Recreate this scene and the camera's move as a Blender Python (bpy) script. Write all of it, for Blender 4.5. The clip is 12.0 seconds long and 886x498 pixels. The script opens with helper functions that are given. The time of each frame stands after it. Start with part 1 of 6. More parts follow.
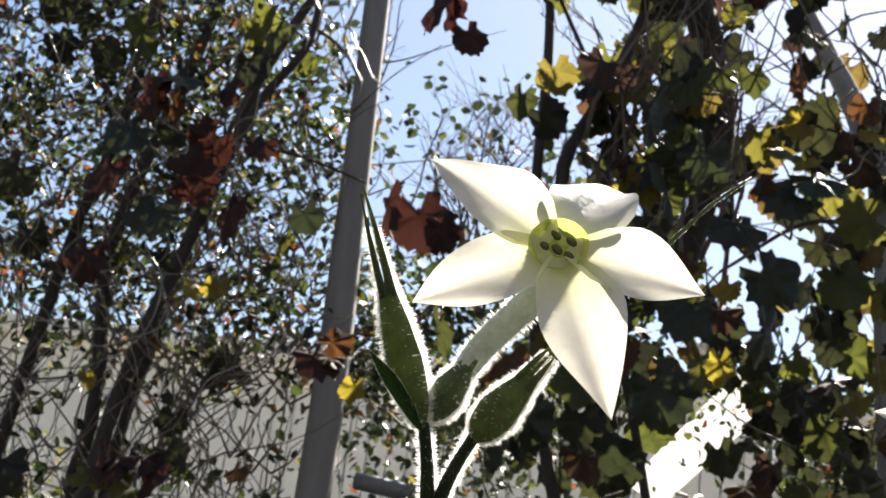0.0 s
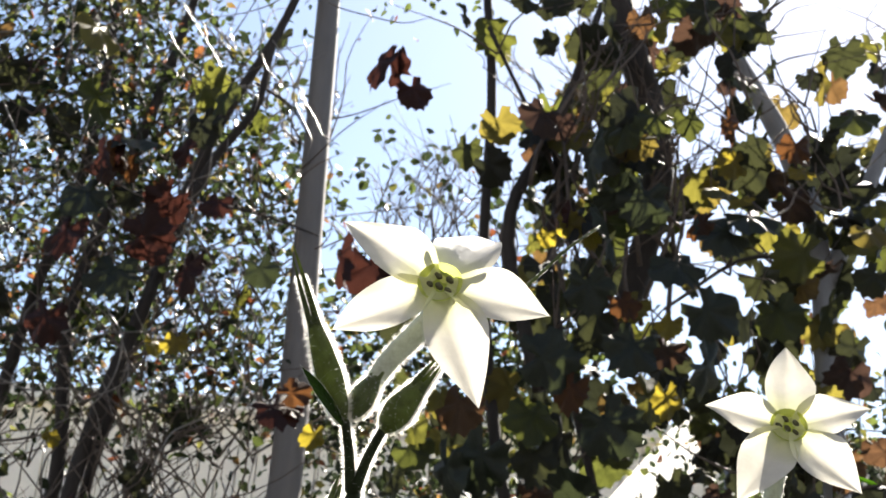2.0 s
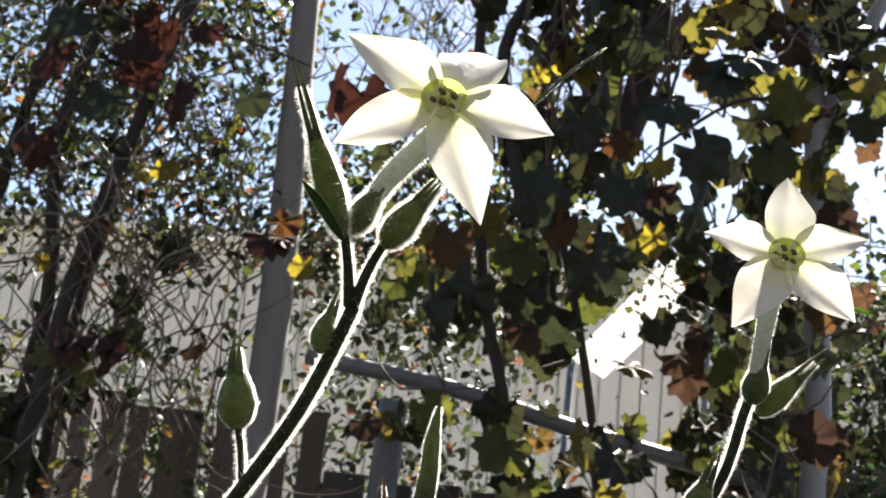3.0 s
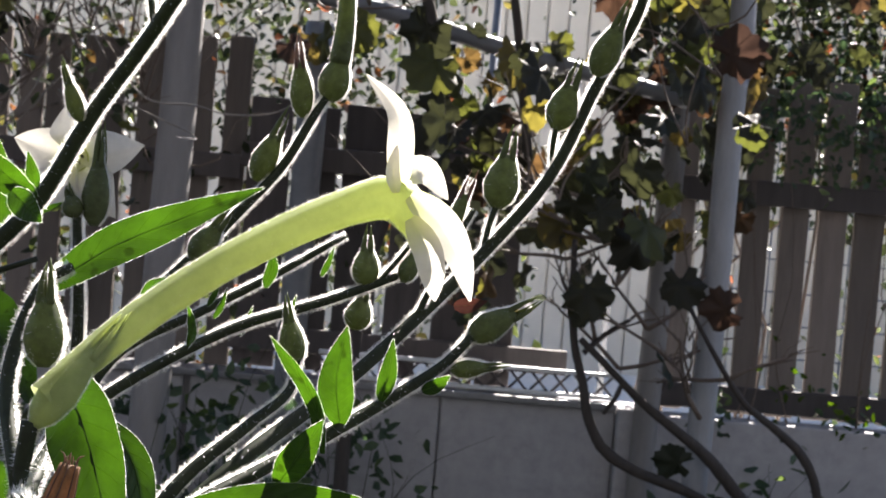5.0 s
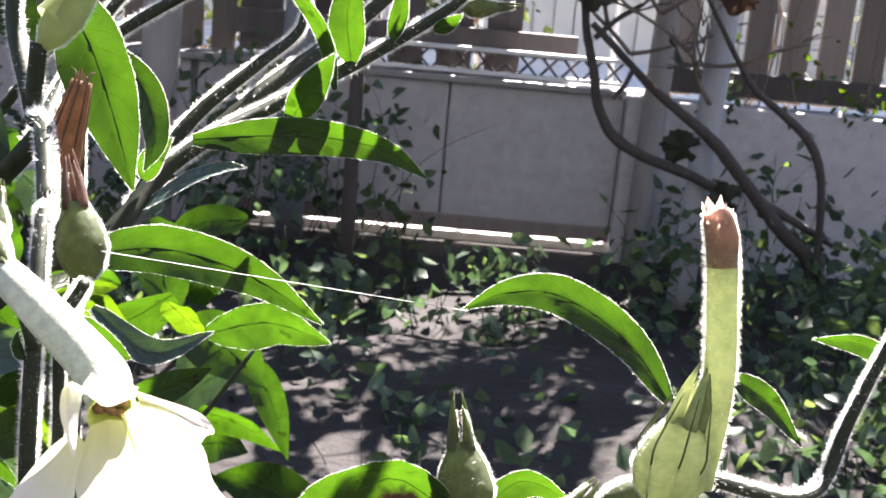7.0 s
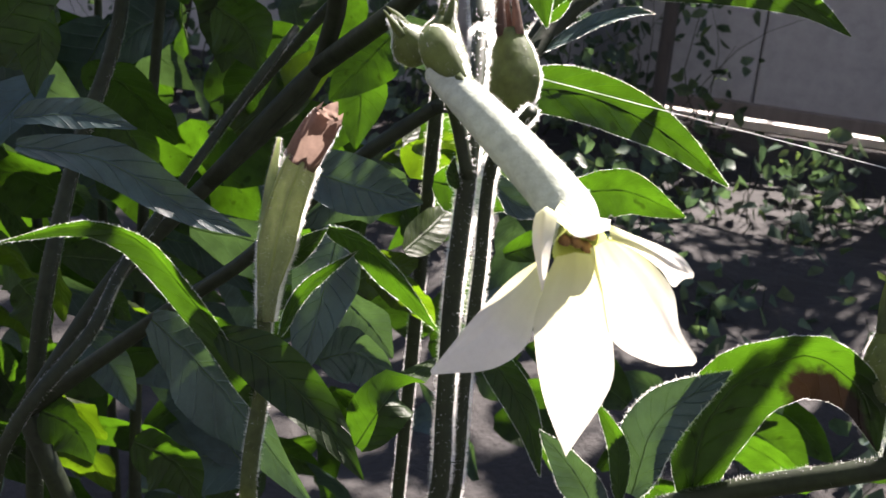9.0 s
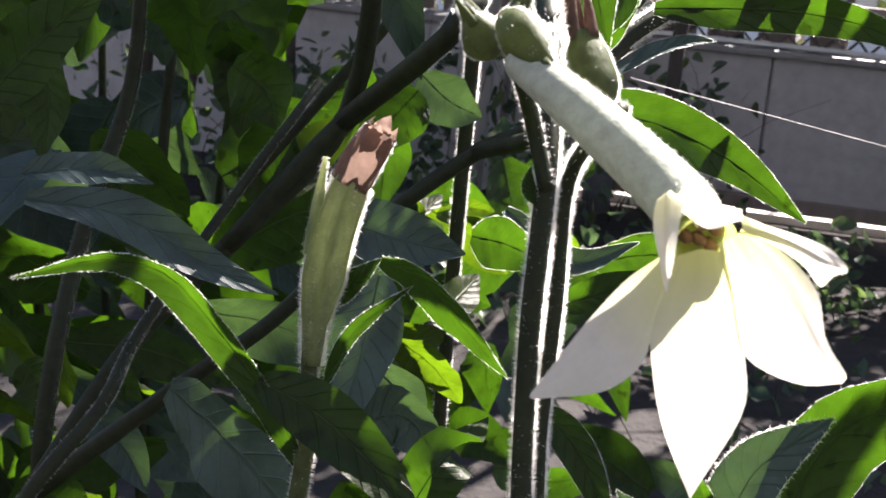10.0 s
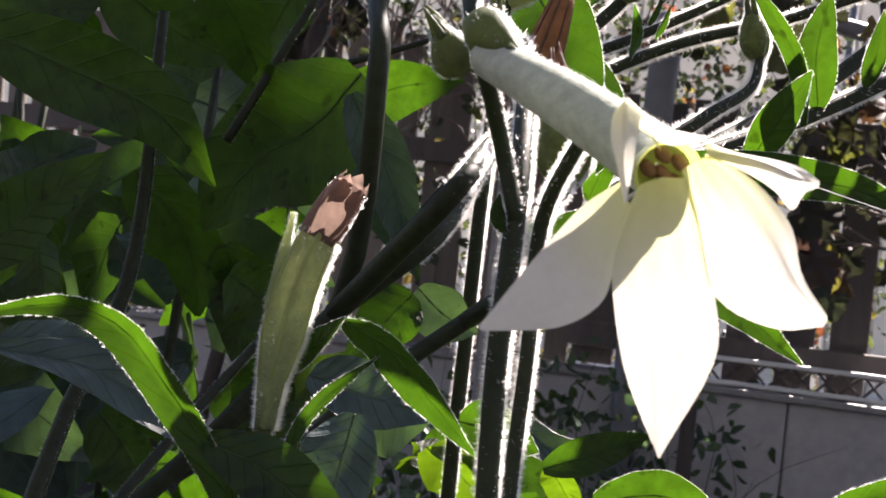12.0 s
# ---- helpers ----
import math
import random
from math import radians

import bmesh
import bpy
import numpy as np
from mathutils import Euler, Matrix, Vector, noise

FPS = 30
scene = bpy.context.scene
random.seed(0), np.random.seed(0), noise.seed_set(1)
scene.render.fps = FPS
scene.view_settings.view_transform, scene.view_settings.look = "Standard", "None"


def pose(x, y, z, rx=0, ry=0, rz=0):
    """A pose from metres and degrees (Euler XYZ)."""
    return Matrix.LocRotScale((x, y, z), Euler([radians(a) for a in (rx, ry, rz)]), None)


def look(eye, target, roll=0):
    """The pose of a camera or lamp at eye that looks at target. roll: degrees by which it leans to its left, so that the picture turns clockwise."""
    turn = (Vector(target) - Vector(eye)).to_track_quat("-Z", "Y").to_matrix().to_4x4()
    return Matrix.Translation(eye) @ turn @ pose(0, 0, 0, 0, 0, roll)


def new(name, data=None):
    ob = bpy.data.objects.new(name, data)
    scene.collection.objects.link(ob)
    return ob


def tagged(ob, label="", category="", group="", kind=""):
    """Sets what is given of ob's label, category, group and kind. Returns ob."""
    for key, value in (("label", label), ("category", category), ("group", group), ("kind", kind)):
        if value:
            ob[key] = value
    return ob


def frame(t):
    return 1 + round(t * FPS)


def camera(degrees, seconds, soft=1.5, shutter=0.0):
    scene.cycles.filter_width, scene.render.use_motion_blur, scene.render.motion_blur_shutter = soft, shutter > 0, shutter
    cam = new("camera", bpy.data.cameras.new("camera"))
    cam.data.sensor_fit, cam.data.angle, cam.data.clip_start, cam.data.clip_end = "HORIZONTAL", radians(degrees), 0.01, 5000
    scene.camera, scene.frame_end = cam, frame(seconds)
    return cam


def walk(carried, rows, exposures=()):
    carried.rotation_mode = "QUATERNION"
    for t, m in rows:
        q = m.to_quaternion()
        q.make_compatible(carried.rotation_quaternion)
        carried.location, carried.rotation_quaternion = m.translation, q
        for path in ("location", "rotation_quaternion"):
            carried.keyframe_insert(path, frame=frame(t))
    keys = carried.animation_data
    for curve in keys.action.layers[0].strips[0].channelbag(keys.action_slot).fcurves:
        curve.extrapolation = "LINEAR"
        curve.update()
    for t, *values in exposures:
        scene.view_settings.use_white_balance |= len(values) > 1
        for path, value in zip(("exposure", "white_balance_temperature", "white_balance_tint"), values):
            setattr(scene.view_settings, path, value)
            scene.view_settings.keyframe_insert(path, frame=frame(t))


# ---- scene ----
cam = camera(38.60, 12.0)
# seconds, place, then yaw, pitch and roll in degrees
PATH_ROWS = [
    (0, -0.0310, 0.0765, 1.0184, 8.23, 19.07, 8.08),
    (0.5, -0.0219, -0.0031, 0.9955, 8.36, 21.26, 7.50),
    (1, -0.0124, -0.0037, 0.9929, 7.68, 21.38, 6.53),
    (1.5, -0.0111, -0.0129, 0.9898, 7.05, 21.64, 5.63),
    (2, -0.0049, -0.0082, 0.9868, 6.48, 21.48, 5.30),
    (2.5, -0.0071, -0.0064, 0.9848, 5.93, 18.08, 5.53),
    (3, -0.0086, -0.0021, 0.9825, 5.20, 14.20, 6.37),
    (3.5, -0.0043, -0.0027, 0.9757, 3.67, 9.90, 6.54),
    (3.7, -0.0018, -0.0025, 0.9736, 3.13, 8.07, 6.48),
    (5.3, -0.0000, 0.0000, 0.9500, -0.00, -4.00, 4.50),
    (5.5, 0.0017, 0.0013, 0.9481, -0.26, -5.36, 4.33),
    (6, 0.0041, 0.0025, 0.9440, -0.70, -8.76, 3.85),
    (6.5, 0.0021, 0.0017, 0.9403, -0.86, -12.09, 4.26),
    (6.7, 0.0009, 0.0012, 0.9389, -0.96, -13.55, 4.69),
    (8.3, -0.0071, -0.0103, 0.9334, 8.36, -22.48, 6.29),
    (8.5, -0.0122, -0.0090, 0.9313, 10.22, -22.13, 6.14),
    (9, -0.0290, 0.0118, 0.9217, 12.88, -22.24, 5.37),
    (9.5, -0.0363, 0.0354, 0.9074, 13.05, -20.40, 5.32),
    (10, -0.0446, 0.0304, 0.8988, 13.19, -17.68, 4.34),
    (10.5, -0.0390, 0.0317, 0.8920, 15.42, -18.08, 5.51),
    (11, -0.0364, 0.0317, 0.8816, 15.42, -16.70, 5.82),
    (11.5, -0.0327, 0.0333, 0.8693, 14.62, -10.72, 5.55),
    (12, -0.0331, 0.0343, 0.8495, 15.35, -1.87, 5.68),
]
walk(cam, [(t, pose(x, y, z, 90 + pitch, 0, yaw) @ pose(0, 0, 0, 0, 0, roll)) for t, x, y, z, yaw, pitch, roll in PATH_ROWS],
     exposures=[(0.0, 2.2, 6700, 11), (1.5, 2.55, 6700, 11), (3.5, 2.35, 6650, 13), (5.5, 2.91, 6500, 18), (6.5, 3.56, 6500, 20), (8.5, 2.84, 6600, 20), (10.5, 2.83, 6600, 21), (12.0, 2.58, 6700, 23)])
cam.data.dof.use_dof = True
cam.data.dof.focus_distance, cam.data.dof.aperture_fstop = 0.29, 80.0

# ---------------------------------------------------------------- world and sun
SUN_EL, SUN_AZ = 48.0, 20.0
sky_world = bpy.data.worlds.new("sky")
scene.world = sky_world
sky_world.use_nodes = True
wn = sky_world.node_tree
sky = wn.nodes.new("ShaderNodeTexSky")
sky.sky_type = "NISHITA"
sky.sun_disc = False
sky.dust_density, sky.ozone_density, sky.air_density = 0.7, 1.0, 1.0
sky.sun_elevation, sky.sun_rotation = radians(SUN_EL), radians(SUN_AZ)
wn.links.new(sky.outputs["Color"], wn.nodes["Background"].inputs["Color"])
wn.nodes["Background"].inputs["Strength"].default_value = 0.04
sun_way = Vector((math.sin(radians(SUN_AZ)) * math.cos(radians(SUN_EL)), math.cos(radians(SUN_AZ)) * math.cos(radians(SUN_EL)), math.sin(radians(SUN_EL))))
sun_data = bpy.data.lights.new("sun", "SUN")
sun_data.energy, sun_data.angle, sun_data.color = 5.0, radians(0.5), (1.0, 0.95, 0.86)
sun_ob = new("sun", sun_data)
sun_ob.matrix_world = look(sun_way * 20, (0, 0, 0))

# ---------------------------------------------------------------- materials


def nodes_of(name):
    m = bpy.data.materials.new(name)
    m.use_nodes = True
    return m, m.node_tree.nodes, m.node_tree.links, m.node_tree.nodes["Principled BSDF"]


def ramp(nodes, links, fac, stops):
    r = nodes.new("ShaderNodeValToRGB")
    while len(r.color_ramp.elements) < len(stops):
        r.color_ramp.elements.new(0.5)
    for e, (at, c) in zip(r.color_ramp.elements, stops):
        e.position, e.color = at, (*c, 1)
    links.new(fac, r.inputs["Fac"])
    return r.outputs["Color"]


def noise_of(nodes, links, scale, detail=4, rough=0.6, coord="Object", stretch=(1, 1, 1)):
    tc, mp, n = nodes.new("ShaderNodeTexCoord"), nodes.new("ShaderNodeMapping"), nodes.new("ShaderNodeTexNoise")
    mp.inputs["Scale"].default_value = stretch
    links.new(tc.outputs[coord], mp.inputs["Vector"])
    links.new(mp.outputs["Vector"], n.inputs["Vector"])
    n.inputs["Scale"].default_value, n.inputs["Detail"].default_value, n.inputs["Roughness"].default_value = scale, detail, rough
    return n.outputs["Fac"]


def mixed(nodes, links, fac, a, b, blend="MIX"):
    x = nodes.new("ShaderNodeMix")
    x.data_type, x.blend_type = "RGBA", blend
    for sock, val in ((x.inputs[0], fac), (x.inputs[6], a), (x.inputs[7], b)):
        if isinstance(val, (int, float)):
            sock.default_value = val
        elif isinstance(val, tuple):
            sock.default_value = (*val, 1)
        else:
            links.new(val, sock)
    return x.outputs[2]


def bumped(nodes, links, bsdf, height, strength, dist):
    b = nodes.new("ShaderNodeBump")
    b.inputs["Strength"].default_value, b.inputs["Distance"].default_value = strength, dist
    links.new(height, b.inputs["Height"])
    links.new(b.outputs["Normal"], bsdf.inputs["Normal"])
    return b.outputs["Normal"]


def plain_material(name, stops, scale, rough=0.7, metal=0.0, bump=0.3, dist=0.002, stretch=(1, 1, 1), rand=0.0):
    """A surface with two scales of noise in its colour and fine relief."""
    m, n, l, b = nodes_of(name)
    coarse = noise_of(n, l, scale * 0.25, 3, 0.6, stretch=stretch)
    fine = noise_of(n, l, scale, 6, 0.65, stretch=stretch)
    col = ramp(n, l, fine, [(0.3, stops[0]), (0.7, stops[1])])
    col = mixed(n, l, coarse, col, stops[2])
    if rand:
        info = n.new("ShaderNodeObjectInfo")
        hsv = n.new("ShaderNodeHueSaturation")
        mr = n.new("ShaderNodeMapRange")
        mr.inputs["To Min"].default_value, mr.inputs["To Max"].default_value = 1 - rand, 1 + rand
        l.new(info.outputs["Random"], mr.inputs["Value"])
        l.new(mr.outputs["Result"], hsv.inputs["Value"])
        l.new(col, hsv.inputs["Color"])
        col = hsv.outputs["Color"]
    l.new(col, b.inputs["Base Color"])
    b.inputs["Roughness"].default_value, b.inputs["Metallic"].default_value = rough, metal
    bumped(n, l, b, fine, bump, dist)
    return m


def leaf_material(name, front, through_col, share=0.5, rough=0.5, scale=60, veins=0.0, random_from="", sets=(), spots=0.0, grainy=0.38, patch=()):
    """A thin leaf: glossy front, and light coming through from behind. sets: colour pairs picked at random by leaf."""
    m, n, l, b = nodes_of(name)
    out = n["Material Output"]
    grain = noise_of(n, l, scale, 5, 0.65)
    blot = noise_of(n, l, scale * 0.2, 2, 0.5)
    if sets:
        if random_from == "object":
            rnd = n.new("ShaderNodeObjectInfo").outputs["Random"]
        else:
            rnd = n.new("ShaderNodeNewGeometry").outputs["Random Per Island"]
        front_c = ramp(n, l, rnd, [(p, a) for p, a, c in sets])
        back_c = ramp(n, l, rnd, [(p, c) for p, a, c in sets])
    else:
        front_c = mixed(n, l, blot, front, tuple(v * (1 - grainy) for v in front))
        back_c = mixed(n, l, blot, through_col, tuple(v * (1 - 0.7 * grainy) for v in through_col))
    dark = ramp(n, l, grain, [(0.32, (1 - grainy,) * 3), (0.62, (1, 1, 1))])
    front_c = mixed(n, l, 1.0, front_c, dark, "MULTIPLY")
    back_c = mixed(n, l, 1.0, back_c, dark, "MULTIPLY")
    height = grain
    if veins:
        uv = n.new("ShaderNodeUVMap")
        sep = n.new("ShaderNodeSeparateXYZ")
        l.new(uv.outputs["UV"], sep.inputs[0])
        ab = n.new("ShaderNodeMath"); ab.operation = "ABSOLUTE"; l.new(sep.outputs[0], ab.inputs[0])
        slant = n.new("ShaderNodeMath"); slant.operation = "MULTIPLY_ADD"; l.new(ab.outputs[0], slant.inputs[0]); slant.inputs[1].default_value = -0.16; l.new(sep.outputs[1], slant.inputs[2])
        rib = n.new("ShaderNodeMath"); rib.operation = "MULTIPLY"; l.new(slant.outputs[0], rib.inputs[0]); rib.inputs[1].default_value = 9.0
        fr = n.new("ShaderNodeMath"); fr.operation = "PINGPONG"; l.new(rib.outputs[0], fr.inputs[0]); fr.inputs[1].default_value = 0.5
        side = n.new("ShaderNodeMapRange"); l.new(fr.outputs[0], side.inputs["Value"]); side.inputs["From Max"].default_value = 0.07; side.inputs["To Min"].default_value = 1.0; side.inputs["To Max"].default_value = 0.0
        mid = n.new("ShaderNodeMapRange"); l.new(ab.outputs[0], mid.inputs["Value"]); mid.inputs["From Max"].default_value = 0.09; mid.inputs["To Min"].default_value = 1.0; mid.inputs["To Max"].default_value = 0.0
        mx = n.new("ShaderNodeMath"); mx.operation = "MAXIMUM"; l.new(side.outputs[0], mx.inputs[0]); l.new(mid.outputs[0], mx.inputs[1])
        sc = n.new("ShaderNodeMath"); sc.operation = "MULTIPLY"; l.new(mx.outputs[0], sc.inputs[0]); sc.inputs[1].default_value = veins
        front_c = mixed(n, l, sc.outputs[0], front_c, tuple(min(1, v * 1.4 + 0.01) for v in front))
        back_c = mixed(n, l, sc.outputs[0], back_c, tuple(v * 0.5 for v in through_col))
        hh = n.new("ShaderNodeMath"); hh.operation = "MULTIPLY_ADD"; l.new(mx.outputs[0], hh.inputs[0]); hh.inputs[1].default_value = -0.35; l.new(grain, hh.inputs[2])
        puck = n.new("ShaderNodeMath"); puck.operation = "MULTIPLY_ADD"; l.new(fr.outputs[0], puck.inputs[0]); puck.inputs[1].default_value = 0.45; l.new(hh.outputs[0], puck.inputs[2])
        height = puck.outputs[0]
    if spots:
        sp = ramp(n, l, noise_of(n, l, scale * 1.7, 2, 0.4), [(0.66, (1, 1, 1)), (0.71, (0.25, 0.2, 0.1))])
        front_c = mixed(n, l, spots, front_c, mixed(n, l, 1.0, front_c, sp, "MULTIPLY"))
        back_c = mixed(n, l, spots, back_c, mixed(n, l, 1.0, back_c, sp, "MULTIPLY"))
    if patch:
        fade = None
        for i, at_, half in ((0, patch[0], patch[2]), (1, patch[1], patch[3])):
            d = n.new("ShaderNodeMath"); d.operation = "SUBTRACT"; l.new(sep.outputs[i], d.inputs[0]); d.inputs[1].default_value = at_
            e = n.new("ShaderNodeMath"); e.operation = "DIVIDE"; l.new(d.outputs[0], e.inputs[0]); e.inputs[1].default_value = half
            q = n.new("ShaderNodeMath"); q.operation = "MULTIPLY"; l.new(e.outputs[0], q.inputs[0]); l.new(e.outputs[0], q.inputs[1])
            if fade:
                both = n.new("ShaderNodeMath"); both.operation = "ADD"; l.new(fade, both.inputs[0]); l.new(q.outputs[0], both.inputs[1])
                fade = both.outputs[0]
            else:
                fade = q.outputs[0]
        rough_edge = n.new("ShaderNodeMath"); rough_edge.operation = "ADD"; l.new(fade, rough_edge.inputs[0]); l.new(grain, rough_edge.inputs[1])
        brown = ramp(n, l, rough_edge.outputs[0], [(0.0, (1, 1, 1)), (0.72, (1, 1, 1)), (0.92, (0, 0, 0))])
        front_c = mixed(n, l, brown, front_c, (0.02, 0.012, 0.008))
        back_c = mixed(n, l, brown, back_c, (0.007, 0.004, 0.002))
    l.new(front_c, b.inputs["Base Color"])
    b.inputs["Roughness"].default_value = rough
    b.inputs["Specular IOR Level"].default_value = 0.3 if veins else 0.22
    tr = n.new("ShaderNodeBsdfTranslucent")
    l.new(back_c, tr.inputs["Color"])
    bumped(n, l, b, height, 0.7 if veins else 0.45, 0.0012 if veins else 0.0006)
    mixer = n.new("ShaderNodeMixShader")
    mixer.inputs[0].default_value = share
    l.new(b.outputs[0], mixer.inputs[1])
    l.new(tr.outputs[0], mixer.inputs[2])
    l.new(mixer.outputs[0], out.inputs["Surface"])
    return m


M_LEAF = leaf_material("tobacco_leaf", (0.022, 0.04, 0.012), (0.042, 0.112, 0.003), 0.5, 0.5, 90, 0.3, spots=0.6)
# Brighter, yellower copy of tobacco_leaf with sunlight put into its colour.
M_LEAF_SUNLIT = leaf_material("sunlit_leaf_copy", (0.03, 0.045, 0.012), (0.085, 0.165, 0.003), 0.55, 0.5, 90, 0.3, spots=0.6)
M_LEAF_BROWNED = leaf_material("tobacco_leaf_browned", (0.022, 0.04, 0.012), (0.042, 0.112, 0.003), 0.5, 0.5, 90, 0.3, spots=0.6, patch=(-1.0, 0.7, 1.45, 0.5))
# Bluish grey holds the sky's sheen on the leaf as base colour.
M_LEAF_GREY = leaf_material("tobacco_leaf_sky_sheen", (0.05, 0.084, 0.084), (0.06, 0.12, 0.025), 0.25, 0.44, 90, 0.25)
M_STEM = leaf_material("tobacco_stem", (0.022, 0.03, 0.015), (0.12, 0.17, 0.04), 0.22, 0.55, 200)
M_RIB = leaf_material("leaf_rib", (0.08, 0.12, 0.05), (0.12, 0.25, 0.03), 0.55, 0.5, 200)
M_CALYX = leaf_material("calyx_green", (0.085, 0.11, 0.05), (0.3, 0.35, 0.1), 0.36, 0.55, 300)
M_BUD = leaf_material("striped_bud", (0.26, 0.32, 0.17), (0.7, 0.76, 0.45), 0.66, 0.5, 300, grainy=0.3)
M_DRY = leaf_material("dry_corolla", (0.15, 0.10, 0.082), (0.34, 0.235, 0.19), 0.5, 0.75, 260)
M_TIP = leaf_material("faded_pink_corolla", (0.26, 0.17, 0.14), (0.58, 0.4, 0.33), 0.6, 0.75, 260)
M_PETAL = leaf_material("white_petal", (0.62, 0.6, 0.57), (0.67, 0.64, 0.55), 0.42, 0.5, 160, grainy=0.12)
M_TUBE = leaf_material("corolla_tube", (0.34, 0.4, 0.2), (0.62, 0.68, 0.3), 0.6, 0.5, 160, grainy=0.15)
M_TUBE_PALE = leaf_material("hairy_pale_tube", (0.46, 0.5, 0.42), (0.5, 0.55, 0.4), 0.2, 0.6, 500, grainy=0.25)
M_THROAT = leaf_material("throat_yellow", (0.42, 0.46, 0.12), (0.5, 0.55, 0.13), 0.5, 0.5, 200, grainy=0.12)
M_ANTHER = plain_material("anther", ((0.05, 0.05, 0.015), (0.12, 0.1, 0.03), (0.07, 0.07, 0.03)), 900, 0.7)
M_ANTHER_BROWN = plain_material("anther_brown", ((0.06, 0.025, 0.01), (0.16, 0.07, 0.02), (0.1, 0.05, 0.02)), 900, 0.7)
M_HAIR = leaf_material("plant_hair", (0.85, 0.85, 0.8), (0.95, 0.95, 0.9), 0.75, 0.4, 400, grainy=0.0)
M_BUSH = leaf_material("hedge_leaf", (0.05, 0.09, 0.03), (0.2, 0.4, 0.05), 0.45, 0.4, 80, random_from="island",
                       sets=[(0.0, (0.03, 0.034, 0.022), (0.014, 0.02, 0.009)), (0.55, (0.045, 0.054, 0.032), (0.03, 0.045, 0.016)), (0.85, (0.06, 0.07, 0.035), (0.11, 0.14, 0.032)), (0.93, (0.09, 0.075, 0.03), (0.24, 0.19, 0.045)), (0.97, (0.10, 0.04, 0.02), (0.22, 0.07, 0.03))])
VINE_SETS = [(0.0, (0.034, 0.032, 0.026), (0.016, 0.018, 0.01)), (0.5, (0.045, 0.045, 0.03), (0.035, 0.038, 0.014)), (0.68, (0.055, 0.065, 0.03), (0.11, 0.125, 0.022)), (0.8, (0.11, 0.095, 0.035), (0.24, 0.2, 0.035)), (0.88, (0.09, 0.055, 0.03), (0.12, 0.06, 0.025)), (0.95, (0.05, 0.032, 0.024), (0.05, 0.028, 0.02))]
M_VINE = leaf_material("vine_leaf", (0.07, 0.1, 0.03), (0.36, 0.48, 0.04), 0.45, 0.5, 40, random_from="object", sets=VINE_SETS)
M_VINE_FAR = leaf_material("vine_leaf_mass", (0.07, 0.1, 0.03), (0.36, 0.48, 0.04), 0.45, 0.5, 40, random_from="island", sets=VINE_SETS)
M_LOW = leaf_material("ground_leaf", (0.05, 0.1, 0.045), (0.2, 0.4, 0.06), 0.45, 0.35, 60, random_from="island",
                      sets=[(0.0, (0.055, 0.085, 0.06), (0.04, 0.075, 0.03)), (0.6, (0.08, 0.12, 0.085), (0.065, 0.115, 0.04)), (0.92, (0.08, 0.115, 0.06), (0.15, 0.22, 0.05))])
M_BARK = plain_material("bark", ((0.02, 0.016, 0.014), (0.062, 0.05, 0.043), (0.038, 0.031, 0.027)), 60, 0.85, 0, 0.8, 0.006, (1, 1, 0.25))
M_TRUNK = plain_material("pale_trunk", ((0.2, 0.205, 0.22), (0.35, 0.355, 0.375), (0.27, 0.275, 0.29)), 40, 0.85, 0, 0.6, 0.004, (1, 1, 0.3))
M_RUST = leaf_material("rust_leaf", (0.07, 0.034, 0.018), (0.15, 0.062, 0.02), 0.45, 0.6, 40)
M_BROWN = leaf_material("dry_brown_tissue", (0.22, 0.135, 0.08), (0.4, 0.24, 0.11), 0.5, 0.7, 260)
M_GOLD = leaf_material("golden_leaf", (0.13, 0.10, 0.03), (0.42, 0.33, 0.035), 0.5, 0.55, 40)
M_WINE = leaf_material("wine_red_leaf", (0.045, 0.02, 0.017), (0.06, 0.02, 0.014), 0.32, 0.6, 40)
M_DUSK = leaf_material("dusky_leaf", (0.04, 0.046, 0.035), (0.04, 0.05, 0.02), 0.3, 0.45, 40)
M_RUNNER = plain_material("pale_runner", ((0.1, 0.085, 0.075), (0.26, 0.23, 0.2), (0.17, 0.15, 0.13)), 120, 0.38)
M_TWIG = plain_material("twig", ((0.06, 0.042, 0.034), (0.17, 0.13, 0.1), (0.1, 0.075, 0.06)), 120, 0.7)
M_POST = plain_material("weathered_post", ((0.15, 0.14, 0.14), (0.26, 0.245, 0.24), (0.2, 0.19, 0.185)), 30, 0.8, 0, 0.4, 0.003, (1, 1, 0.2))
M_PICKET = plain_material("weathered_picket", ((0.10, 0.084, 0.074), (0.21, 0.175, 0.155), (0.15, 0.125, 0.11)), 30, 0.85, 0, 0.5, 0.002, (1, 1, 0.12), rand=0.35)
M_DARKWOOD = plain_material("dark_stained_wood", ((0.04, 0.034, 0.034), (0.09, 0.076, 0.074), (0.064, 0.054, 0.052)), 30, 0.75, 0, 0.4, 0.002, (1, 1, 0.15), rand=0.3)
M_WALL = plain_material("rendered_wall", ((0.26, 0.255, 0.265), (0.44, 0.43, 0.44), (0.34, 0.33, 0.34)), 24, 0.9, 0, 0.35, 0.002)
M_COPING = plain_material("coping_metal", ((0.16, 0.16, 0.17), (0.28, 0.28, 0.29), (0.2, 0.2, 0.21)), 40, 0.4, 0.3, 0.15, 0.001)
M_LATTICE = plain_material("painted_lattice", ((0.5, 0.52, 0.53), (0.68, 0.7, 0.72), (0.6, 0.62, 0.63)), 40, 0.5, 0, 0.2, 0.001)
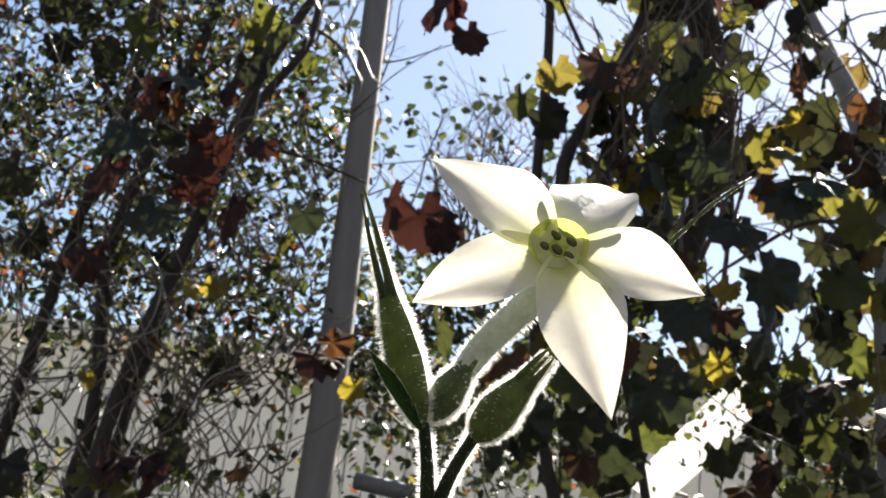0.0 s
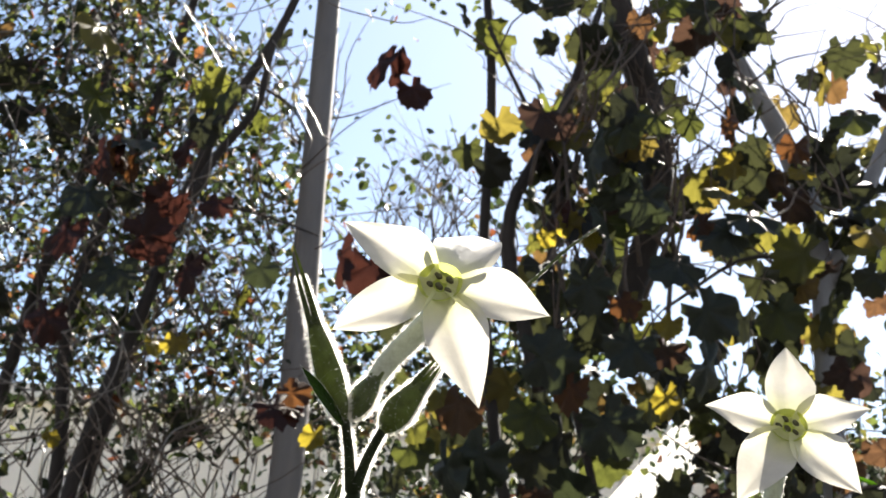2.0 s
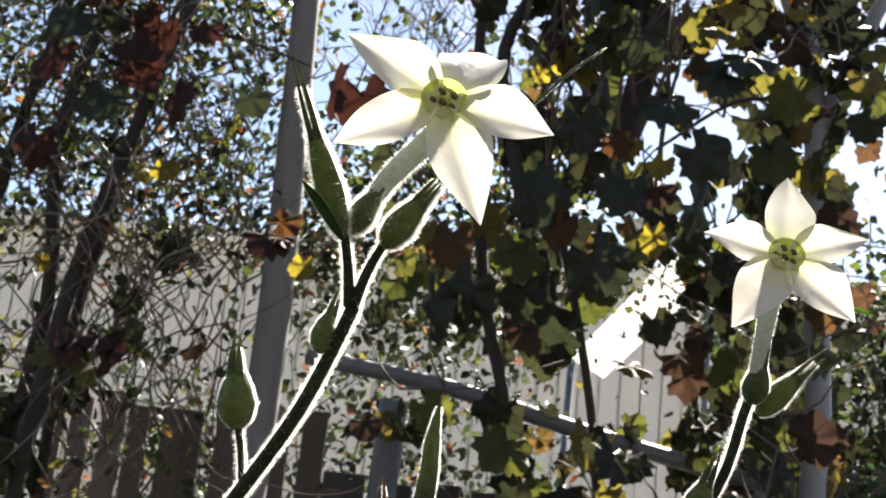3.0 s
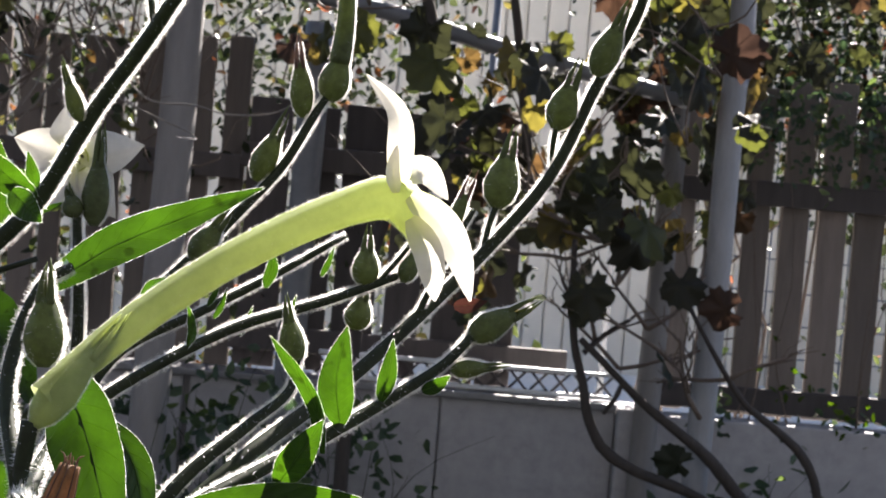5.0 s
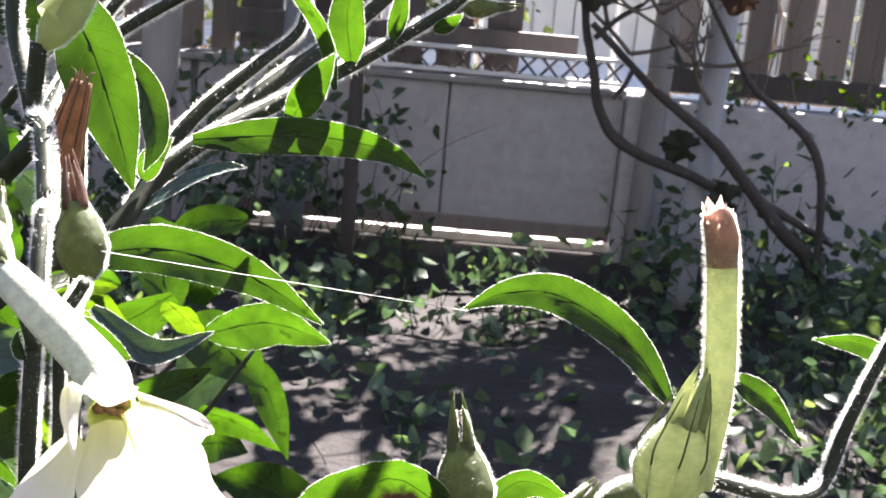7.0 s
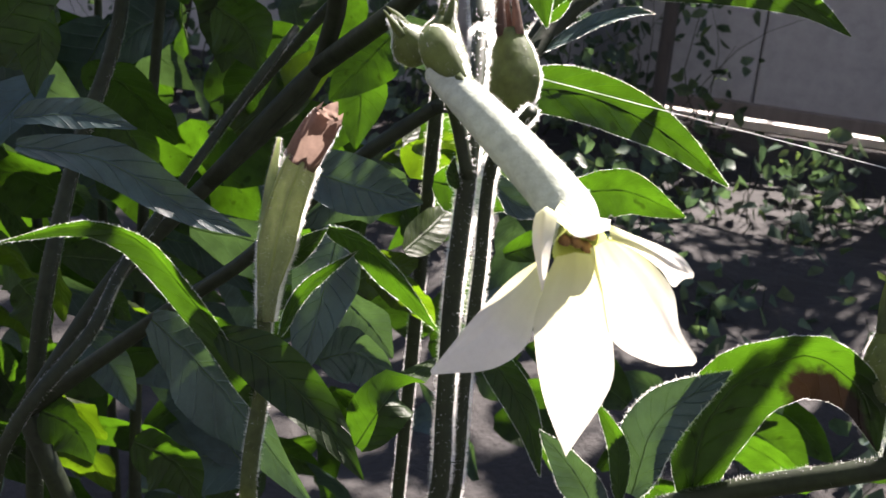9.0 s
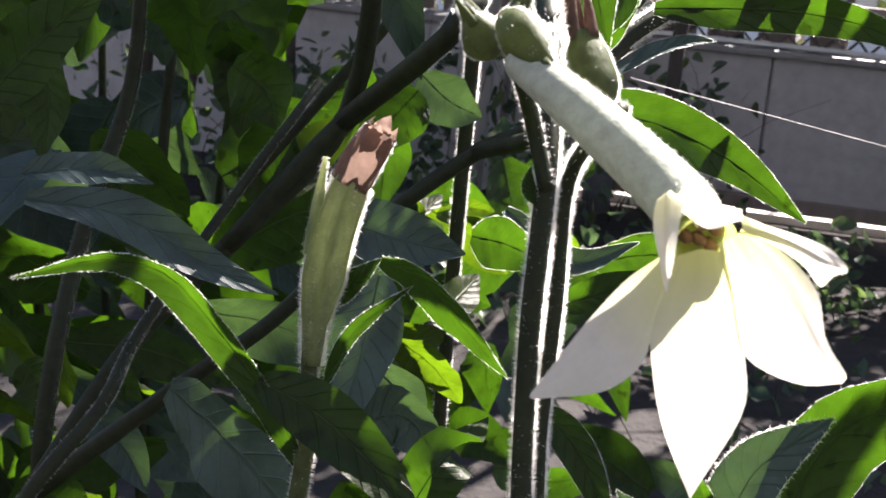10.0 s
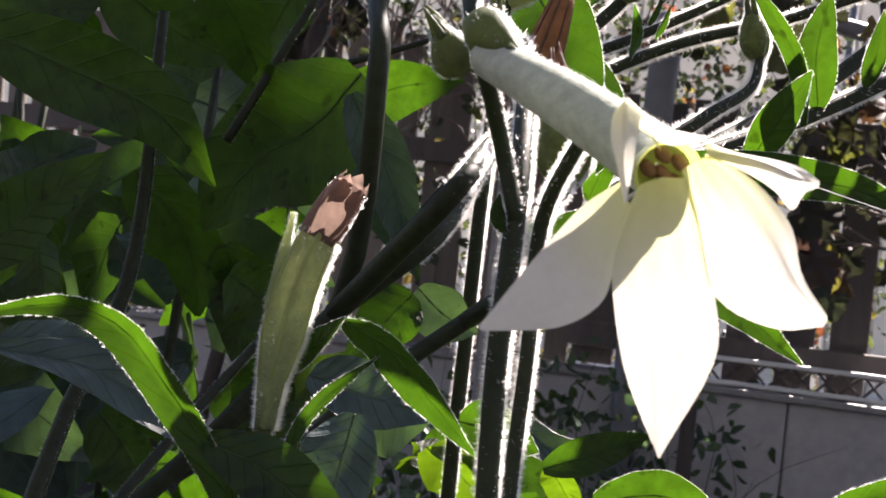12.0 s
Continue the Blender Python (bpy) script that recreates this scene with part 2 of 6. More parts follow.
# Dark soil, lowered to near black in place of missing shade.
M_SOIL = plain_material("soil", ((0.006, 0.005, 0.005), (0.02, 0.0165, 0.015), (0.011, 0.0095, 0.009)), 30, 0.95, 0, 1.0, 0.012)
M_YARD = plain_material("pale_concrete", ((0.6, 0.58, 0.54), (0.76, 0.74, 0.7), (0.68, 0.66, 0.62)), 8, 0.9, 0, 0.3, 0.003)
M_SIDING = plain_material("cream_siding", ((0.52, 0.49, 0.42), (0.62, 0.59, 0.52), (0.58, 0.54, 0.47)), 6, 0.7, 0, 0.2, 0.002)
M_PIPE = plain_material("grey_pipe", ((0.11, 0.12, 0.14), (0.19, 0.2, 0.22), (0.15, 0.16, 0.18)), 30, 0.5, 0.2, 0.2, 0.001)
M_AWNING = leaf_material("translucent_sheet", (0.85, 0.85, 0.82), (0.97, 0.96, 0.92), 0.88, 0.4, 10, grainy=0.04)
M_WIRE = plain_material("black_cable", ((0.02, 0.02, 0.02), (0.05, 0.05, 0.05), (0.03, 0.03, 0.03)), 20, 0.6)
M_SILK = leaf_material("spider_silk", (0.9, 0.9, 0.9), (0.95, 0.95, 0.95), 0.6, 0.3, 200)

hn, hl = M_HAIR.node_tree.nodes, M_HAIR.node_tree.links
for nd in [q for q in hn if q.type not in ("OUTPUT_MATERIAL",)]:
    hn.remove(nd)
h_clear, h_thin, h_mix = hn.new("ShaderNodeBsdfTransparent"), hn.new("ShaderNodeBsdfTranslucent"), hn.new("ShaderNodeMixShader")
h_gloss, h_both = hn.new("ShaderNodeBsdfAnisotropic"), hn.new("ShaderNodeMixShader")
h_thin.inputs["Color"].default_value = (0.97, 0.96, 0.92, 1)
h_gloss.inputs["Color"].default_value = (0.95, 0.95, 0.92, 1)
h_gloss.inputs["Roughness"].default_value = 0.55
h_both.inputs[0].default_value = 0.85
h_mix.inputs[0].default_value = 0.8
hl.new(h_gloss.outputs[0], h_both.inputs[1])
hl.new(h_thin.outputs[0], h_both.inputs[2])
hl.new(h_clear.outputs[0], h_mix.inputs[1])
hl.new(h_both.outputs[0], h_mix.inputs[2])
hl.new(h_mix.outputs[0], hn["Material Output"].inputs["Surface"])

# Glow of light through the tube, put into the petal base as yellow.
pn, plk = M_PETAL.node_tree.nodes, M_PETAL.node_tree.links
p_uv, p_sep, p_map = pn.new("ShaderNodeUVMap"), pn.new("ShaderNodeSeparateXYZ"), pn.new("ShaderNodeMapRange")
plk.new(p_uv.outputs["UV"], p_sep.inputs[0])
plk.new(p_sep.outputs[1], p_map.inputs["Value"])
p_map.inputs["From Min"].default_value, p_map.inputs["From Max"].default_value, p_map.inputs["To Min"].default_value, p_map.inputs["To Max"].default_value = 0.0, 0.4, 0.72, 0.0
for bs, sock in (("BSDF_PRINCIPLED", "Base Color"), ("BSDF_TRANSLUCENT", "Color")):
    nd = [q for q in pn if q.type == bs][0]
    old = nd.inputs[sock].links[0].from_socket
    plk.new(mixed(pn, plk, p_map.outputs[0], old, (0.66, 0.68, 0.22)), nd.inputs[sock])

# ---------------------------------------------------------------- building helpers
rng = random.Random(7)


def thing(name, at, label, category, group="", kind=""):
    e = new(name)
    e.empty_display_size = 0.05
    e.location = at
    return tagged(e, label, category, group, kind)


def mesh_of(name, bm, smooth=True):
    me = bpy.data.meshes.new(name)
    bm.to_mesh(me)
    bm.free()
    if smooth:
        me.polygons.foreach_set("use_smooth", [True] * len(me.polygons))
    return me


def origin(ob):
    p = Vector((0, 0, 0))
    while ob is not None:
        p = p + ob.location
        ob = ob.parent
    return p


def part(name, bm, material, parent=None, label="", smooth=True):
    """Links a bmesh, given in world places, as one mesh object under a thing."""
    if parent is not None:
        bmesh.ops.translate(bm, verts=bm.verts, vec=-origin(parent))
    ob = new(name, mesh_of(name, bm, smooth))
    ob.data.materials.append(material)
    if parent is not None:
        ob.parent = parent
    if label:
        tagged(ob, label)
    return ob


def curve(pts, n):
    """n places along a smooth line through pts."""
    p = [Vector(q) for q in pts]
    if len(p) == 2:
        return [p[0].lerp(p[1], i / (n - 1)) for i in range(n)]
    p = [2 * p[0] - p[1]] + p + [2 * p[-1] - p[-2]]
    res = []
    k = len(p) - 3
    for i in range(n):
        u = i / (n - 1) * k
        j = min(int(u), k - 1)
        t = u - j
        a, b, c, d = p[j:j + 4]
        d0, d1, d2 = [max(1e-5, math.sqrt((x - y).length)) for x, y in ((b, a), (c, b), (d, c))]
        m1 = ((b - a) / d0 - (c - a) / (d0 + d1) + (c - b) / d1) * d1
        m2 = ((c - b) / d1 - (d - b) / (d1 + d2) + (d - c) / d2) * d1
        res.append((2 * t ** 3 - 3 * t * t + 1) * b + (t ** 3 - 2 * t * t + t) * m1 + (3 * t * t - 2 * t ** 3) * c + (t ** 3 - t * t) * m2)
    return res


def along(values, s):
    u = s * (len(values) - 1)
    j = min(int(u), len(values) - 2)
    return values[j] + (values[j + 1] - values[j]) * (u - j)


def frames_on(pts):
    t = [(pts[min(i + 1, len(pts) - 1)] - pts[max(i - 1, 0)]).normalized() for i in range(len(pts))]
    u = t[0].orthogonal().normalized()
    res = []
    for v in t:
        u = (u - v * u.dot(v)).normalized()
        res.append((v, u, v.cross(u)))
    return res


def sweep(bm, pts, radii, seg=8, n=0, ribs=0, rib=0.0, cap=True, wobble=0.0):
    """A tube of changing radius along a smooth line."""
    line = curve(pts, n or max(4, 5 * (len(pts) - 1)))
    rings = []
    for i, (p, (t, u, v)) in enumerate(zip(line, frames_on(line))):
        r = along(radii, i / (len(line) - 1))
        ring = []
        for k in range(seg):
            a = 2 * math.pi * k / seg
            rr = r * (1 + (rib * math.cos(ribs * a) if ribs else 0) + (rng.uniform(-wobble, wobble) if wobble else 0))
            ring.append(bm.verts.new(p + (u * math.cos(a) + v * math.sin(a)) * rr))
        rings.append(ring)
    for a, b in zip(rings, rings[1:]):
        for k in range(seg):
            bm.faces.new((a[k], a[(k + 1) % seg], b[(k + 1) % seg], b[k]))
    if cap:
        bm.faces.new(rings[0][::-1])
        bm.faces.new(rings[-1])
    return line


def tube(name, pts, radii, material, parent, seg=8, label="", **kw):
    bm = bmesh.new()
    sweep(bm, pts, radii, seg, **kw)
    return part(name, bm, material, parent, label)


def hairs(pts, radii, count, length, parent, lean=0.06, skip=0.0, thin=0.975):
    """A coat of fine white hairs on a stem, thinned where it faces the camera."""
    bm = bmesh.new()
    line = curve(pts, 40)
    fr = frames_on(line)
    for _ in range(count):
        s = rng.uniform(skip, 1)
        i = min(int(s * 39), 38)
        p = line[i].lerp(line[i + 1], s * 39 - i)
        t, u, v = fr[i]
        a = rng.uniform(0, 2 * math.pi)
        r = along(radii, s)
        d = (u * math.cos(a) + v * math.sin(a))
        # Drop most hairs pointing at the camera, so stems look dark with pale rims.
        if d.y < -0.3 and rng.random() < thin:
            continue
        b = rng.uniform(0, math.pi)
        side = (t * math.cos(b) + d.cross(t) * math.sin(b)).normalized()
        ln = length * rng.uniform(0.4, 1.3)
        w = length * 0.06
        q = p + d * r * 0.96
        tip = q + (d + t * rng.uniform(-lean, lean * 2)).normalized() * ln
        bm.faces.new([bm.verts.new(q - side * w), bm.verts.new(q + side * w), bm.verts.new(tip)])
    return tagged(part("hair", bm, M_HAIR, parent), "fine white hairs", kind="stuff")


def stem(parent, pts, radii, fuzz=0.0013, density=38000, material=None, skip=0.0, coat=1.0):
    radii = [r * 0.82 for r in radii]
    o = tube("stem", pts, radii, material or M_STEM, parent, 8)
    length = sum((Vector(a) - Vector(b)).length for a, b in zip(pts, pts[1:]))
    if fuzz:
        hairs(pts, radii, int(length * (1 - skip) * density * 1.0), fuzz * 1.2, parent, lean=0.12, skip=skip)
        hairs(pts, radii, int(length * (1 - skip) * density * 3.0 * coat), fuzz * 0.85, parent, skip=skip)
    return o


def blade(bm, pts, width, turn=0.0, fold=0.25, wave=0.12, n=16, m=8, shape=0.8, blunt=0.85, view=(0, 1, 0), seed=0):
    """A leaf blade along pts: pointed at the tip, folded along its rib, waved at its edges."""
    line = curve(pts, n + 1)
    uv = bm.loops.layers.uv.verify()
    rows = []
    ph = seed * 1.7
    for i, p in enumerate(line):
        s = i / n
        t = (line[min(i + 1, n)] - line[max(i - 1, 0)]).normalized()
        lat = t.cross(Vector(view))
        lat = lat.normalized() if lat.length > 1e-4 else t.orthogonal().normalized()
        nor = lat.cross(t)
        a = radians(turn)
        lat, nor = lat * math.cos(a) + nor * math.sin(a), nor * math.cos(a) - lat * math.sin(a)
        w = width * max(0.02, math.sin(math.pi * min(1, 0.04 + 0.96 * s) ** shape)) ** blunt
        row = []
        for k in range(m + 1):
            u = 2 * k / m - 1
            z = fold * abs(u) * w + wave * w * u * u * math.sin(s * 11 + ph + (1.3 if u > 0 else 0)) + 0.04 * w * math.sin(s * 29 + u * 5 + ph)
            row.append((bm.verts.new(p + lat * (u * w) - nor * z), u, s))
        rows.append(row)
    for a, b in zip(rows, rows[1:]):
        for k in range(m):
            q = (a[k], a[k + 1], b[k + 1], b[k])
            f = bm.faces.new([x[0] for x in q])
            for lp, x in zip(f.loops, q):
                lp[uv].uv = (x[1], x[2])
    return rows


leaf_count = 0


def leaf(parent, pts, width, material=None, fuzz=0.00048, label="", **kw):
    global leaf_count
    leaf_count += 1
    bm = bmesh.new()
    rows = blade(bm, pts, width, seed=leaf_count, **kw)
    edge = [r[0][0].co.copy() for r in rows] + [r[-1][0].co.copy() for r in reversed(rows)]
    rib = [r[len(r) // 2][0].co.copy() for r in rows]
    o = part("leaf", bm, material or M_LEAF, parent, label)
    tube("leaf_midrib", rib[:-2], [width * 0.02, width * 0.014, width * 0.007], M_RIB, o, 5)
    if fuzz:
        bm = bmesh.new()
        for a, b in zip(edge, edge[1:]):
            for _ in range(max(2, int((b - a).length * 11000))):
                q = a.lerp(b, rng.random())
                d = Vector((rng.uniform(-1, 1), rng.uniform(-1, 1), rng.uniform(-1, 1))).normalized()
                d = (d + (q - rib[len(rib) // 2]).normalized() * 0.6).normalized()
                sd = d.cross(Vector((rng.uniform(-1, 1), rng.uniform(-1, 1), rng.uniform(-1, 1)))).normalized() * fuzz * 0.1
                bm.faces.new([bm.verts.new(q - sd), bm.verts.new(q + sd), bm.verts.new(q + d * fuzz * rng.uniform(0.5, 1.4))])
        tagged(part("hair", bm, M_HAIR, o), "fine white hairs", kind="stuff")
    return o


def bud(parent, base, tip, r, name="bud", material=None, teeth=4, open_tip=0.0, fuzz=0.0010, neck=0.3, tip_material=None, label=""):
    """A calyx: ribbed, swollen below, drawn out into narrow teeth."""
    a, b = Vector(base), Vector(tip)
    ax = b - a
    ln = ax.length
    pts = [a, a + ax * 0.1, a + ax * 0.26, a + ax * 0.44, a + ax * 0.62]
    radii = [r * neck, r * 0.78, r, r * 0.78, r * (0.36 + open_tip)]
    o = tube(name, pts, radii, material or M_CALYX, parent, 15, label, n=14, ribs=5, rib=0.06)
    u = ax.orthogonal().normalized()
    v = ax.normalized().cross(u)
    for k in range(teeth):
        an = 2 * math.pi * k / teeth + rng.uniform(-0.3, 0.3)
        d = u * math.cos(an) + v * math.sin(an)
        q = a + ax * 0.56 + d * r * (0.34 + open_tip)
        top = a + ax * rng.uniform(0.88, 1.04) + d * r * (0.16 + open_tip * 1.5)
        tube("tooth", [q, q.lerp(top, 0.5) + d * r * 0.06, top], [r * 0.24, r * 0.15, r * 0.02], tip_material or material or M_CALYX, o, 5)
    pts, radii = pts + [a + ax * 0.85], radii + [r * (0.16 + open_tip)]
    if fuzz:
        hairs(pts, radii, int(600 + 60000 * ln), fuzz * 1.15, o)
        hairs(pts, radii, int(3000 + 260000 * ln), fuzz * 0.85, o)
    return o


def veins(parent, pts, radii, count, thick, material, turn=0.0):
    """Thin ribs lying on a tube from end to end."""
    line = curve(pts, 14)
    fr = frames_on(line)
    for k in range(count):
        a = 2 * math.pi * k / count + turn
        way = [p + (u * math.cos(a) + v * math.sin(a)) * along(radii, i / 13) * 0.99 for i, (p, (t, u, v)) in enumerate(zip(line, fr))]
        tube("vein", way, [thick * 0.7, thick, thick, thick * 0.5], material, parent, 5, n=14)


def ragged(parent, at_, way, r, count, length, material, thick):
    """Curled, torn tips round a mouth."""
    way = Vector(way).normalized()
    u = way.orthogonal().normalized()
    v = way.cross(u)
    for k in range(count):
        a = 2 * math.pi * k / count + rng.uniform(-0.3, 0.3)
        d = u * math.cos(a) + v * math.sin(a)
        p = Vector(at_) + d * r
        q = p + way * length * rng.uniform(0.4, 0.7) + d * length * rng.uniform(-0.1, 0.3)
        e = q + way * length * rng.uniform(-0.1, 0.4) + d * length * rng.uniform(-0.3, 0.5)
        tube("tooth", [p - way * length * 0.4, p, q, e], [thick, thick, thick * 0.7, thick * 0.25], material, parent, 5)


def torn_tip(parent, mouth, way, r, count, length, material):
    """Pointed, shrivelled lobes standing round the mouth of a withered corolla."""
    way, mouth = Vector(way).normalized(), Vector(mouth)
    u = way.orthogonal().normalized()
    v = way.cross(u)
    for k in range(count):
        a = 2 * math.pi * k / count + rng.uniform(-0.2, 0.2)
        d = u * math.cos(a) + v * math.sin(a)
        ln = length * rng.uniform(0.7, 1.25)
        bm = bmesh.new()
        blade(bm, [mouth + d * r * 0.96 - way * length * 0.6, mouth + d * r * 1.08, mouth + d * r * rng.uniform(0.75, 1.25) + way * ln], r * 0.62, fold=0.3, wave=0.25, n=8, m=4, shape=0.7, view=d, seed=k)
        part("lobe", bm, material, parent)


def lobe(parent, pts, width, view=(0, 1, 0), turn=0.0):
    """A petal lobe that follows a bent line."""
    bm = bmesh.new()
    blade(bm, pts, width, turn=turn, fold=0.35, wave=0.1, n=14, m=8, shape=0.75, blunt=0.7, view=view, seed=len(pts) + width * 900)
    return part("petal", bm, M_PETAL, parent)


def petal(parent, c, tip, facing, width, curl=0.0, start=0.06, cup=0.4, material=None, root=0.0):
    """One pointed lobe of the corolla."""
    bm = bmesh.new()
    uv = bm.loops.layers.uv.verify()
    c, tip, facing = Vector(c), Vector(tip), Vector(facing).normalized()
    ax = tip - c
    ln = ax.length
    t = ax.normalized()
    lat = facing.cross(t).normalized()
    nor = t.cross(lat)
    n, m = 14, 10
    ph = rng.uniform(0, 6)
    rows = []
    for i in range(n + 1):
        s = i / n
        h = width * 1.0 * ((0.5 + 0.5 * math.sin(math.pi / 2 * s / 0.42)) if s < 0.42 else (1 - ((s - 0.42) / 0.58) ** 1.7) * (1 - 0.18 * (s - 0.42) / 0.58))
        h = min(h, root + 0.76 * ln * (s + start * 1.5))
        p = c + ax * (start + (1 - start) * s) + nor * (curl * ln * math.sin(math.pi * s ** 0.8) - 0.07 * ln * s ** 4) + lat * (0.05 * ln * s * s * math.sin(ph))
        row = []
        for k in range(m + 1):
            u = 2 * k / m - 1
            z = -cup * h * (1 - abs(u) ** 1.1) + 0.24 * h * abs(u) ** 3 * math.sin(s * 6 + ph + 2 * u) + 0.015 * h * math.sin(u * 14 + s * 4)
            row.append((bm.verts.new(p + lat * (u * h) + nor * z), u, s))
        rows.append(row)
    for a, b in zip(rows, rows[1:]):
        for k in range(m):
            q = (a[k], a[k + 1], b[k + 1], b[k])
            f = bm.faces.new([x[0] for x in q])
            for lp, x in zip(f.loops, q):
                lp[uv].uv = (x[1], x[2])
    return part("petal", bm, material or M_PETAL, parent)


def broad_lobe(parent, left, mid, right):
    """A broad corolla lobe spread between its two edges and its rib."""
    bm = bmesh.new()
    uv = bm.loops.layers.uv.verify()
    n, m = 18, 12
    a, b, c = curve(left, n + 1), curve(mid, n + 1), curve(right, n + 1)
    rows = []
    for i in range(n + 1):
        s = i / n
        row = []
        for k in range(m + 1):
            u = 2 * k / m - 1
            p = b[i].lerp(c[i] if u > 0 else a[i], abs(u) ** 0.9)
            side = (c[i] - a[i])
            nor = side.cross(b[min(i + 1, n)] - b[max(i - 1, 0)])
            if nor.length > 1e-12:
                p = p + nor.normalized() * side.length * (0.016 * math.sin(s * 9 + u * 4) + 0.012 * math.sin(u * 13 + s * 3))
            row.append((bm.verts.new(p), u, s))
        rows.append(row)
    for r0, r1 in zip(rows, rows[1:]):
        for k in range(m):
            q = (r0[k], r0[k + 1], r1[k + 1], r1[k])
            face = bm.faces.new([x[0] for x in q])
            for lp, x in zip(face.loops, q):
                # Scaled so the painted yellow glow reaches further along the lobe.
                lp[uv].uv = (x[1], x[2] * 0.72)
    return part("petal", bm, M_PETAL, parent)


def flower(parent, c, facing, petals, base, throat_r=0.0042, calyx=None, calyx_r=0.005, tube_mid=None, tube_r=0.0032, anther=None, label="", fuzz=0.0009, tube_material=None, shut=False, root=0.0):
    """A salver-shaped flower: tube, five lobes, throat with anthers. petals: (tip, width, curl)."""
    c, facing, base = Vector(c), Vector(facing).normalized(), Vector(base)
    back = c - facing * throat_r * 2.2
    pts = [base] + ([Vector(tube_mid)] if tube_mid else []) + [back, c - facing * throat_r * 0.4]
    radii = [tube_r * 0.75, tube_r, tube_r * 1.15, throat_r]
    o = tube("flower", pts, radii, tube_material or M_TUBE, parent, 15, label, n=20, ribs=5, rib=0.05, cap=False)
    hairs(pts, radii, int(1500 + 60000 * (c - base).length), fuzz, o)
    for tip, width, curl, *own in petals:
        petal(o, c, tip, own[0] if own else facing, width, curl, root=root)
    if calyx:
        bud(parent, calyx[0], calyx[1], calyx_r, name="calyx", fuzz=fuzz)
    if shut:
        return o
    bm = bmesh.new()
    u = facing.orthogonal().normalized()
    v = facing.cross(u)
    rings = []
    for z, r in ((0.0008, throat_r * 1.12), (0.0003, throat_r * 1.0), (-0.0010, throat_r * 0.86), (-0.0032, throat_r * 0.62), (-0.0036, throat_r * 0.05)):
        rings.append([bm.verts.new(c + facing * z + (u * math.cos(k * math.pi / 10) + v * math.sin(k * math.pi / 10)) * r) for k in range(20)])
    for a, b in zip(rings, rings[1:]):
        for k in range(20):
            bm.faces.new((a[k], a[(k + 1) % 20], b[(k + 1) % 20], b[k]))
    part("throat", bm, M_THROAT, o)
    for k in range(5):
        an = k * 1.257 + 0.4
        q = c - facing * 0.0008 + (u * math.cos(an) + v * math.sin(an)) * throat_r * (0.55 if k else 0.1)
        bm = bmesh.new()
        bmesh.ops.create_icosphere(bm, subdivisions=2, radius=1)
        sc = Vector((0.7, 1.1, 0.7)) * throat_r * (0.34 if anther else 0.24)
        for w in bm.verts:
            w.co = q + (u * w.co.x * sc.x + v * w.co.y * sc.y + facing * w.co.z * sc.z)
        part("anther", bm, anther or M_ANTHER, o)
    return o


def box(bm, lo, hi, bevel=0.0):
    """A box between two corners, its edges worn round."""
    g = bmesh.ops.create_cube(bm, size=1)
    vs = g["verts"]
    for w in vs:
        w.co = Vector([(lo[i] + hi[i]) / 2 + w.co[i] * (hi[i] - lo[i]) for i in range(3)])
    if bevel:
        es = list({e for w in vs for e in w.link_edges})
        bmesh.ops.bevel(bm, geom=es, offset=bevel, segments=2, affect="EDGES", profile=0.5)


# ---------------------------------------------------------------- ground, wall and fence
bm = bmesh.new()
GN = 90
gv = []
for j in range(GN + 1):
    for i in range(GN + 1):
        fx, fy = i / GN * 2 - 1, j / GN * 2 - 1
        x, y = 3.0 * fx + 60 * fx ** 7, 2.0 + 3.0 * fy + 60 * fy ** 7
        near = 1 if (abs(x) < 3 and y < 3.5) else 0
        z = -0.04 + near * max(0, min(1, (3.25 - y) / 0.6)) * (0.05 * noise.noise(Vector((x * 1.6, y * 1.6, 0))) + 0.025 * noise.noise(Vector((x * 9, y * 9, 3)))) 
        if near and 1.5 < y < 2.9 and -0.5 < x < 0.9:
            z += 0.05 * math.sin((y - 1.5) / 1.4 * math.pi)
        gv.append(bm.verts.new((x, y, z)))
for j in range(GN):
    for i in range(GN):
        a = j * (GN + 1) + i
        bm.faces.new((gv[a], gv[a + 1], gv[a + GN + 2], gv[a + GN + 1]))
tagged(part("ground", bm, M_SOIL), "dark bare garden soil with crumbs and dips, darkened further for shade", "ground", kind="structure")

bm = bmesh.new()
box(bm, (-9, 3.56, -0.06), (9, 9.0, -0.016))
tagged(part("pavement", bm, M_YARD, smooth=False), "pale concrete yard beyond the fence", "pavement", kind="structure")

# Unseen wall added behind the camera to keep sky light off the plants.
M_SKY_BLOCK = plain_material("sky_block_dark", ((0.05, 0.054, 0.06), (0.075, 0.08, 0.09), (0.06, 0.065, 0.072)), 6, 0.9)
bm = bmesh.new()
box(bm, (-7.0, -1.6, -0.1), (7.0, -1.4, 5.5), 0.01)
tagged(part("wall_rear", bm, M_SKY_BLOCK, smooth=False), "unseen dark wall added behind the camera to block sky light", "wall", kind="structure")
WALL_Y = 3.5
wall = tagged(new("wall_garden"), "low rendered garden wall in pinkish grey", "wall", kind="structure")
wall.location = (0, WALL_Y, 0)
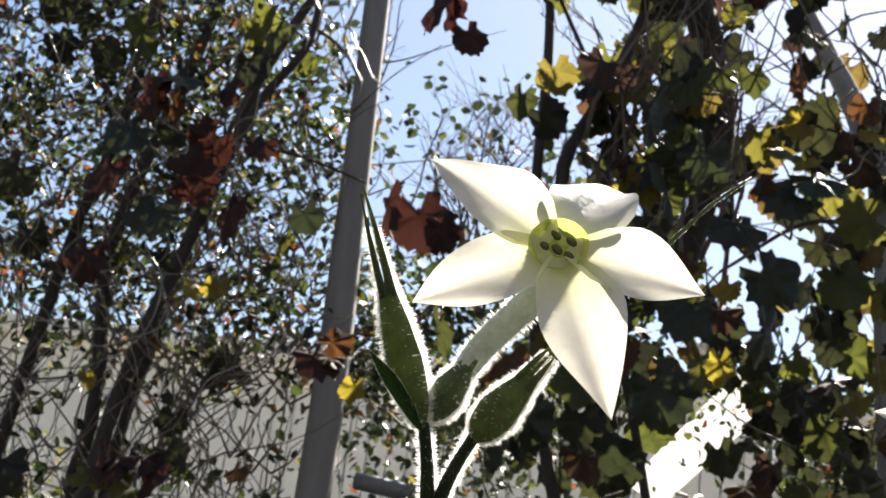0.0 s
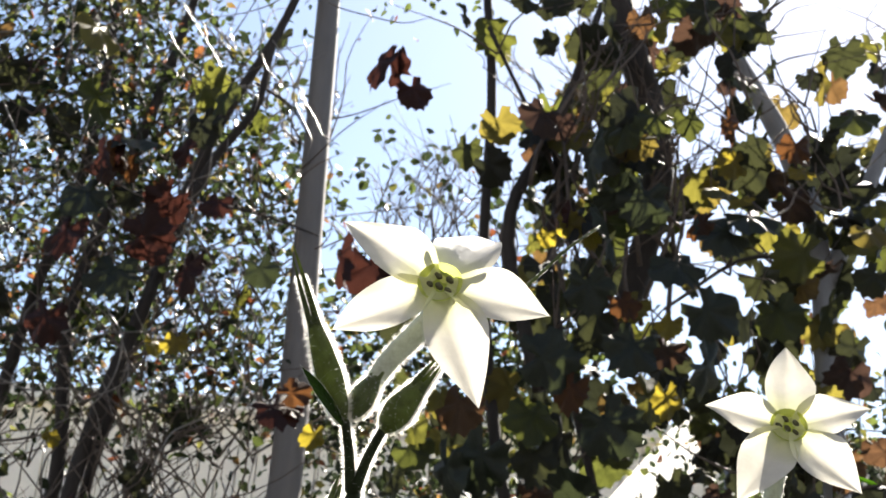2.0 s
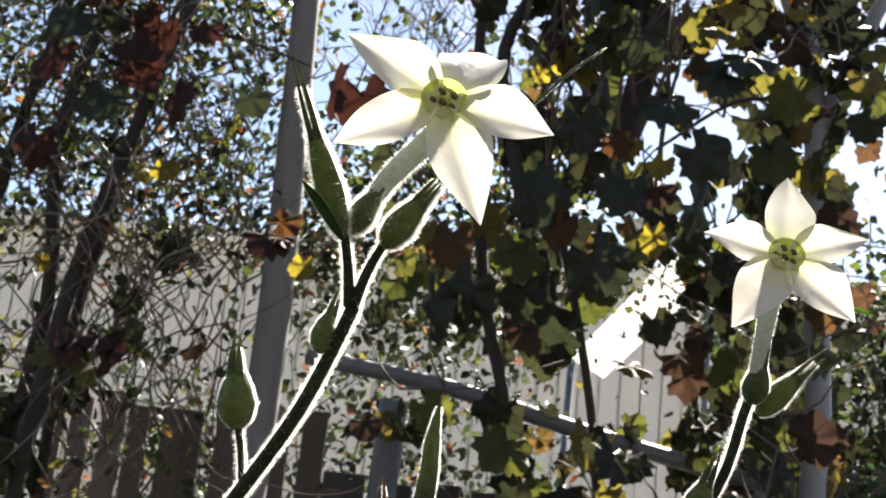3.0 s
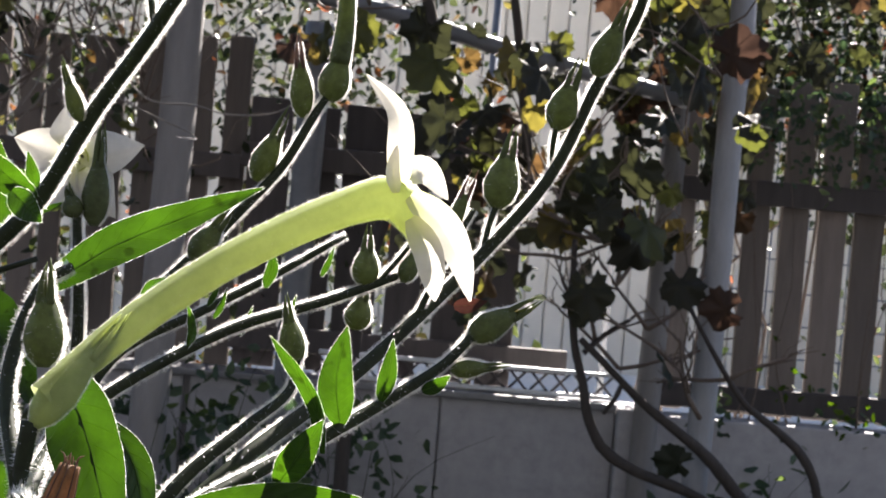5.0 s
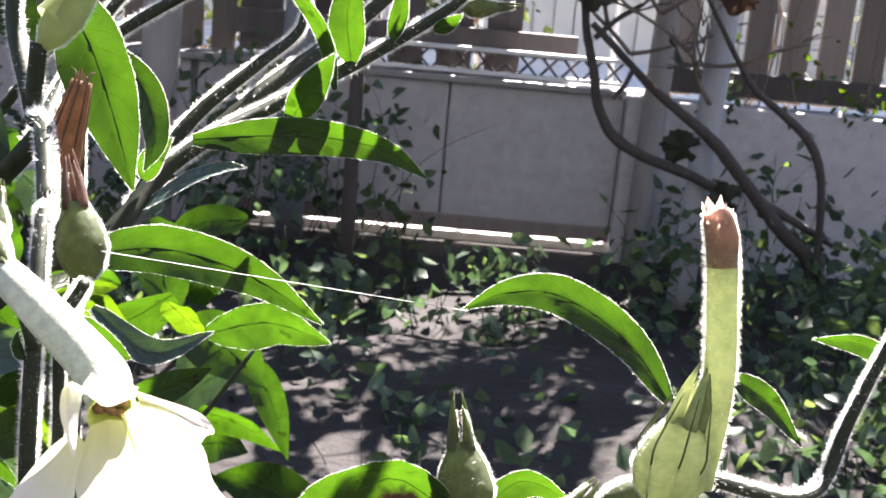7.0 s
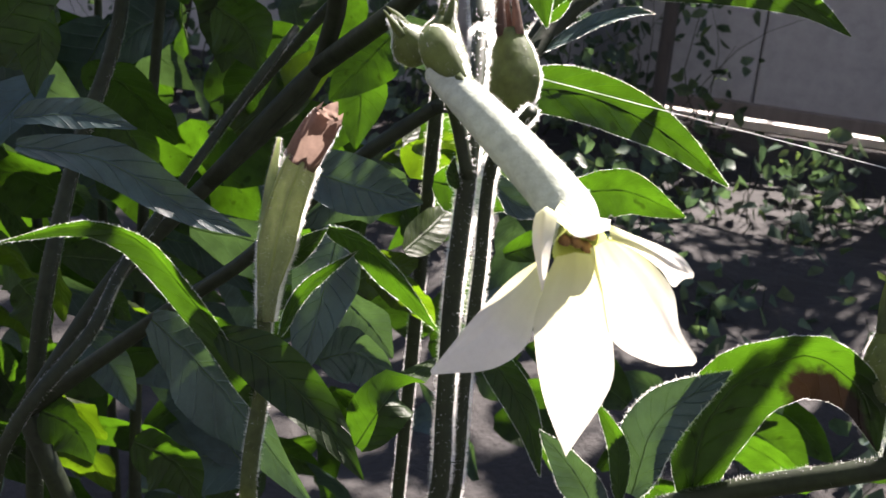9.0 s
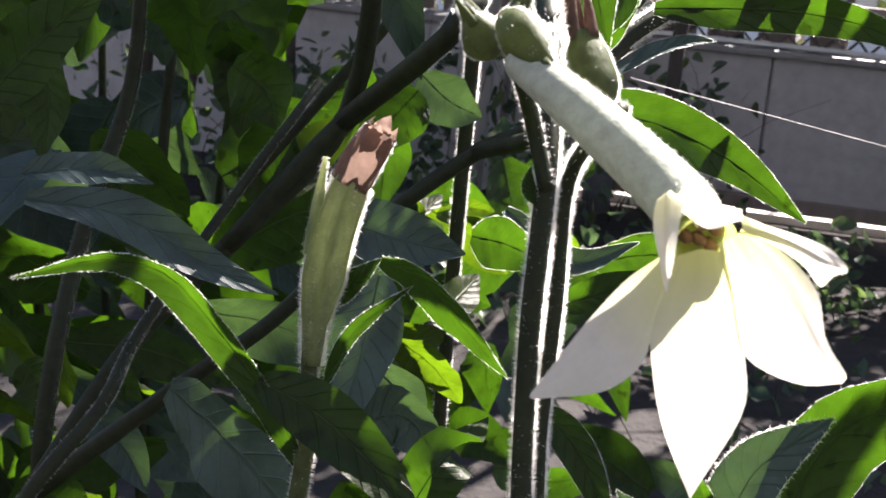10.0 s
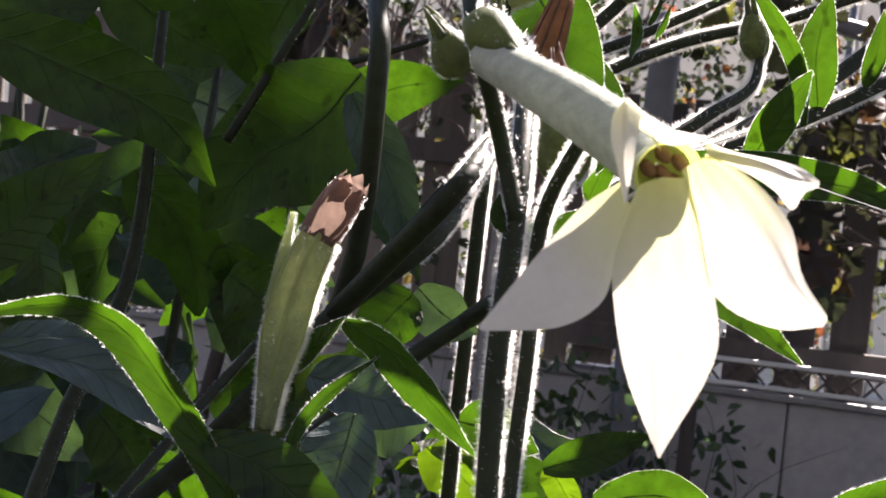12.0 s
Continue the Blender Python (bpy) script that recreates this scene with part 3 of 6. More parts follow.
for x0, x1 in ((-3.2, -2.32), (-2.3, -1.52), (-1.5, -0.72), (-0.7, -0.002), (0.002, 0.488), (0.60, 1.31), (1.314, 2.2), (2.204, 3.2)):
    bm = bmesh.new()
    box(bm, (x0, WALL_Y, 0.03 if -0.8 < x0 < 0.3 else -0.08), (x1, WALL_Y + 0.09, 0.425), 0.006)
    part("panel", bm, M_WALL, wall, smooth=False)
bm = bmesh.new()
box(bm, (-3.2, WALL_Y + 0.03, 0.034), (3.2, WALL_Y + 0.085, 0.42))
part("core", bm, M_WALL, wall, smooth=False)
bm = bmesh.new()
box(bm, (0.49, WALL_Y - 0.035, -0.08), (0.598, WALL_Y + 0.11, 0.44), 0.008)
part("pier", bm, M_WALL, wall, smooth=False)
bm = bmesh.new()
box(bm, (-0.72, WALL_Y - 0.022, 0.012), (0.486, WALL_Y - 0.002, 0.052), 0.004)
part("bottom_board", bm, M_PICKET, wall, "tan wooden board along the foot", smooth=False)
bm = bmesh.new()
box(bm, (-3.2, WALL_Y - 0.02, 0.427), (0.486, WALL_Y + 0.10, 0.447), 0.004)
part("coping", bm, M_COPING, wall, "grey metal coping", smooth=False)

lattice = thing("lattice_strip", (-0.1, WALL_Y + 0.02, 0.447), "low white lattice strip on the wall's coping", "lattice")
for z in (0.452, 0.515):
    bm = bmesh.new()
    box(bm, (-0.35, WALL_Y + 0.01, z), (0.48, WALL_Y + 0.03, z + 0.011), 0.002)
    part("rail", bm, M_LATTICE, lattice, smooth=False)
for k in range(14):
    x = -0.33 + k * 0.06
    for sgn in (-1, 1):
        bm = bmesh.new()
        sweep(bm, [(x - sgn * 0.026, WALL_Y + 0.016 + 0.006 * (sgn > 0), 0.46), (x + sgn * 0.026, WALL_Y + 0.016 + 0.006 * (sgn > 0), 0.517)], [0.004, 0.004], 6)
        part("slat", bm, M_DARKWOOD, lattice)

FENCE_Y = 3.62
fence = thing("picket_fence", (0, FENCE_Y, -0.03), "tall weathered wooden picket fence behind the wall", "fence")


def picket(x, w, z0, z1, mat, dy=0.0, tilt=0.0):
    bm = bmesh.new()
    box(bm, (x - w / 2, FENCE_Y + dy, z0), (x + w / 2, FENCE_Y + dy + 0.02, z1), 0.004)
    bmesh.ops.rotate(bm, verts=bm.verts, cent=(x, FENCE_Y, z0), matrix=Matrix.Rotation(radians(tilt), 3, "Y"))
    return part("picket", bm, mat, fence, smooth=False)


x = 0.60
while x < 2.2:
    picket(x + 0.048, 0.080 + rng.uniform(-0.006, 0.006), 0.43, 1.37 + rng.uniform(-0.03, 0.03), M_PICKET, rng.uniform(-0.004, 0.004), rng.uniform(-0.7, 0.7))
    x += 0.107
x = -0.62
while x < 0.2:
    picket(x + 0.07, 0.10 if -0.25 < x < 0.3 else 0.12, 0.45, 1.2 + rng.uniform(-0.03, 0.03), M_DARKWOOD, rng.uniform(-0.004, 0.004), rng.uniform(-0.5, 0.5))
    x += 0.138
x = -2.6
while x < -0.66:
    picket(x + 0.03, 0.066 + rng.uniform(-0.006, 0.006), 0.0, 1.37 + rng.uniform(-0.02, 0.02), M_PICKET, rng.uniform(-0.004, 0.004), rng.uniform(-0.8, 0.8))
    x += 0.083
for x0, x1, z in ((0.58, 2.3, 1.03), (0.58, 2.3, 0.44), (-2.7, -0.62, 0.98), (-2.7, -0.62, 0.3), (-0.62, 0.35, 0.5), (-0.62, 0.35, 1.02)):
    bm = bmesh.new()
    box(bm, (x0, FENCE_Y - 0.03, z), (x1, FENCE_Y - 0.006, z + 0.07), 0.004)
    part("rail", bm, M_DARKWOOD, fence, "dark horizontal rail", smooth=False)


def post(name, pts, r, mat, label, seg=12, wobble=0.03):
    o = thing(name, pts[0], label, "post", "garden posts")
    tube("shaft", pts, r, mat, o, seg, n=14, wobble=wobble)
    return o


post("garden_post", [(-0.705, 3.0, -0.05), (-0.682, 3.0, 0.9), (-0.677, 3.0, 1.6), (-0.702, 3.0, 2.2), (-0.728, 3.0, 2.8), (-0.75, 3.0, 3.3)], [0.046, 0.044, 0.041, 0.036, 0.032, 0.028], M_POST, "tall weathered pale wooden post with rough bark")
post("garden_post", [(0.56, 3.46, -0.05), (0.57, 3.46, 0.7), (0.58, 3.46, 1.45)], [0.036, 0.035, 0.034], M_POST, "pale weathered wooden post beside the wall pier")
post("garden_post", [(-0.42, 3.45, -0.05), (-0.42, 3.45, 0.7), (-0.41, 3.45, 1.42)], [0.04, 0.04, 0.04], M_PIPE, "grey metal gate post")

rail = thing("pergola_pipe", (-0.6, 3.2, 1.474), "slanting grey metal pipe rail among the vines", "pipe")
tube("pipe", [(-0.62, 3.2, 1.48), (-0.25, 3.2, 1.435), (0.1, 3.2, 1.357), (0.62, 3.22, 1.26)], [0.022, 0.022, 0.022], M_PIPE, rail, 12)

# the house beyond the yard
HOUSE_Y = 8.0
house = thing("house", (-1, HOUSE_Y, -0.03), "cream house with upright siding beyond the fence", "house")
bm = bmesh.new()
box(bm, (-9, HOUSE_Y + 0.02, -0.05), (9, HOUSE_Y + 3, 2.93))
part("wall", bm, M_SIDING, house, smooth=False)
for k in range(60):
    bm = bmesh.new()
    box(bm, (-4.2 + k * 0.13, HOUSE_Y - 0.005, -0.04), (-4.2 + k * 0.13 + 0.118, HOUSE_Y + 0.022, 2.9), 0.004)
    part("siding_board", bm, M_SIDING, house, smooth=False)
bm = bmesh.new()
box(bm, (-9, HOUSE_Y - 0.15, 2.9), (9, HOUSE_Y + 3.1, 3.0), 0.01)
part("eave", bm, M_SIDING, house, "cream eaves board", smooth=False)
grid_fence = thing("wire_screen", (2.6, HOUSE_Y - 0.3, 0), "pale wire grid screen with climbing leaves", "screen")
for k in range(14):
    tube("upright", [(1.6 + k * 0.16, HOUSE_Y - 0.3, -0.05), (1.6 + k * 0.16, HOUSE_Y - 0.3, 3.4)], [0.006, 0.006], M_PIPE, grid_fence, 5, n=2)
for k in range(16):
    tube("crossbar", [(1.58, HOUSE_Y - 0.29, 0.2 + k * 0.2), (3.72, HOUSE_Y - 0.29, 0.2 + k * 0.2)], [0.006, 0.006], M_PIPE, grid_fence, 5, n=2)

awning = thing("awning", (0.3, 5.0, -0.03), "white translucent sheet awning glowing in the sun", "awning")
bm = bmesh.new()
c = [Vector((0.0931, 4.9, 1.835)), Vector((0.2216, 4.9, 1.769)), Vector((0.6514, 5.2, 2.283)), Vector((0.511, 5.2, 2.403))]
lo = [bm.verts.new(q) for q in c]
hi = [bm.verts.new(q + Vector((0, 0.0, 0.006))) for q in c]
bm.faces.new(lo[::-1]); bm.faces.new(hi)
for k in range(4):
    bm.faces.new((lo[k], lo[(k + 1) % 4], hi[(k + 1) % 4], hi[k]))
part("sheet", bm, M_AWNING, awning, smooth=False)
for q in (c[0], c[2]):
    tube("leg", [(q.x, q.y, -0.05), (q.x, q.y, q.z)], [0.015, 0.015], M_PIPE, awning, 8, n=2)

for k, (za, zb) in enumerate(((5.2, 5.65), (4.75, 5.2), (4.4, 4.9))):
    w = thing("overhead_cable", (-5, 9, za), "thin dark overhead cable against the sky", "cable", "overhead cables")
    tube("strand", [(-6, 9.5, za - 0.9), (-1, 9, za - 0.25), (5, 8.5, zb + 0.35)], [0.006, 0.006], M_WIRE, w, 5)

# ---------------------------------------------------------------- trees, vines and hedge


def small_leaf(bm, p, size, rnd, aspect=0.55):
    """A little pointed leaf of four faces, bent along its rib."""
    t = Vector((rnd.uniform(-1, 1), rnd.uniform(-1, 1), rnd.uniform(-1.1, 0.5))).normalized()
    s = t.cross(Vector((rnd.uniform(-1, 1), rnd.uniform(-1, 1), rnd.uniform(-1, 1)))).normalized()
    nn = t.cross(s)
    a, b = size, size * aspect * rnd.uniform(0.8, 1.2)
    q = [p, p + t * a * 0.35 + s * b * 0.5 + nn * a * 0.1, p + t * a * 0.72 + s * b * 0.36 + nn * a * 0.08, p + t * a,
         p + t * a * 0.72 - s * b * 0.36 + nn * a * 0.08, p + t * a * 0.35 - s * b * 0.5 + nn * a * 0.1, p + t * a * 0.35, p + t * a * 0.72]
    v = [bm.verts.new(x) for x in q]
    for f in ((0, 1, 6), (1, 2, 7, 6), (2, 3, 7), (0, 6, 5), (6, 7, 4, 5), (7, 3, 4)):
        bm.faces.new([v[i] for i in f])


def clumps(bm, boxes, rnd, size, spread):
    """Leaves in loose clumps inside the given boxes: (x0, x1, y0, y1, z0, z1, clumps, leaves in each)."""
    for x0, x1, y0, y1, z0, z1, n, each in boxes:
        for _ in range(n):
            c = Vector((rnd.uniform(x0, x1), rnd.uniform(y0, y1), rnd.uniform(z0, z1)))
            for _ in range(int(each * rnd.uniform(0.5, 1.5))):
                p = c + Vector((rnd.gauss(0, spread), rnd.gauss(0, spread), rnd.gauss(0, spread * 1.2)))
                small_leaf(bm, p, size * rnd.uniform(0.6, 1.3), rnd)


def twigs(bm, roots, rnd, length, r, n, rise=0.8, side=0.7):
    for p in roots:
        p = Vector(p)
        for _ in range(n):
            d = Vector((rnd.uniform(-side, side), rnd.uniform(-side, side) * 0.5, rnd.uniform(0.2, 1.0) * rise)).normalized()
            ln = length * rnd.uniform(0.5, 1.2)
            wander = [Vector((rnd.uniform(-1, 1), rnd.uniform(-1, 1), rnd.uniform(-1, 1))) * ln * 0.11 for _ in range(3)]
            sweep(bm, [p, p + d * ln * 0.3 + wander[0], p + d * ln * 0.62 + wander[1], p + d * ln + wander[2]], [r, r * 0.75, r * 0.5, r * 0.25], 5, n=9)


def forked(bm, p, d, ln, r, depth, rnd, tips):
    """A twig that forks on its way out."""
    d = d.normalized()
    side = Vector((rnd.uniform(-1, 1), rnd.uniform(-0.5, 0.5), rnd.uniform(-0.3, 0.3))) * ln * 0.14
    end = p + d * ln
    sweep(bm, [p, p.lerp(end, 0.35) + side, p.lerp(end, 0.7) + side * 0.5, end], [r, r * 0.85, r * 0.7, r * 0.5], 5, n=8)
    if not depth:
        tips.append(end)
        return
    for _ in range(2 if depth > 1 else 3):
        a = rnd.uniform(0.45, 1.0)
        forked(bm, p.lerp(end, a), d + Vector((rnd.uniform(-0.8, 0.8), rnd.uniform(-0.4, 0.4), rnd.uniform(-0.2, 0.4))), ln * rnd.uniform(0.5, 0.8), r * 0.6, depth - 1, rnd, tips)


rnd = random.Random(11)
shrub = thing("shrub", (-1.3, 2.95, -0.03), "tall leggy shrub with dark limbs and small backlit leaves", "shrub")
for pts, r in (
    ([(-1.25, 2.9, -0.05), (-1.18, 2.9, 1.332), (-1.141, 2.9, 1.64), (-1.06, 2.9, 1.979), (-0.9688, 2.9, 2.411), (-0.8055, 2.9, 2.833), (-0.75, 2.9, 3.2)], [0.03, 0.028, 0.026, 0.024, 0.022, 0.016, 0.01]),
    ([(-1.06, 2.9, 1.979), (-0.952, 2.88, 2.336), (-0.8509, 2.86, 2.495), (-0.8261, 2.84, 2.671), (-0.7536, 2.84, 2.94)], [0.018, 0.017, 0.015, 0.012, 0.008]),
    ([(-1.5, 3.0, -0.05), (-1.247, 3, 1.488), (-1.298, 3, 1.954), (-1.177, 3, 2.556), (-1.104, 3, 3.001)], [0.028, 0.026, 0.024, 0.022, 0.016]),
    ([(-1.62, 3.05, -0.05), (-1.478, 3.05, 1.509), (-1.425, 3.05, 2.027), (-1.358, 3.05, 2.398), (-1.369, 3.05, 3.065)], [0.026, 0.024, 0.022, 0.02, 0.014]),
    ([(-1.2, 3.1, -0.05), (-1.215, 3.1, 1.435), (-1.159, 3.1, 1.826), (-1.107, 3.1, 2.263), (-1.079, 3.1, 2.384)], [0.022, 0.02, 0.018, 0.015, 0.01]),
    ([(-0.9881, 2.95, 2.261), (-0.8011, 2.95, 2.223), (-0.6609, 2.95, 2.176)], [0.008, 0.006, 0.003]),
    ([(-0.8723, 2.9, 2.584), (-0.7715, 2.9, 2.52), (-0.706, 2.9, 2.424)], [0.007, 0.005, 0.003]),
):
    tube("limb", pts, [q * 0.72 for q in r], M_BARK, shrub, 9, wobble=0.06)
bm = bmesh.new()
twigs(bm, [(rnd.uniform(-1.75, -0.75), rnd.uniform(2.85, 3.3), rnd.uniform(1.0, 2.9)) for _ in range(220)], rnd, 0.45, 0.0035, 2)
more = random.Random(91)
twigs(bm, [(more.uniform(-1.75, -0.75), more.uniform(2.85, 3.3), more.uniform(1.0, 2.4)) for _ in range(90)], more, 0.4, 0.003, 2)
tagged(part("twig_mass", bm, M_TWIG, shrub), "thin tangled twigs", kind="stuff")
bm = bmesh.new()
# The last box lies above the view, added to shade what is below.
clumps(bm, [(-2.1, -1.15, 2.85, 3.5, 1.8, 3.2, 290, 24), (-1.25, -0.8, 2.9, 3.5, 1.8, 2.8, 120, 22), (-1.9, -0.75, 2.9, 3.4, 0.9, 1.7, 12, 12), (-2.4, -0.2, 2.7, 3.5, 3.15, 3.9, 130, 22)], rnd, 0.034, 0.075)
tagged(part("crown", bm, M_BUSH, shrub), "loose crown of small leaves, unseen top clumps added for shade", kind="stuff")

bm = bmesh.new()
for _ in range(80):
    p = Vector((rnd.uniform(-1.75, -0.7), rnd.uniform(2.65, 2.9), rnd.uniform(1.1, 2.95)))
    way = [p]
    d = Vector((rnd.uniform(-0.5, 0.5), 0, -1.0))
    for _ in range(5):
        d = (d + Vector((rnd.uniform(-1, 1), rnd.uniform(-0.4, 0.4), rnd.uniform(-0.5, 0.6)))).normalized()
        way.append(way[-1] + d * rnd.uniform(0.05, 0.11))
    sweep(bm, way, [0.0016, 0.0021, 0.0019, 0.001], 5, n=20)
tagged(part("runner_mass", bm, M_RUNNER, shrub), "pale curling runners", kind="stuff")
bm = bmesh.new()
for k in range(330):
    pick = rnd if k < 190 else more
    c = Vector((pick.uniform(-1.5, -0.72), pick.uniform(2.75, 3.2), pick.uniform(0.75, 1.75)))
    small_leaf(bm, c, pick.uniform(0.03, 0.05), pick, 0.6)
tagged(part("low_leaves", bm, M_BUSH, shrub), "sparse hanging leaves", kind="stuff")

hedge = thing("hedge", (0, 3.95, -0.03), "dark backlit hedge behind the fence", "hedge")
bm = bmesh.new()
clumps(bm, [(-0.95, 0.05, 3.85, 4.3, 1.75, 2.28, 90, 26), (-0.75, -0.1, 3.85, 4.3, 1.35, 1.8, 34, 22), (0.05, 1.3, 3.85, 4.3, 1.9, 2.2, 34, 16), (-0.95, 0.1, 3.85, 4.3, 1.9, 2.42, 90, 24), (-2.6, -1.2, 3.85, 4.3, 1.95, 3.0, 80, 22), (0.9, 1.9, 3.85, 4.3, 1.4, 2.25, 60, 20), (0.5, 1.3, 3.85, 4.3, 1.5, 2.1, 60, 20), (0.52, 1.5, 3.7, 3.9, 1.32, 1.9, 110, 20), (-2.3, -0.62, 3.74, 4.0, 0.05, 1.4, 260, 22), (-0.62, 0.16, 3.74, 4.0, 0.55, 1.3, 90, 20), (0.62, 2.2, 3.74, 4.0, 0.5, 1.4, 36, 16), (0.6, 1.7, 3.74, 4.0, 1.05, 1.5, 80, 22)], rnd, 0.04, 0.08)
tagged(part("crown", bm, M_BUSH, hedge), "dense small leaves", kind="stuff")
bm = bmesh.new()
tips = []
for _ in range(24):
    forked(bm, Vector((rnd.uniform(-0.72, 0.1), rnd.uniform(3.8, 4.1), rnd.uniform(2.05, 2.3))), Vector((rnd.uniform(-0.35, 0.35), 0, 1)), rnd.uniform(0.28, 0.45), 0.0065, 3, rnd, tips)
twigs(bm, [(rnd.uniform(-1.2, 1.2), rnd.uniform(3.9, 4.1), -0.05) for _ in range(14)], rnd, 2.1, 0.008, 1, 2.4, 0.25)
tagged(part("twig_mass", bm, M_TWIG, hedge), "bare upright twigs", kind="stuff")
bm = bmesh.new()
for _ in range(50):
    p = Vector((rnd.uniform(-0.75, 0.05), rnd.uniform(3.85, 4.1), rnd.uniform(2.3, 2.95)))
    small_leaf(bm, p, rnd.uniform(0.025, 0.045), rnd, 0.75)
for p in tips:
    if rnd.random() < 0.5:
        small_leaf(bm, p, rnd.uniform(0.03, 0.05), rnd, 0.75)
tagged(part("sparse_leaves", bm, M_BUSH, hedge), "few round leaves on bare twigs", kind="stuff")

tree = thing("tree", (0.62, 3.1, -0.03), "pale forked tree trunk overgrown by a grapevine", "tree")
tube("trunk", [(0.635, 3.1, -0.05), (0.6392, 3.1, 0.2698), (0.6499, 3.1, 0.8416), (0.6517, 3.1, 1.323), (0.6567, 3.1, 1.336), (0.6292, 3.1, 1.991), (0.6292, 3.1, 2.108), (0.6064, 3.1, 2.356)], [0.034, 0.032, 0.032, 0.031, 0.031, 0.031, 0.031, 0.03], M_TRUNK, tree, 12, wobble=0.03)
tube("limb", [(0.6064, 3.1, 2.356), (0.5297, 3.1, 2.584), (0.4104, 3.1, 2.822), (0.2832, 3.1, 3.114)], [0.032, 0.028, 0.025, 0.02], M_TRUNK, tree, 10, wobble=0.05)
tube("limb", [(0.6306, 3.1, 2.169), (0.6987, 3.1, 2.329), (0.7775, 3.1, 2.529), (0.8767, 3.1, 2.789)], [0.026, 0.022, 0.02, 0.016], M_TRUNK, tree, 10, wobble=0.05)

vine = thing("grapevine", (0.0, 3.0, -0.03), "old grapevine with yellow, brown and green autumn leaves", "grapevine")
for pts, r in (
    ([(0.29, 3.05, 0.9), (0.297, 3.05, 0.755), (0.312, 3.05, 0.646), (0.34, 3.05, 0.551), (0.356, 3.05, 0.483), (0.401, 3.05, 0.401), (0.489, 3.05, 0.351), (0.604, 3.05, 0.316), (0.70, 3.04, 0.275)], [0.007, 0.009, 0.01, 0.011, 0.012, 0.014, 0.014, 0.013, 0.012]),
    ([(0.323, 3.03, 0.663), (0.411, 3.03, 0.586), (0.485, 3.03, 0.522), (0.558, 3.03, 0.471), (0.647, 3.03, 0.407), (0.724, 3.03, 0.328), (0.787, 3.03, 0.261), (0.85, 3.03, 0.194), (0.927, 3.03, 0.127), (0.955, 3.03, -0.05)], [0.008, 0.009, 0.011, 0.012, 0.015, 0.016, 0.017, 0.018, 0.02, 0.021]),
    ([(0.56, 3.0, 0.78), (0.629, 3.0, 0.672), (0.724, 3.0, 0.542), (0.797, 3.0, 0.492), (0.872, 3.0, 0.428), (0.907, 3.0, 0.36), (0.921, 3.0, 0.291), (0.94, 3.0, 0.1)], [0.005, 0.006, 0.008, 0.01, 0.012, 0.011, 0.01, 0.01]),
    ([(0.774, 3.04, 0.272), (0.84, 3.04, 0.241), (0.907, 3.04, 0.209), (0.981, 3.04, 0.171)], [0.011, 0.011, 0.01, 0.006]),
    ([(0.332, 3.03, 0.629), (0.382, 3.03, 0.68), (0.434, 3.03, 0.718)], [0.007, 0.006, 0.004]),
    ([(0.433, 3.03, 0.567), (0.416, 3.03, 0.524), (0.392, 3.03, 0.488)], [0.006, 0.006, 0.005]),
    ([(-0.22, 3.0, -0.05), (-0.2, 3.0, 0.8), (-0.0672, 3, 1.194), (-0.1739, 3, 1.666), (-0.2391, 3, 2.142), (-0.2532, 3, 2.632), (-0.298, 3, 3.027)], [0.018, 0.017, 0.016, 0.015, 0.014, 0.013, 0.012]),
    ([(0.1585, 3, 1.085), (0.0947, 3, 1.457), (-0.0653, 3, 2.121), (-0.0681, 3, 2.438), (-0.1098, 3, 2.519)], [0.012, 0.011, 0.01, 0.009, 0.006]),
    ([(-0.0784, 2.95, 1.804), (-0.18, 2.95, 2.249), (-0.0862, 2.95, 2.495), (-0.035, 2.95, 2.648), (0.0292, 2.95, 2.895)], [0.018, 0.017, 0.015, 0.013, 0.01]),
    ([(0.0873, 3.05, 1.98), (0.1238, 3.05, 2.059), (0.1986, 3.05, 2.476), (0.0957, 3.05, 2.888), (0.0405, 3.05, 3.11)], [0.03, 0.034, 0.04, 0.042, 0.04]),
    ([(-0.272, 2.95, 2.812), (-0.0816, 2.95, 2.413), (0.0039, 2.95, 2.136)], [0.006, 0.006, 0.004]),
    ([(0.5944, 2.95, 2.171), (0.4181, 2.95, 2.176), (0.2149, 2.95, 2.03)], [0.007, 0.006, 0.004]),
):
    tube("cane", pts, r, M_BARK, vine, 8, wobble=0.08)


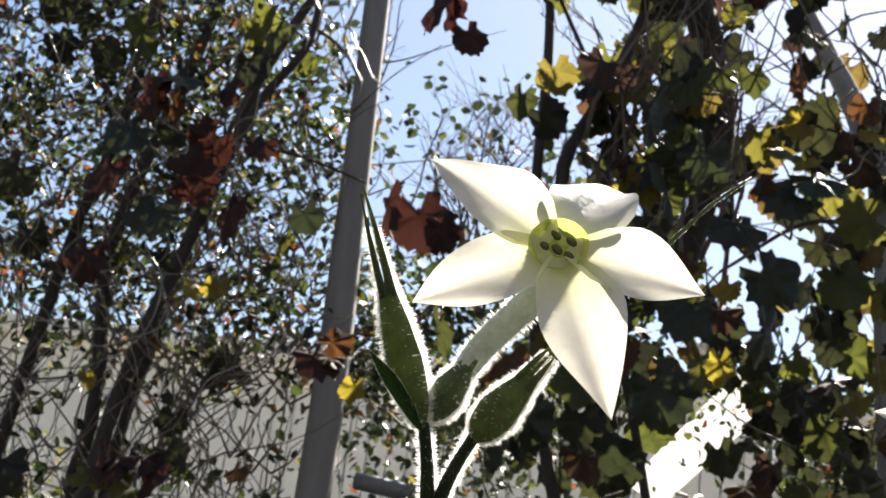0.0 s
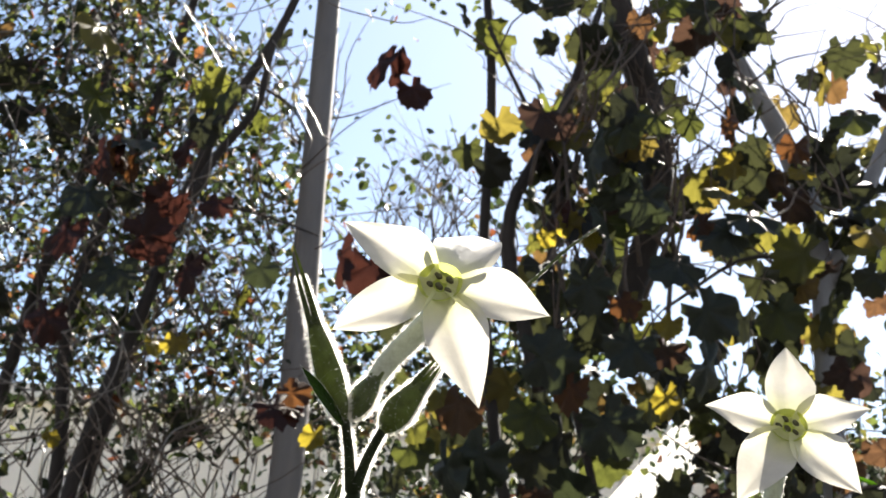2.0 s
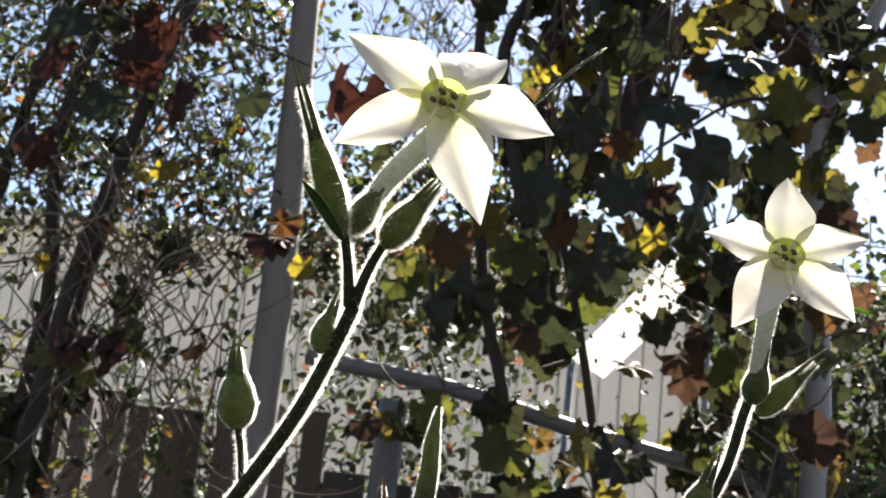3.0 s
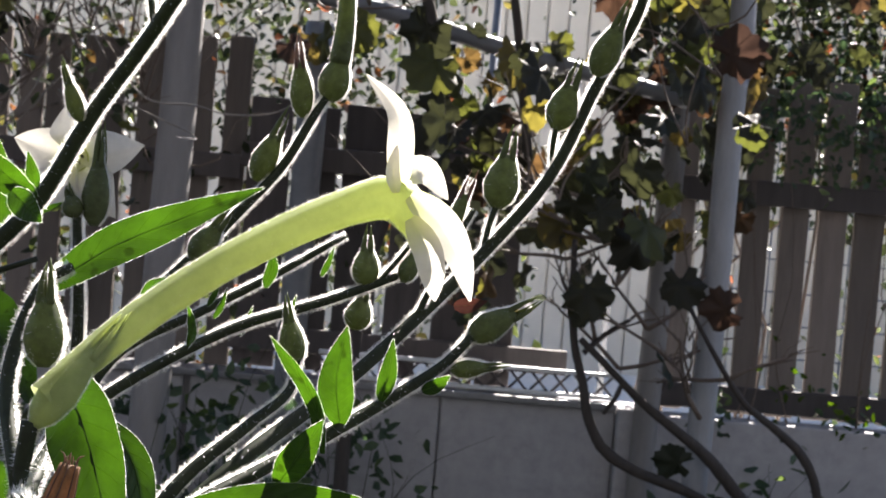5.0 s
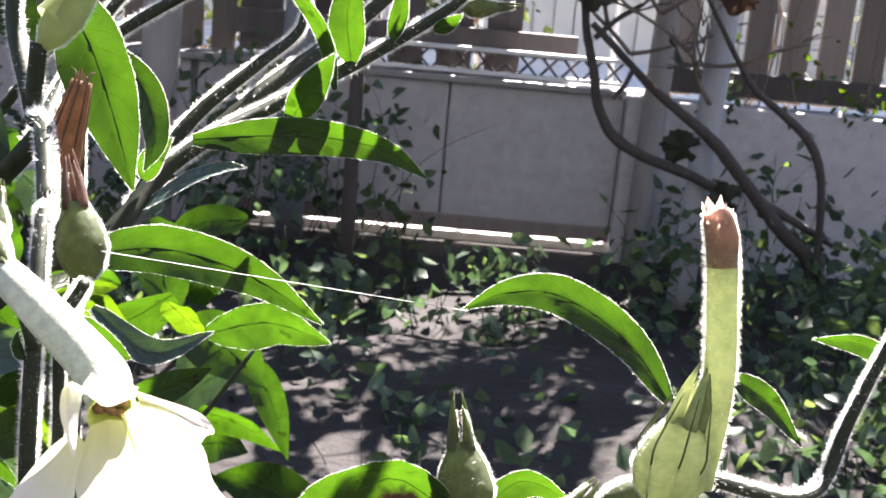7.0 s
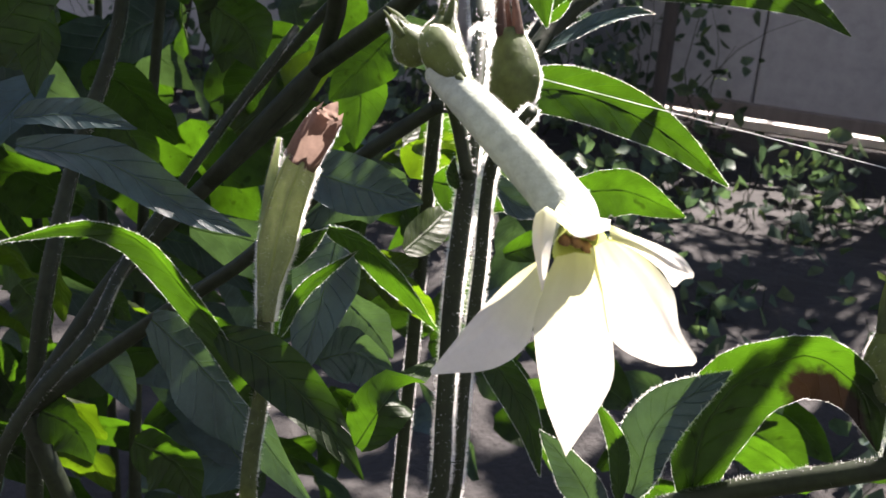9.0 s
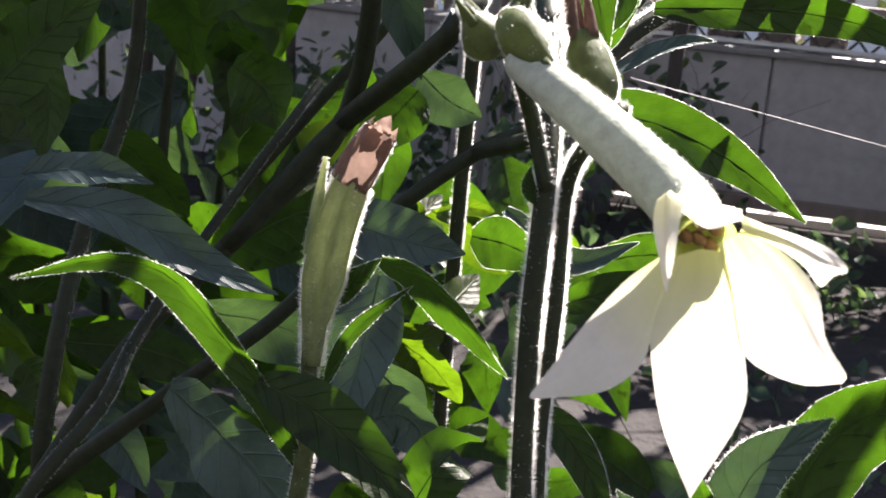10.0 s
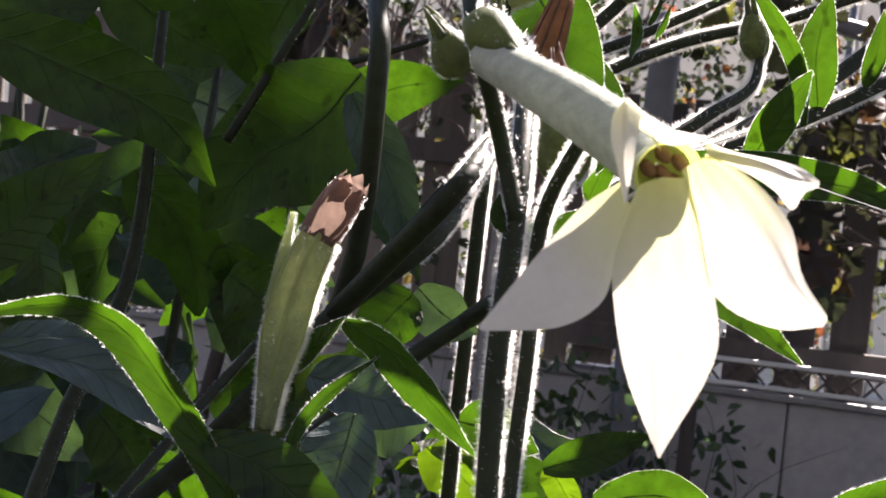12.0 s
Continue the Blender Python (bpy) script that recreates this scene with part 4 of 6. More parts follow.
def vine_leaf_mesh(name, seed):
    """A lobed, toothed leaf, cupped and creased along its ribs."""
    r = random.Random(seed)
    bm = bmesh.new()
    outline = []
    deep, skew = r.uniform(0.04, 0.1), r.uniform(-0.5, 0.5)
    n = 30
    for k in range(n):
        a = 2 * math.pi * k / n
        lobe = 0.78 + deep * math.cos(5 * a + skew * math.sin(a)) + 0.1 * math.cos(a + skew)
        if abs(a - math.pi) < 0.3:
            lobe *= 0.45
        tooth = 1 + (0.06 if k % 2 else -0.05) + r.uniform(-0.09, 0.07)
        rad = lobe * tooth
        z = 0.14 * math.cos(5 * a) * rad - 0.25 * rad * rad * r.uniform(0.7, 1.2)
        outline.append((rad * math.cos(a), rad * math.sin(a), z))
    inner = [bm.verts.new((x * 0.5, y * 0.5, z * 0.25 + 0.05 * math.cos(10 * math.pi * k / n))) for k, (x, y, z) in enumerate(outline)]
    outer = [bm.verts.new(q) for q in outline]
    c = bm.verts.new((-0.12, 0, 0.02))
    for k in range(n):
        j = (k + 1) % n
        bm.faces.new((c, inner[k], inner[j]))
        bm.faces.new((inner[k], outer[k], outer[j], inner[j]))
    return mesh_of(name, bm)


LEAF_A, LEAF_X, LEAF_Z = Vector((-0.2776, 2.6, 1.84)), Vector((0.328, 2.6, 1.881)) - Vector((-0.2776, 2.6, 1.84)), Vector((-0.2327, 2.6, 1.352)) - Vector((-0.2776, 2.6, 1.84))


def LEAF_AT(u, v):
    """A place at y = 2.6 behind the position u, v in the view of the camera."""
    return LEAF_A + LEAF_X * (u - 784) / 500 + LEAF_Z * (v - 441) / 400


VLEAF = [vine_leaf_mesh("vine_leaf", 40 + k) for k in range(5)]
for me in VLEAF:
    me.materials.append(M_VINE)


def leaf_pose(p, rnd, size):
    """A leaf hanging outwards, its tip down."""
    return Matrix.LocRotScale(p, Euler((rnd.gauss(1.45, 0.45), rnd.gauss(0, 0.5), rnd.gauss(0, 0.7))), (size, size, size)) @ Matrix.Rotation(rnd.gauss(-1.57, 0.6), 4, "Z")


VINE_BOXES = [(-0.12, 0.72, 2.65, 3.15, 1.95, 2.5, 0.17), (0.0, 0.5, 2.65, 3.15, 2.4, 3.05, 0.14), (-0.45, 0.66, 2.7, 3.1, 1.25, 2.0, 0.22), (-0.1, 0.7, 2.75, 3.1, 0.75, 1.3, 0.08), (-1.75, -0.85, 2.6, 2.85, 1.1, 3.0, 0.12),
              (-0.1, 0.6, 2.75, 3.1, 1.25, 1.9, 0.11), (-0.32, 0.1, 2.75, 3.1, 2.3, 3.05, 0.07), (0.55, 0.98, 2.8, 3.15, 2.2, 2.95, 0.09)]


def vine_place(rnd):
    u, acc = rnd.random(), 0
    for x0, x1, y0, y1, z0, z1, share in VINE_BOXES:
        acc += share
        if u <= acc:
            break
    p = Vector((rnd.uniform(x0, x1), rnd.uniform(y0, y1), rnd.uniform(z0, z1)))
    if 0.07 < p.x < 0.33 and 1.42 < p.z < 1.82 and abs(p.z - 1.5 - (p.x - 0.08) * 1.05) < 0.13:
        return vine_place(rnd)
    if p.x < 0.4 and p.y < 3.2 and abs(p.z - 1.415 + 0.18 * p.x) < 0.075:
        return vine_place(rnd)
    return p


base = origin(vine)
for k in range(250):
    o = new("vine_leaf", VLEAF[k % 5])
    o.parent = vine
    o.matrix_basis = leaf_pose(vine_place(rnd) - base, rnd, rnd.uniform(0.045, 0.085))
for q, s in (((-0.2979, 2.6, 2.627), 0.04), ((0.31, 2.95, 1.69), 0.055), ((0.235, 2.9, 1.585), 0.06), ((0.19, 2.95, 1.49), 0.06), ((0.13, 2.9, 1.7), 0.055), ((0.39, 2.9, 1.74), 0.05), ((-0.0026, 2.6, 2.102), 0.06), ((0.3679, 2.6, 2.296), 0.05)):
    o = new("vine_leaf", VLEAF[2])
    o.parent = vine
    o.matrix_basis = leaf_pose(Vector(q) - base, rnd, s)
for mat, spots in (
    (M_RUST, ((150, 90, 0.06), (175, 115, 0.05), (130, 120, 0.05), (510, 560, 0.05), (505, 590, 0.04), (1320, 50, 0.05), (1435, 100, 0.05), (235, 155, 0.03), (1100, 400, 0.05), (1000, 560, 0.06), (1250, 250, 0.05))),
    (M_GOLD, ((290, 465, 0.04), (250, 470, 0.035), (1010, 250, 0.045), (1050, 270, 0.04), (1320, 130, 0.05), (1440, 150, 0.04), (550, 640, 0.04), (75, 640, 0.03), (1325, 205, 0.04), (1180, 440, 0.04), (970, 270, 0.03), (1165, 575, 0.05))),
    (M_WINE, ((145, 790, 0.06), (190, 775, 0.05), (215, 800, 0.06), (120, 770, 0.05), (280, 85, 0.05), (1015, 225, 0.04), (590, 310, 0.08), (650, 330, 0.09), (480, 590, 0.07), (350, 195, 0.05), (690, 350, 0.06), (655, -95, 0.075), (690, -80, 0.065), (722, -35, 0.055), (250, 190, 0.07), (215, 260, 0.08), (300, 330, 0.07), (120, 90, 0.08), (60, 250, 0.08), (40, 420, 0.07))),
    (M_DUSK, ((960, 500, 0.09), (1060, 620, 0.09), (780, 700, 0.09), (840, 680, 0.09), (1000, 740, 0.08), (1110, 480, 0.08), (1200, 330, 0.08), (1150, 200, 0.08), (1040, 370, 0.07), (1060, 110, 0.09), (1100, 190, 0.08), (1080, 270, 0.09), (1290, 270, 0.08), (1340, 240, 0.08), (1250, 420, 0.08), (1240, 520, 0.08), (180, 60, 0.08), (90, 170, 0.08), (160, 330, 0.08), (440, 330, 0.05))),
):
    meshes = []
    for me in VLEAF[:3]:
        cp = me.copy()
        cp.materials.clear()
        cp.materials.append(mat)
        meshes.append(cp)
    for k, (px, py, size) in enumerate(spots):
        o = new("vine_leaf", meshes[k % 3])
        o.parent = vine
        o.matrix_basis = leaf_pose(Vector(LEAF_AT(px, py)) - base, rnd, size)
    if mat is M_DUSK:
        for k, (px, pz) in enumerate(((0.52, 0.62), (0.42, 0.95), (0.05, 0.73), (0.68, 0.28), (0.56, 0.4), (0.3, 1.05), (0.46, 1.2))):
            o = new("vine_leaf", meshes[k % 3])
            o.parent = vine
            o.matrix_basis = leaf_pose(Vector((px, 2.95, pz)) - base, rnd, 0.06)
bm = bmesh.new()
for me in VLEAF:
    for _ in range(46):
        m = leaf_pose(vine_place(rnd) + Vector((0, 0.25, 0)), rnd, rnd.uniform(0.04, 0.08))
        off = len(bm.verts)
        vs = [bm.verts.new(m @ w.co) for w in me.vertices]
        for pl in me.polygons:
            bm.faces.new([vs[i] for i in pl.vertices])
for x0, x1, z0, z1, count in ((-0.16, 0.1, 2.1, 2.95, 30), (0.35, 0.78, 0.85, 1.4, 40), (-0.05, 0.5, 0.98, 1.4, 60), (0.15, 1.3, 1.35, 1.95, 95)):
    for k in range(count):
        me = VLEAF[k % 5]
        m = leaf_pose(Vector((rnd.uniform(x0, x1), rnd.uniform(3.15, 3.42), rnd.uniform(z0, z1))), rnd, rnd.uniform(0.035, 0.07))
        if 0.05 < m.translation.x < 0.36 and 1.4 < m.translation.z < 1.84:
            continue
        vs = [bm.verts.new(m @ w.co) for w in me.vertices]
        for pl in me.polygons:
            bm.faces.new([vs[i] for i in pl.vertices])
tagged(part("leaf_mass", bm, M_VINE_FAR, vine), "many overlapping vine leaves", kind="stuff")
# Leaves above the view, added to cast shade on the tobacco plants.
bm = bmesh.new()
for k in range(110):
    me = VLEAF[k % 5]
    x = rnd.uniform(-0.21, 0.65) if k % 2 else rnd.uniform(0.51, 0.65)
    m = leaf_pose(Vector((x, rnd.uniform(2.72, 3.12), rnd.uniform(3.58, 3.9))), rnd, rnd.uniform(0.05, 0.08))
    vs = [bm.verts.new(m @ w.co) for w in me.vertices]
    for pl in me.polygons:
        bm.faces.new([vs[i] for i in pl.vertices])
for k in range(40):
    me = VLEAF[k % 5]
    # These few are set to shade the pale flower further back.
    if k < 6:
        m = leaf_pose(Vector((rnd.uniform(0.70, 0.74), rnd.uniform(2.79, 2.95), rnd.uniform(3.75, 3.8))), rnd, 0.045)
    else:
        m = leaf_pose(Vector((rnd.uniform(-0.18, 0.56), rnd.uniform(2.74, 3.14), rnd.uniform(3.12, 3.56))), rnd, rnd.uniform(0.055, 0.085))
    vs = [bm.verts.new(m @ w.co) for w in me.vertices]
    for pl in me.polygons:
        bm.faces.new([vs[i] for i in pl.vertices])
tagged(part("top_growth", bm, M_VINE_FAR, vine), "unseen leaves added above the vine for shade", kind="stuff")
bm = bmesh.new()
twigs(bm, [vine_place(rnd) for _ in range(90)], rnd, 0.35, 0.0035, 2)
for _ in range(12):
    forked(bm, Vector((rnd.uniform(-0.14, 0.25), rnd.uniform(2.85, 3.1), rnd.uniform(1.95, 2.35))), Vector((rnd.uniform(-0.6, 0.5), 0, 1)), rnd.uniform(0.25, 0.4), 0.007, 3, rnd, [])
for p in ((0.62, 3.0, 0.5), (0.55, 3.02, 0.62), (0.48, 3.03, 0.7), (0.4, 3.04, 0.8), (0.35, 3.05, 0.9), (0.3, 3.05, 1.0), (0.42, 3.03, 0.6), (0.36, 3.04, 0.66), (0.68, 3.0, 0.6), (0.27, 3.05, 0.85)):
    for _ in range(2):
        forked(bm, Vector(p), Vector((rnd.uniform(-0.9, 0.9), rnd.uniform(-0.2, 0.2), rnd.uniform(-0.1, 0.9))), rnd.uniform(0.1, 0.2), 0.006, 2, rnd, [])
tagged(part("twig_mass", bm, M_TWIG, vine), "thin vine tendrils and shoots", kind="stuff")

for cx, cy, cz, w, h, n in ((-1.45, 3.0, 0.0, 0.3, 0.4, 26), (-1.0, 3.1, 0.0, 0.25, 0.4, 26), (-0.62, 3.05, 0.0, 0.22, 0.35, 20), (-0.3, 2.8, -0.03, 0.2, 0.06, 12), (0.0, 2.85, -0.03, 0.22, 0.05, 8),
                            (0.3, 2.95, -0.03, 0.2, 0.06, 8), (0.15, 2.8, 0.0, 0.3, 0.10, 8), (0.75, 2.6, 0.0, 0.3, 0.18, 18), (1.1, 2.4, 0.0, 0.3, 0.2, 24), (-0.35, 2.4, 0.0, 0.25, 0.1, 16), (0.35, 2.15, 0.0, 0.22, 0.04, 6), (0.68, 1.95, 0.0, 0.22, 0.1, 22), (0.2, 1.75, 0.0, 0.2, 0.03, 5), (0.5, 1.55, 0.0, 0.25, 0.08, 20), (0.9, 2.25, 0.0, 0.2, 0.1, 20), (-0.1, 2.05, 0.0, 0.2, 0.04, 5), (0.9, 1.9, 0.0, 0.25, 0.15, 16), (-0.2, 3.35, 0.0, 0.12, 0.42, 14), (-0.5, 3.3, 0.0, 0.14, 0.5, 18), (0.8, 3.35, 0.0, 0.2, 0.3, 12), (0.62, 3.0, 0.0, 0.2, 0.2, 18), (0.95, 2.9, 0.0, 0.25, 0.28, 24), (1.3, 2.95, 0.0, 0.25, 0.3, 24), (-0.75, 2.5, 0.0, 0.25, 0.2, 20)):
    weed = thing("weed_clump", (cx, cy, -0.04), "low leafy weeds growing in the soil by the wall", "weeds", "weeds by the wall")
    bm = bmesh.new()
    clumps(bm, [(cx - w, cx + w, cy - 0.2, cy + 0.2, cz - 0.03, cz + h, n, 12)], rnd, 0.046, 0.05)
    tagged(part("leaf_mass", bm, M_LOW, weed), "small rounded leaves", kind="stuff")
    bm = bmesh.new()
    twigs(bm, [(cx + rnd.uniform(-w, w), cy + rnd.uniform(-0.2, 0.2), -0.06) for _ in range(12)], rnd, h + 0.1, 0.002, 1, 1.6, 0.5)
    tagged(part("stalk_mass", bm, M_STEM, weed), "thin green stalks", kind="stuff")

creeper = thing("creeper", (1.1, 3.5, 0.43), "small-leaved creeper on the fence and wall top", "creeper")
bm = bmesh.new()
clumps(bm, [(0.72, 1.6, 3.45, 3.58, 1.12, 1.45, 46, 16), (0.95, 1.3, 3.47, 3.58, 0.43, 0.47, 6, 9), (0.74, 0.82, 3.45, 3.55, 0.43, 0.5, 4, 9)], rnd, 0.032, 0.035)
tagged(part("leaf_mass", bm, M_LOW, creeper), "small pale green leaves", kind="stuff")
bm = bmesh.new()
clumps(bm, [(0.95, 0.99, 3.47, 3.54, 0.44, 0.57, 3, 6), (1.05, 1.28, 3.47, 3.54, 0.43, 0.46, 4, 6)], more, 0.03, 0.035)
# Sunlight on these creeper leaves comes from the brighter leaf copy.
tagged(part("leaf_mass", bm, M_LEAF_SUNLIT, creeper), "yellow-green leaves with sunlight put into their colour", kind="stuff")
bm = bmesh.new()
for _ in range(10):
    x0 = rnd.uniform(0.75, 1.6)
    sweep(bm, [(x0, 3.52, 0.43), (x0 + rnd.uniform(-0.08, 0.08), 3.53, 0.62), (x0 + rnd.uniform(-0.1, 0.1), 3.53, 0.84), (x0 + rnd.uniform(-0.1, 0.1), 3.54, 1.4)], [0.0025, 0.002, 0.001], 5, n=9)
tagged(part("runner_mass", bm, M_TWIG, creeper), "thin runners", kind="stuff")

# ---------------------------------------------------------------- flowering tobacco, stalk by stalk
GROUP = "flowering tobacco"


def tobacco(at, label):
    return thing("tobacco_plant", at, label, "flowering tobacco", GROUP)


# stalk with the first tall flower
pa = tobacco((-0.2, 0.40, -0.03), "tall hairy tobacco plant with white star flowers and green capsules")
ROOT = (-0.2449, 0.3443, 0.696)
FORK_UP = [(-0.2264, 0.3756, 0.738), (-0.2017, 0.3935, 0.7697), (-0.1682, 0.4068, 0.813)]
FORK_LOW = [(-0.1874, 0.3449, 0.7485), (-0.1669, 0.3455, 0.7665), (-0.1405, 0.3523, 0.7969), (-0.1136, 0.3588, 0.8205)]
stem(pa, [(-0.2, 0.4, -0.05), (-0.21, 0.39, 0.5), ROOT], [0.006, 0.0058, 0.0045], fuzz=0)
stem(pa, [ROOT] + FORK_UP + [(-0.1514, 0.3768, 0.8914), (-0.1595, 0.3984, 0.9133), (-0.1343, 0.3992, 0.9427), (-0.1169, 0.3959, 0.9732), (-0.0979, 0.3881, 0.9997), (-0.0816, 0.3756, 1.023), (-0.0737, 0.3688, 1.038), (-0.0654, 0.3568, 1.054)], [0.004, 0.004, 0.004, 0.004, 0.0038, 0.0036, 0.0032, 0.0030, 0.0028, 0.0027, 0.0026, 0.0026], skip=0.44)
stem(pa, [(-0.0666, 0.3559, 1.054), (-0.0673, 0.3496, 1.064), (-0.0685, 0.3435, 1.072)], [0.0022, 0.0018, 0.0016])
stem(pa, [(-0.0654, 0.356, 1.054), (-0.0618, 0.3505, 1.063), (-0.0566, 0.3449, 1.072)], [0.0022, 0.0018, 0.0016])
bud(pa, (-0.0689, 0.344, 1.071), (-0.0852, 0.3212, 1.115), 0.0041, fuzz=0.0016, label="long pointed green bud")
bud(pa, (-0.0575, 0.3454, 1.07), (-0.0399, 0.3363, 1.091), 0.0046, open_tip=0.1, fuzz=0.0015, label="ribbed green seed capsule")
bud(pa, (-0.0757, 0.3662, 1.041), (-0.0704, 0.3616, 1.061), 0.0040, label="small green bud")
stem(pa, [(-0.0977, 0.3879, 1.001), (-0.099, 0.3865, 1.01), (-0.1012, 0.3851, 1.02)], [0.0014, 0.0013, 0.0014])
bud(pa, (-0.1011, 0.3853, 1.018), (-0.1044, 0.381, 1.047), 0.0062, label="swollen seed capsule with drawn-out teeth")
bud(pa, (-0.12, 0.394, 0.9706), (-0.126, 0.3889, 0.99), 0.0028, label="small green bud")
leaf(pa, [(-0.0686, 0.342, 1.07), (-0.0752, 0.3347, 1.078), (-0.0801, 0.3291, 1.083)], 0.0016)
leaf(pa, [(-0.1345, 0.399, 0.9445), (-0.138, 0.3773, 0.9533), (-0.1444, 0.3558, 0.96)], 0.0051)
leaf(pa, [(-0.1362, 0.3989, 0.9443), (-0.1418, 0.3954, 0.9526), (-0.1451, 0.3915, 0.9649)], 0.0020)
leaf(pa, [(-0.1357, 0.3989, 0.9444), (-0.1341, 0.3958, 0.9526), (-0.1353, 0.3927, 0.9599)], 0.0024)
flower(pa, (-0.0432, 0.3295, 1.11), (0.03, -1.0, 0.22),
       [((-0.0714, 0.3249, 1.093), 0.0090, 0.05), ((-0.0734, 0.3341, 1.132), 0.0084, 0.06), ((-0.0315, 0.3556, 1.137), 0.0096, 0.12), ((-0.0115, 0.333, 1.103), 0.0087, 0.08), ((-0.0287, 0.32, 1.073), 0.0090, 0.04)],
       (-0.0653, 0.3466, 1.077), throat_r=0.0058, tube_mid=(-0.0582, 0.3452, 1.09), tube_r=0.0031, tube_material=M_TUBE_PALE,
       calyx=((-0.0677, 0.3455, 1.073), (-0.056, 0.3441, 1.094)), calyx_r=0.0041, fuzz=0.0015, label="white five-lobed star flower with a green-yellow throat")

stem(pa, [(-0.0364, 0.3725, 1.11), (-0.019, 0.3785, 1.13), (-0.0079, 0.3852, 1.145), (0.0026, 0.3929, 1.157)], [0.0007, 0.0007, 0.0006, 0.0004], fuzz=0.0003, density=9000, material=M_CALYX)

# stalk with three upright buds
pb = pa
stem(pb, [FORK_UP[1], FORK_UP[2], (-0.1411, 0.4132, 0.8385), (-0.1369, 0.4553, 0.8662), (-0.1203, 0.4626, 0.9), (-0.1022, 0.4691, 0.921), (-0.0838, 0.4757, 0.9434), (-0.0678, 0.4808, 0.9641), (-0.0576, 0.4835, 0.9846), (-0.0526, 0.4875, 0.9941)], [0.004, 0.0038, 0.0036, 0.0032, 0.003, 0.0026, 0.0022, 0.002, 0.0018], skip=0.2)
bud(pb, (-0.0533, 0.488, 0.9901), (-0.0463, 0.4845, 1.018), 0.0062, label="green calyx")
top_line = [(-0.0499, 0.486, 1.005), (-0.0486, 0.4842, 1.018), (-0.0485, 0.4827, 1.029), (-0.0473, 0.4808, 1.043)]
o7 = tube("corolla_bud", top_line, [0.0040, 0.0034, 0.0030, 0.0008], M_CALYX, pb, 12, "closed green corolla", ribs=5, rib=0.1)
hairs(top_line, [0.0040, 0.0034, 0.0030, 0.0008], 5000, 0.0011, o7)
bud(pb, (-0.0621, 0.4855, 0.9831), (-0.066, 0.4806, 1.016), 0.0046, tip_material=M_DRY, label="bud striped brown")
bud(pb, (-0.0782, 0.4832, 0.9576), (-0.0663, 0.4777, 0.9861), 0.0052, label="ribbed green capsule")
bud(pb, (-0.0969, 0.4674, 0.9256), (-0.0822, 0.467, 0.9483), 0.0054, label="ribbed green capsule")
leaf(pb, [(-0.0818, 0.4719, 0.95), (-0.0919, 0.4416, 0.9459), (-0.1059, 0.4213, 0.9406)], 0.002)

# stalk with the second star flower
pc = pa
stem(pc, [ROOT] + FORK_LOW + [(-0.0968, 0.3426, 0.8321), (-0.0844, 0.3586, 0.8463), (-0.0595, 0.3854, 0.8712), (-0.0324, 0.417, 0.893), (-0.0049, 0.4391, 0.9211), (0.0116, 0.4504, 0.9398), (0.032, 0.4573, 0.9673), (0.0464, 0.4595, 1.002), (0.0578, 0.4544, 1.027), (0.0619, 0.4458, 1.047), (0.064, 0.4418, 1.055)], [0.004, 0.003, 0.0028, 0.0028, 0.0028, 0.003, 0.0032, 0.0033, 0.003, 0.0028, 0.0027, 0.0026, 0.0025, 0.0023, 0.0022, 0.002], skip=0.46)
bud(pc, (0.0665, 0.4459, 1.047), (0.0882, 0.4409, 1.07), 0.0046, open_tip=0.12, label="dry-tipped green capsule")
bud(pc, (0.0454, 0.4568, 1.005), (0.0555, 0.4513, 1.034), 0.0054, label="ribbed green capsule")
stem(pc, [(0.0334, 0.4624, 0.9685), (0.0324, 0.4611, 0.9775), (0.033, 0.4588, 0.9867)], [0.0013, 0.0012, 0.0013])
bud(pc, (0.0328, 0.4591, 0.9847), (0.0393, 0.4547, 1.011), 0.0058, label="swollen capsule with brown teeth")
stem(pc, [(0.0101, 0.4503, 0.9387), (0.0114, 0.451, 0.9479), (0.0139, 0.4516, 0.9571)], [0.0014, 0.0013, 0.0014])
bud(pc, (0.0135, 0.4514, 0.9545), (0.0181, 0.4536, 0.9856), 0.0064, label="swollen green capsule")
stem(pc, [(-0.012, 0.4335, 0.9131), (-0.0022, 0.4372, 0.9371), (0.0054, 0.4413, 0.9534)], [0.0014, 0.0013, 0.0012])
bud(pc, (-0.0035, 0.4384, 0.9409), (0.0052, 0.4424, 0.9687), 0.0030, open_tip=0.2, tip_material=M_DRY, label="withered capsule with curled teeth")
leaf(pc, [(0.0906, 0.422, 1.083), (0.096, 0.4205, 1.081), (0.0979, 0.4188, 1.08)], 0.0008, fuzz=0)
flower(pc, (0.0692, 0.4186, 1.098), (0.02, -1.0, 0.25),
       [((0.0729, 0.4305, 1.131), 0.0085, 0.04), ((0.0975, 0.4227, 1.109), 0.0071, 0.07), ((0.0899, 0.409, 1.075), 0.0092, 0.04), ((0.0513, 0.4075, 1.07), 0.0092, 0.04), ((0.0416, 0.4202, 1.105), 0.0071, 0.07)],
       (0.0638, 0.4408, 1.054), throat_r=0.0056, tube_mid=(0.0666, 0.4343, 1.08), tube_r=0.0031, tube_material=M_TUBE_PALE,
       calyx=((0.0637, 0.4424, 1.05), (0.0676, 0.4364, 1.072)), calyx_r=0.0048, label="white five-lobed star flower seen from the front")

# stalks fanning out low to the side
pd = pa
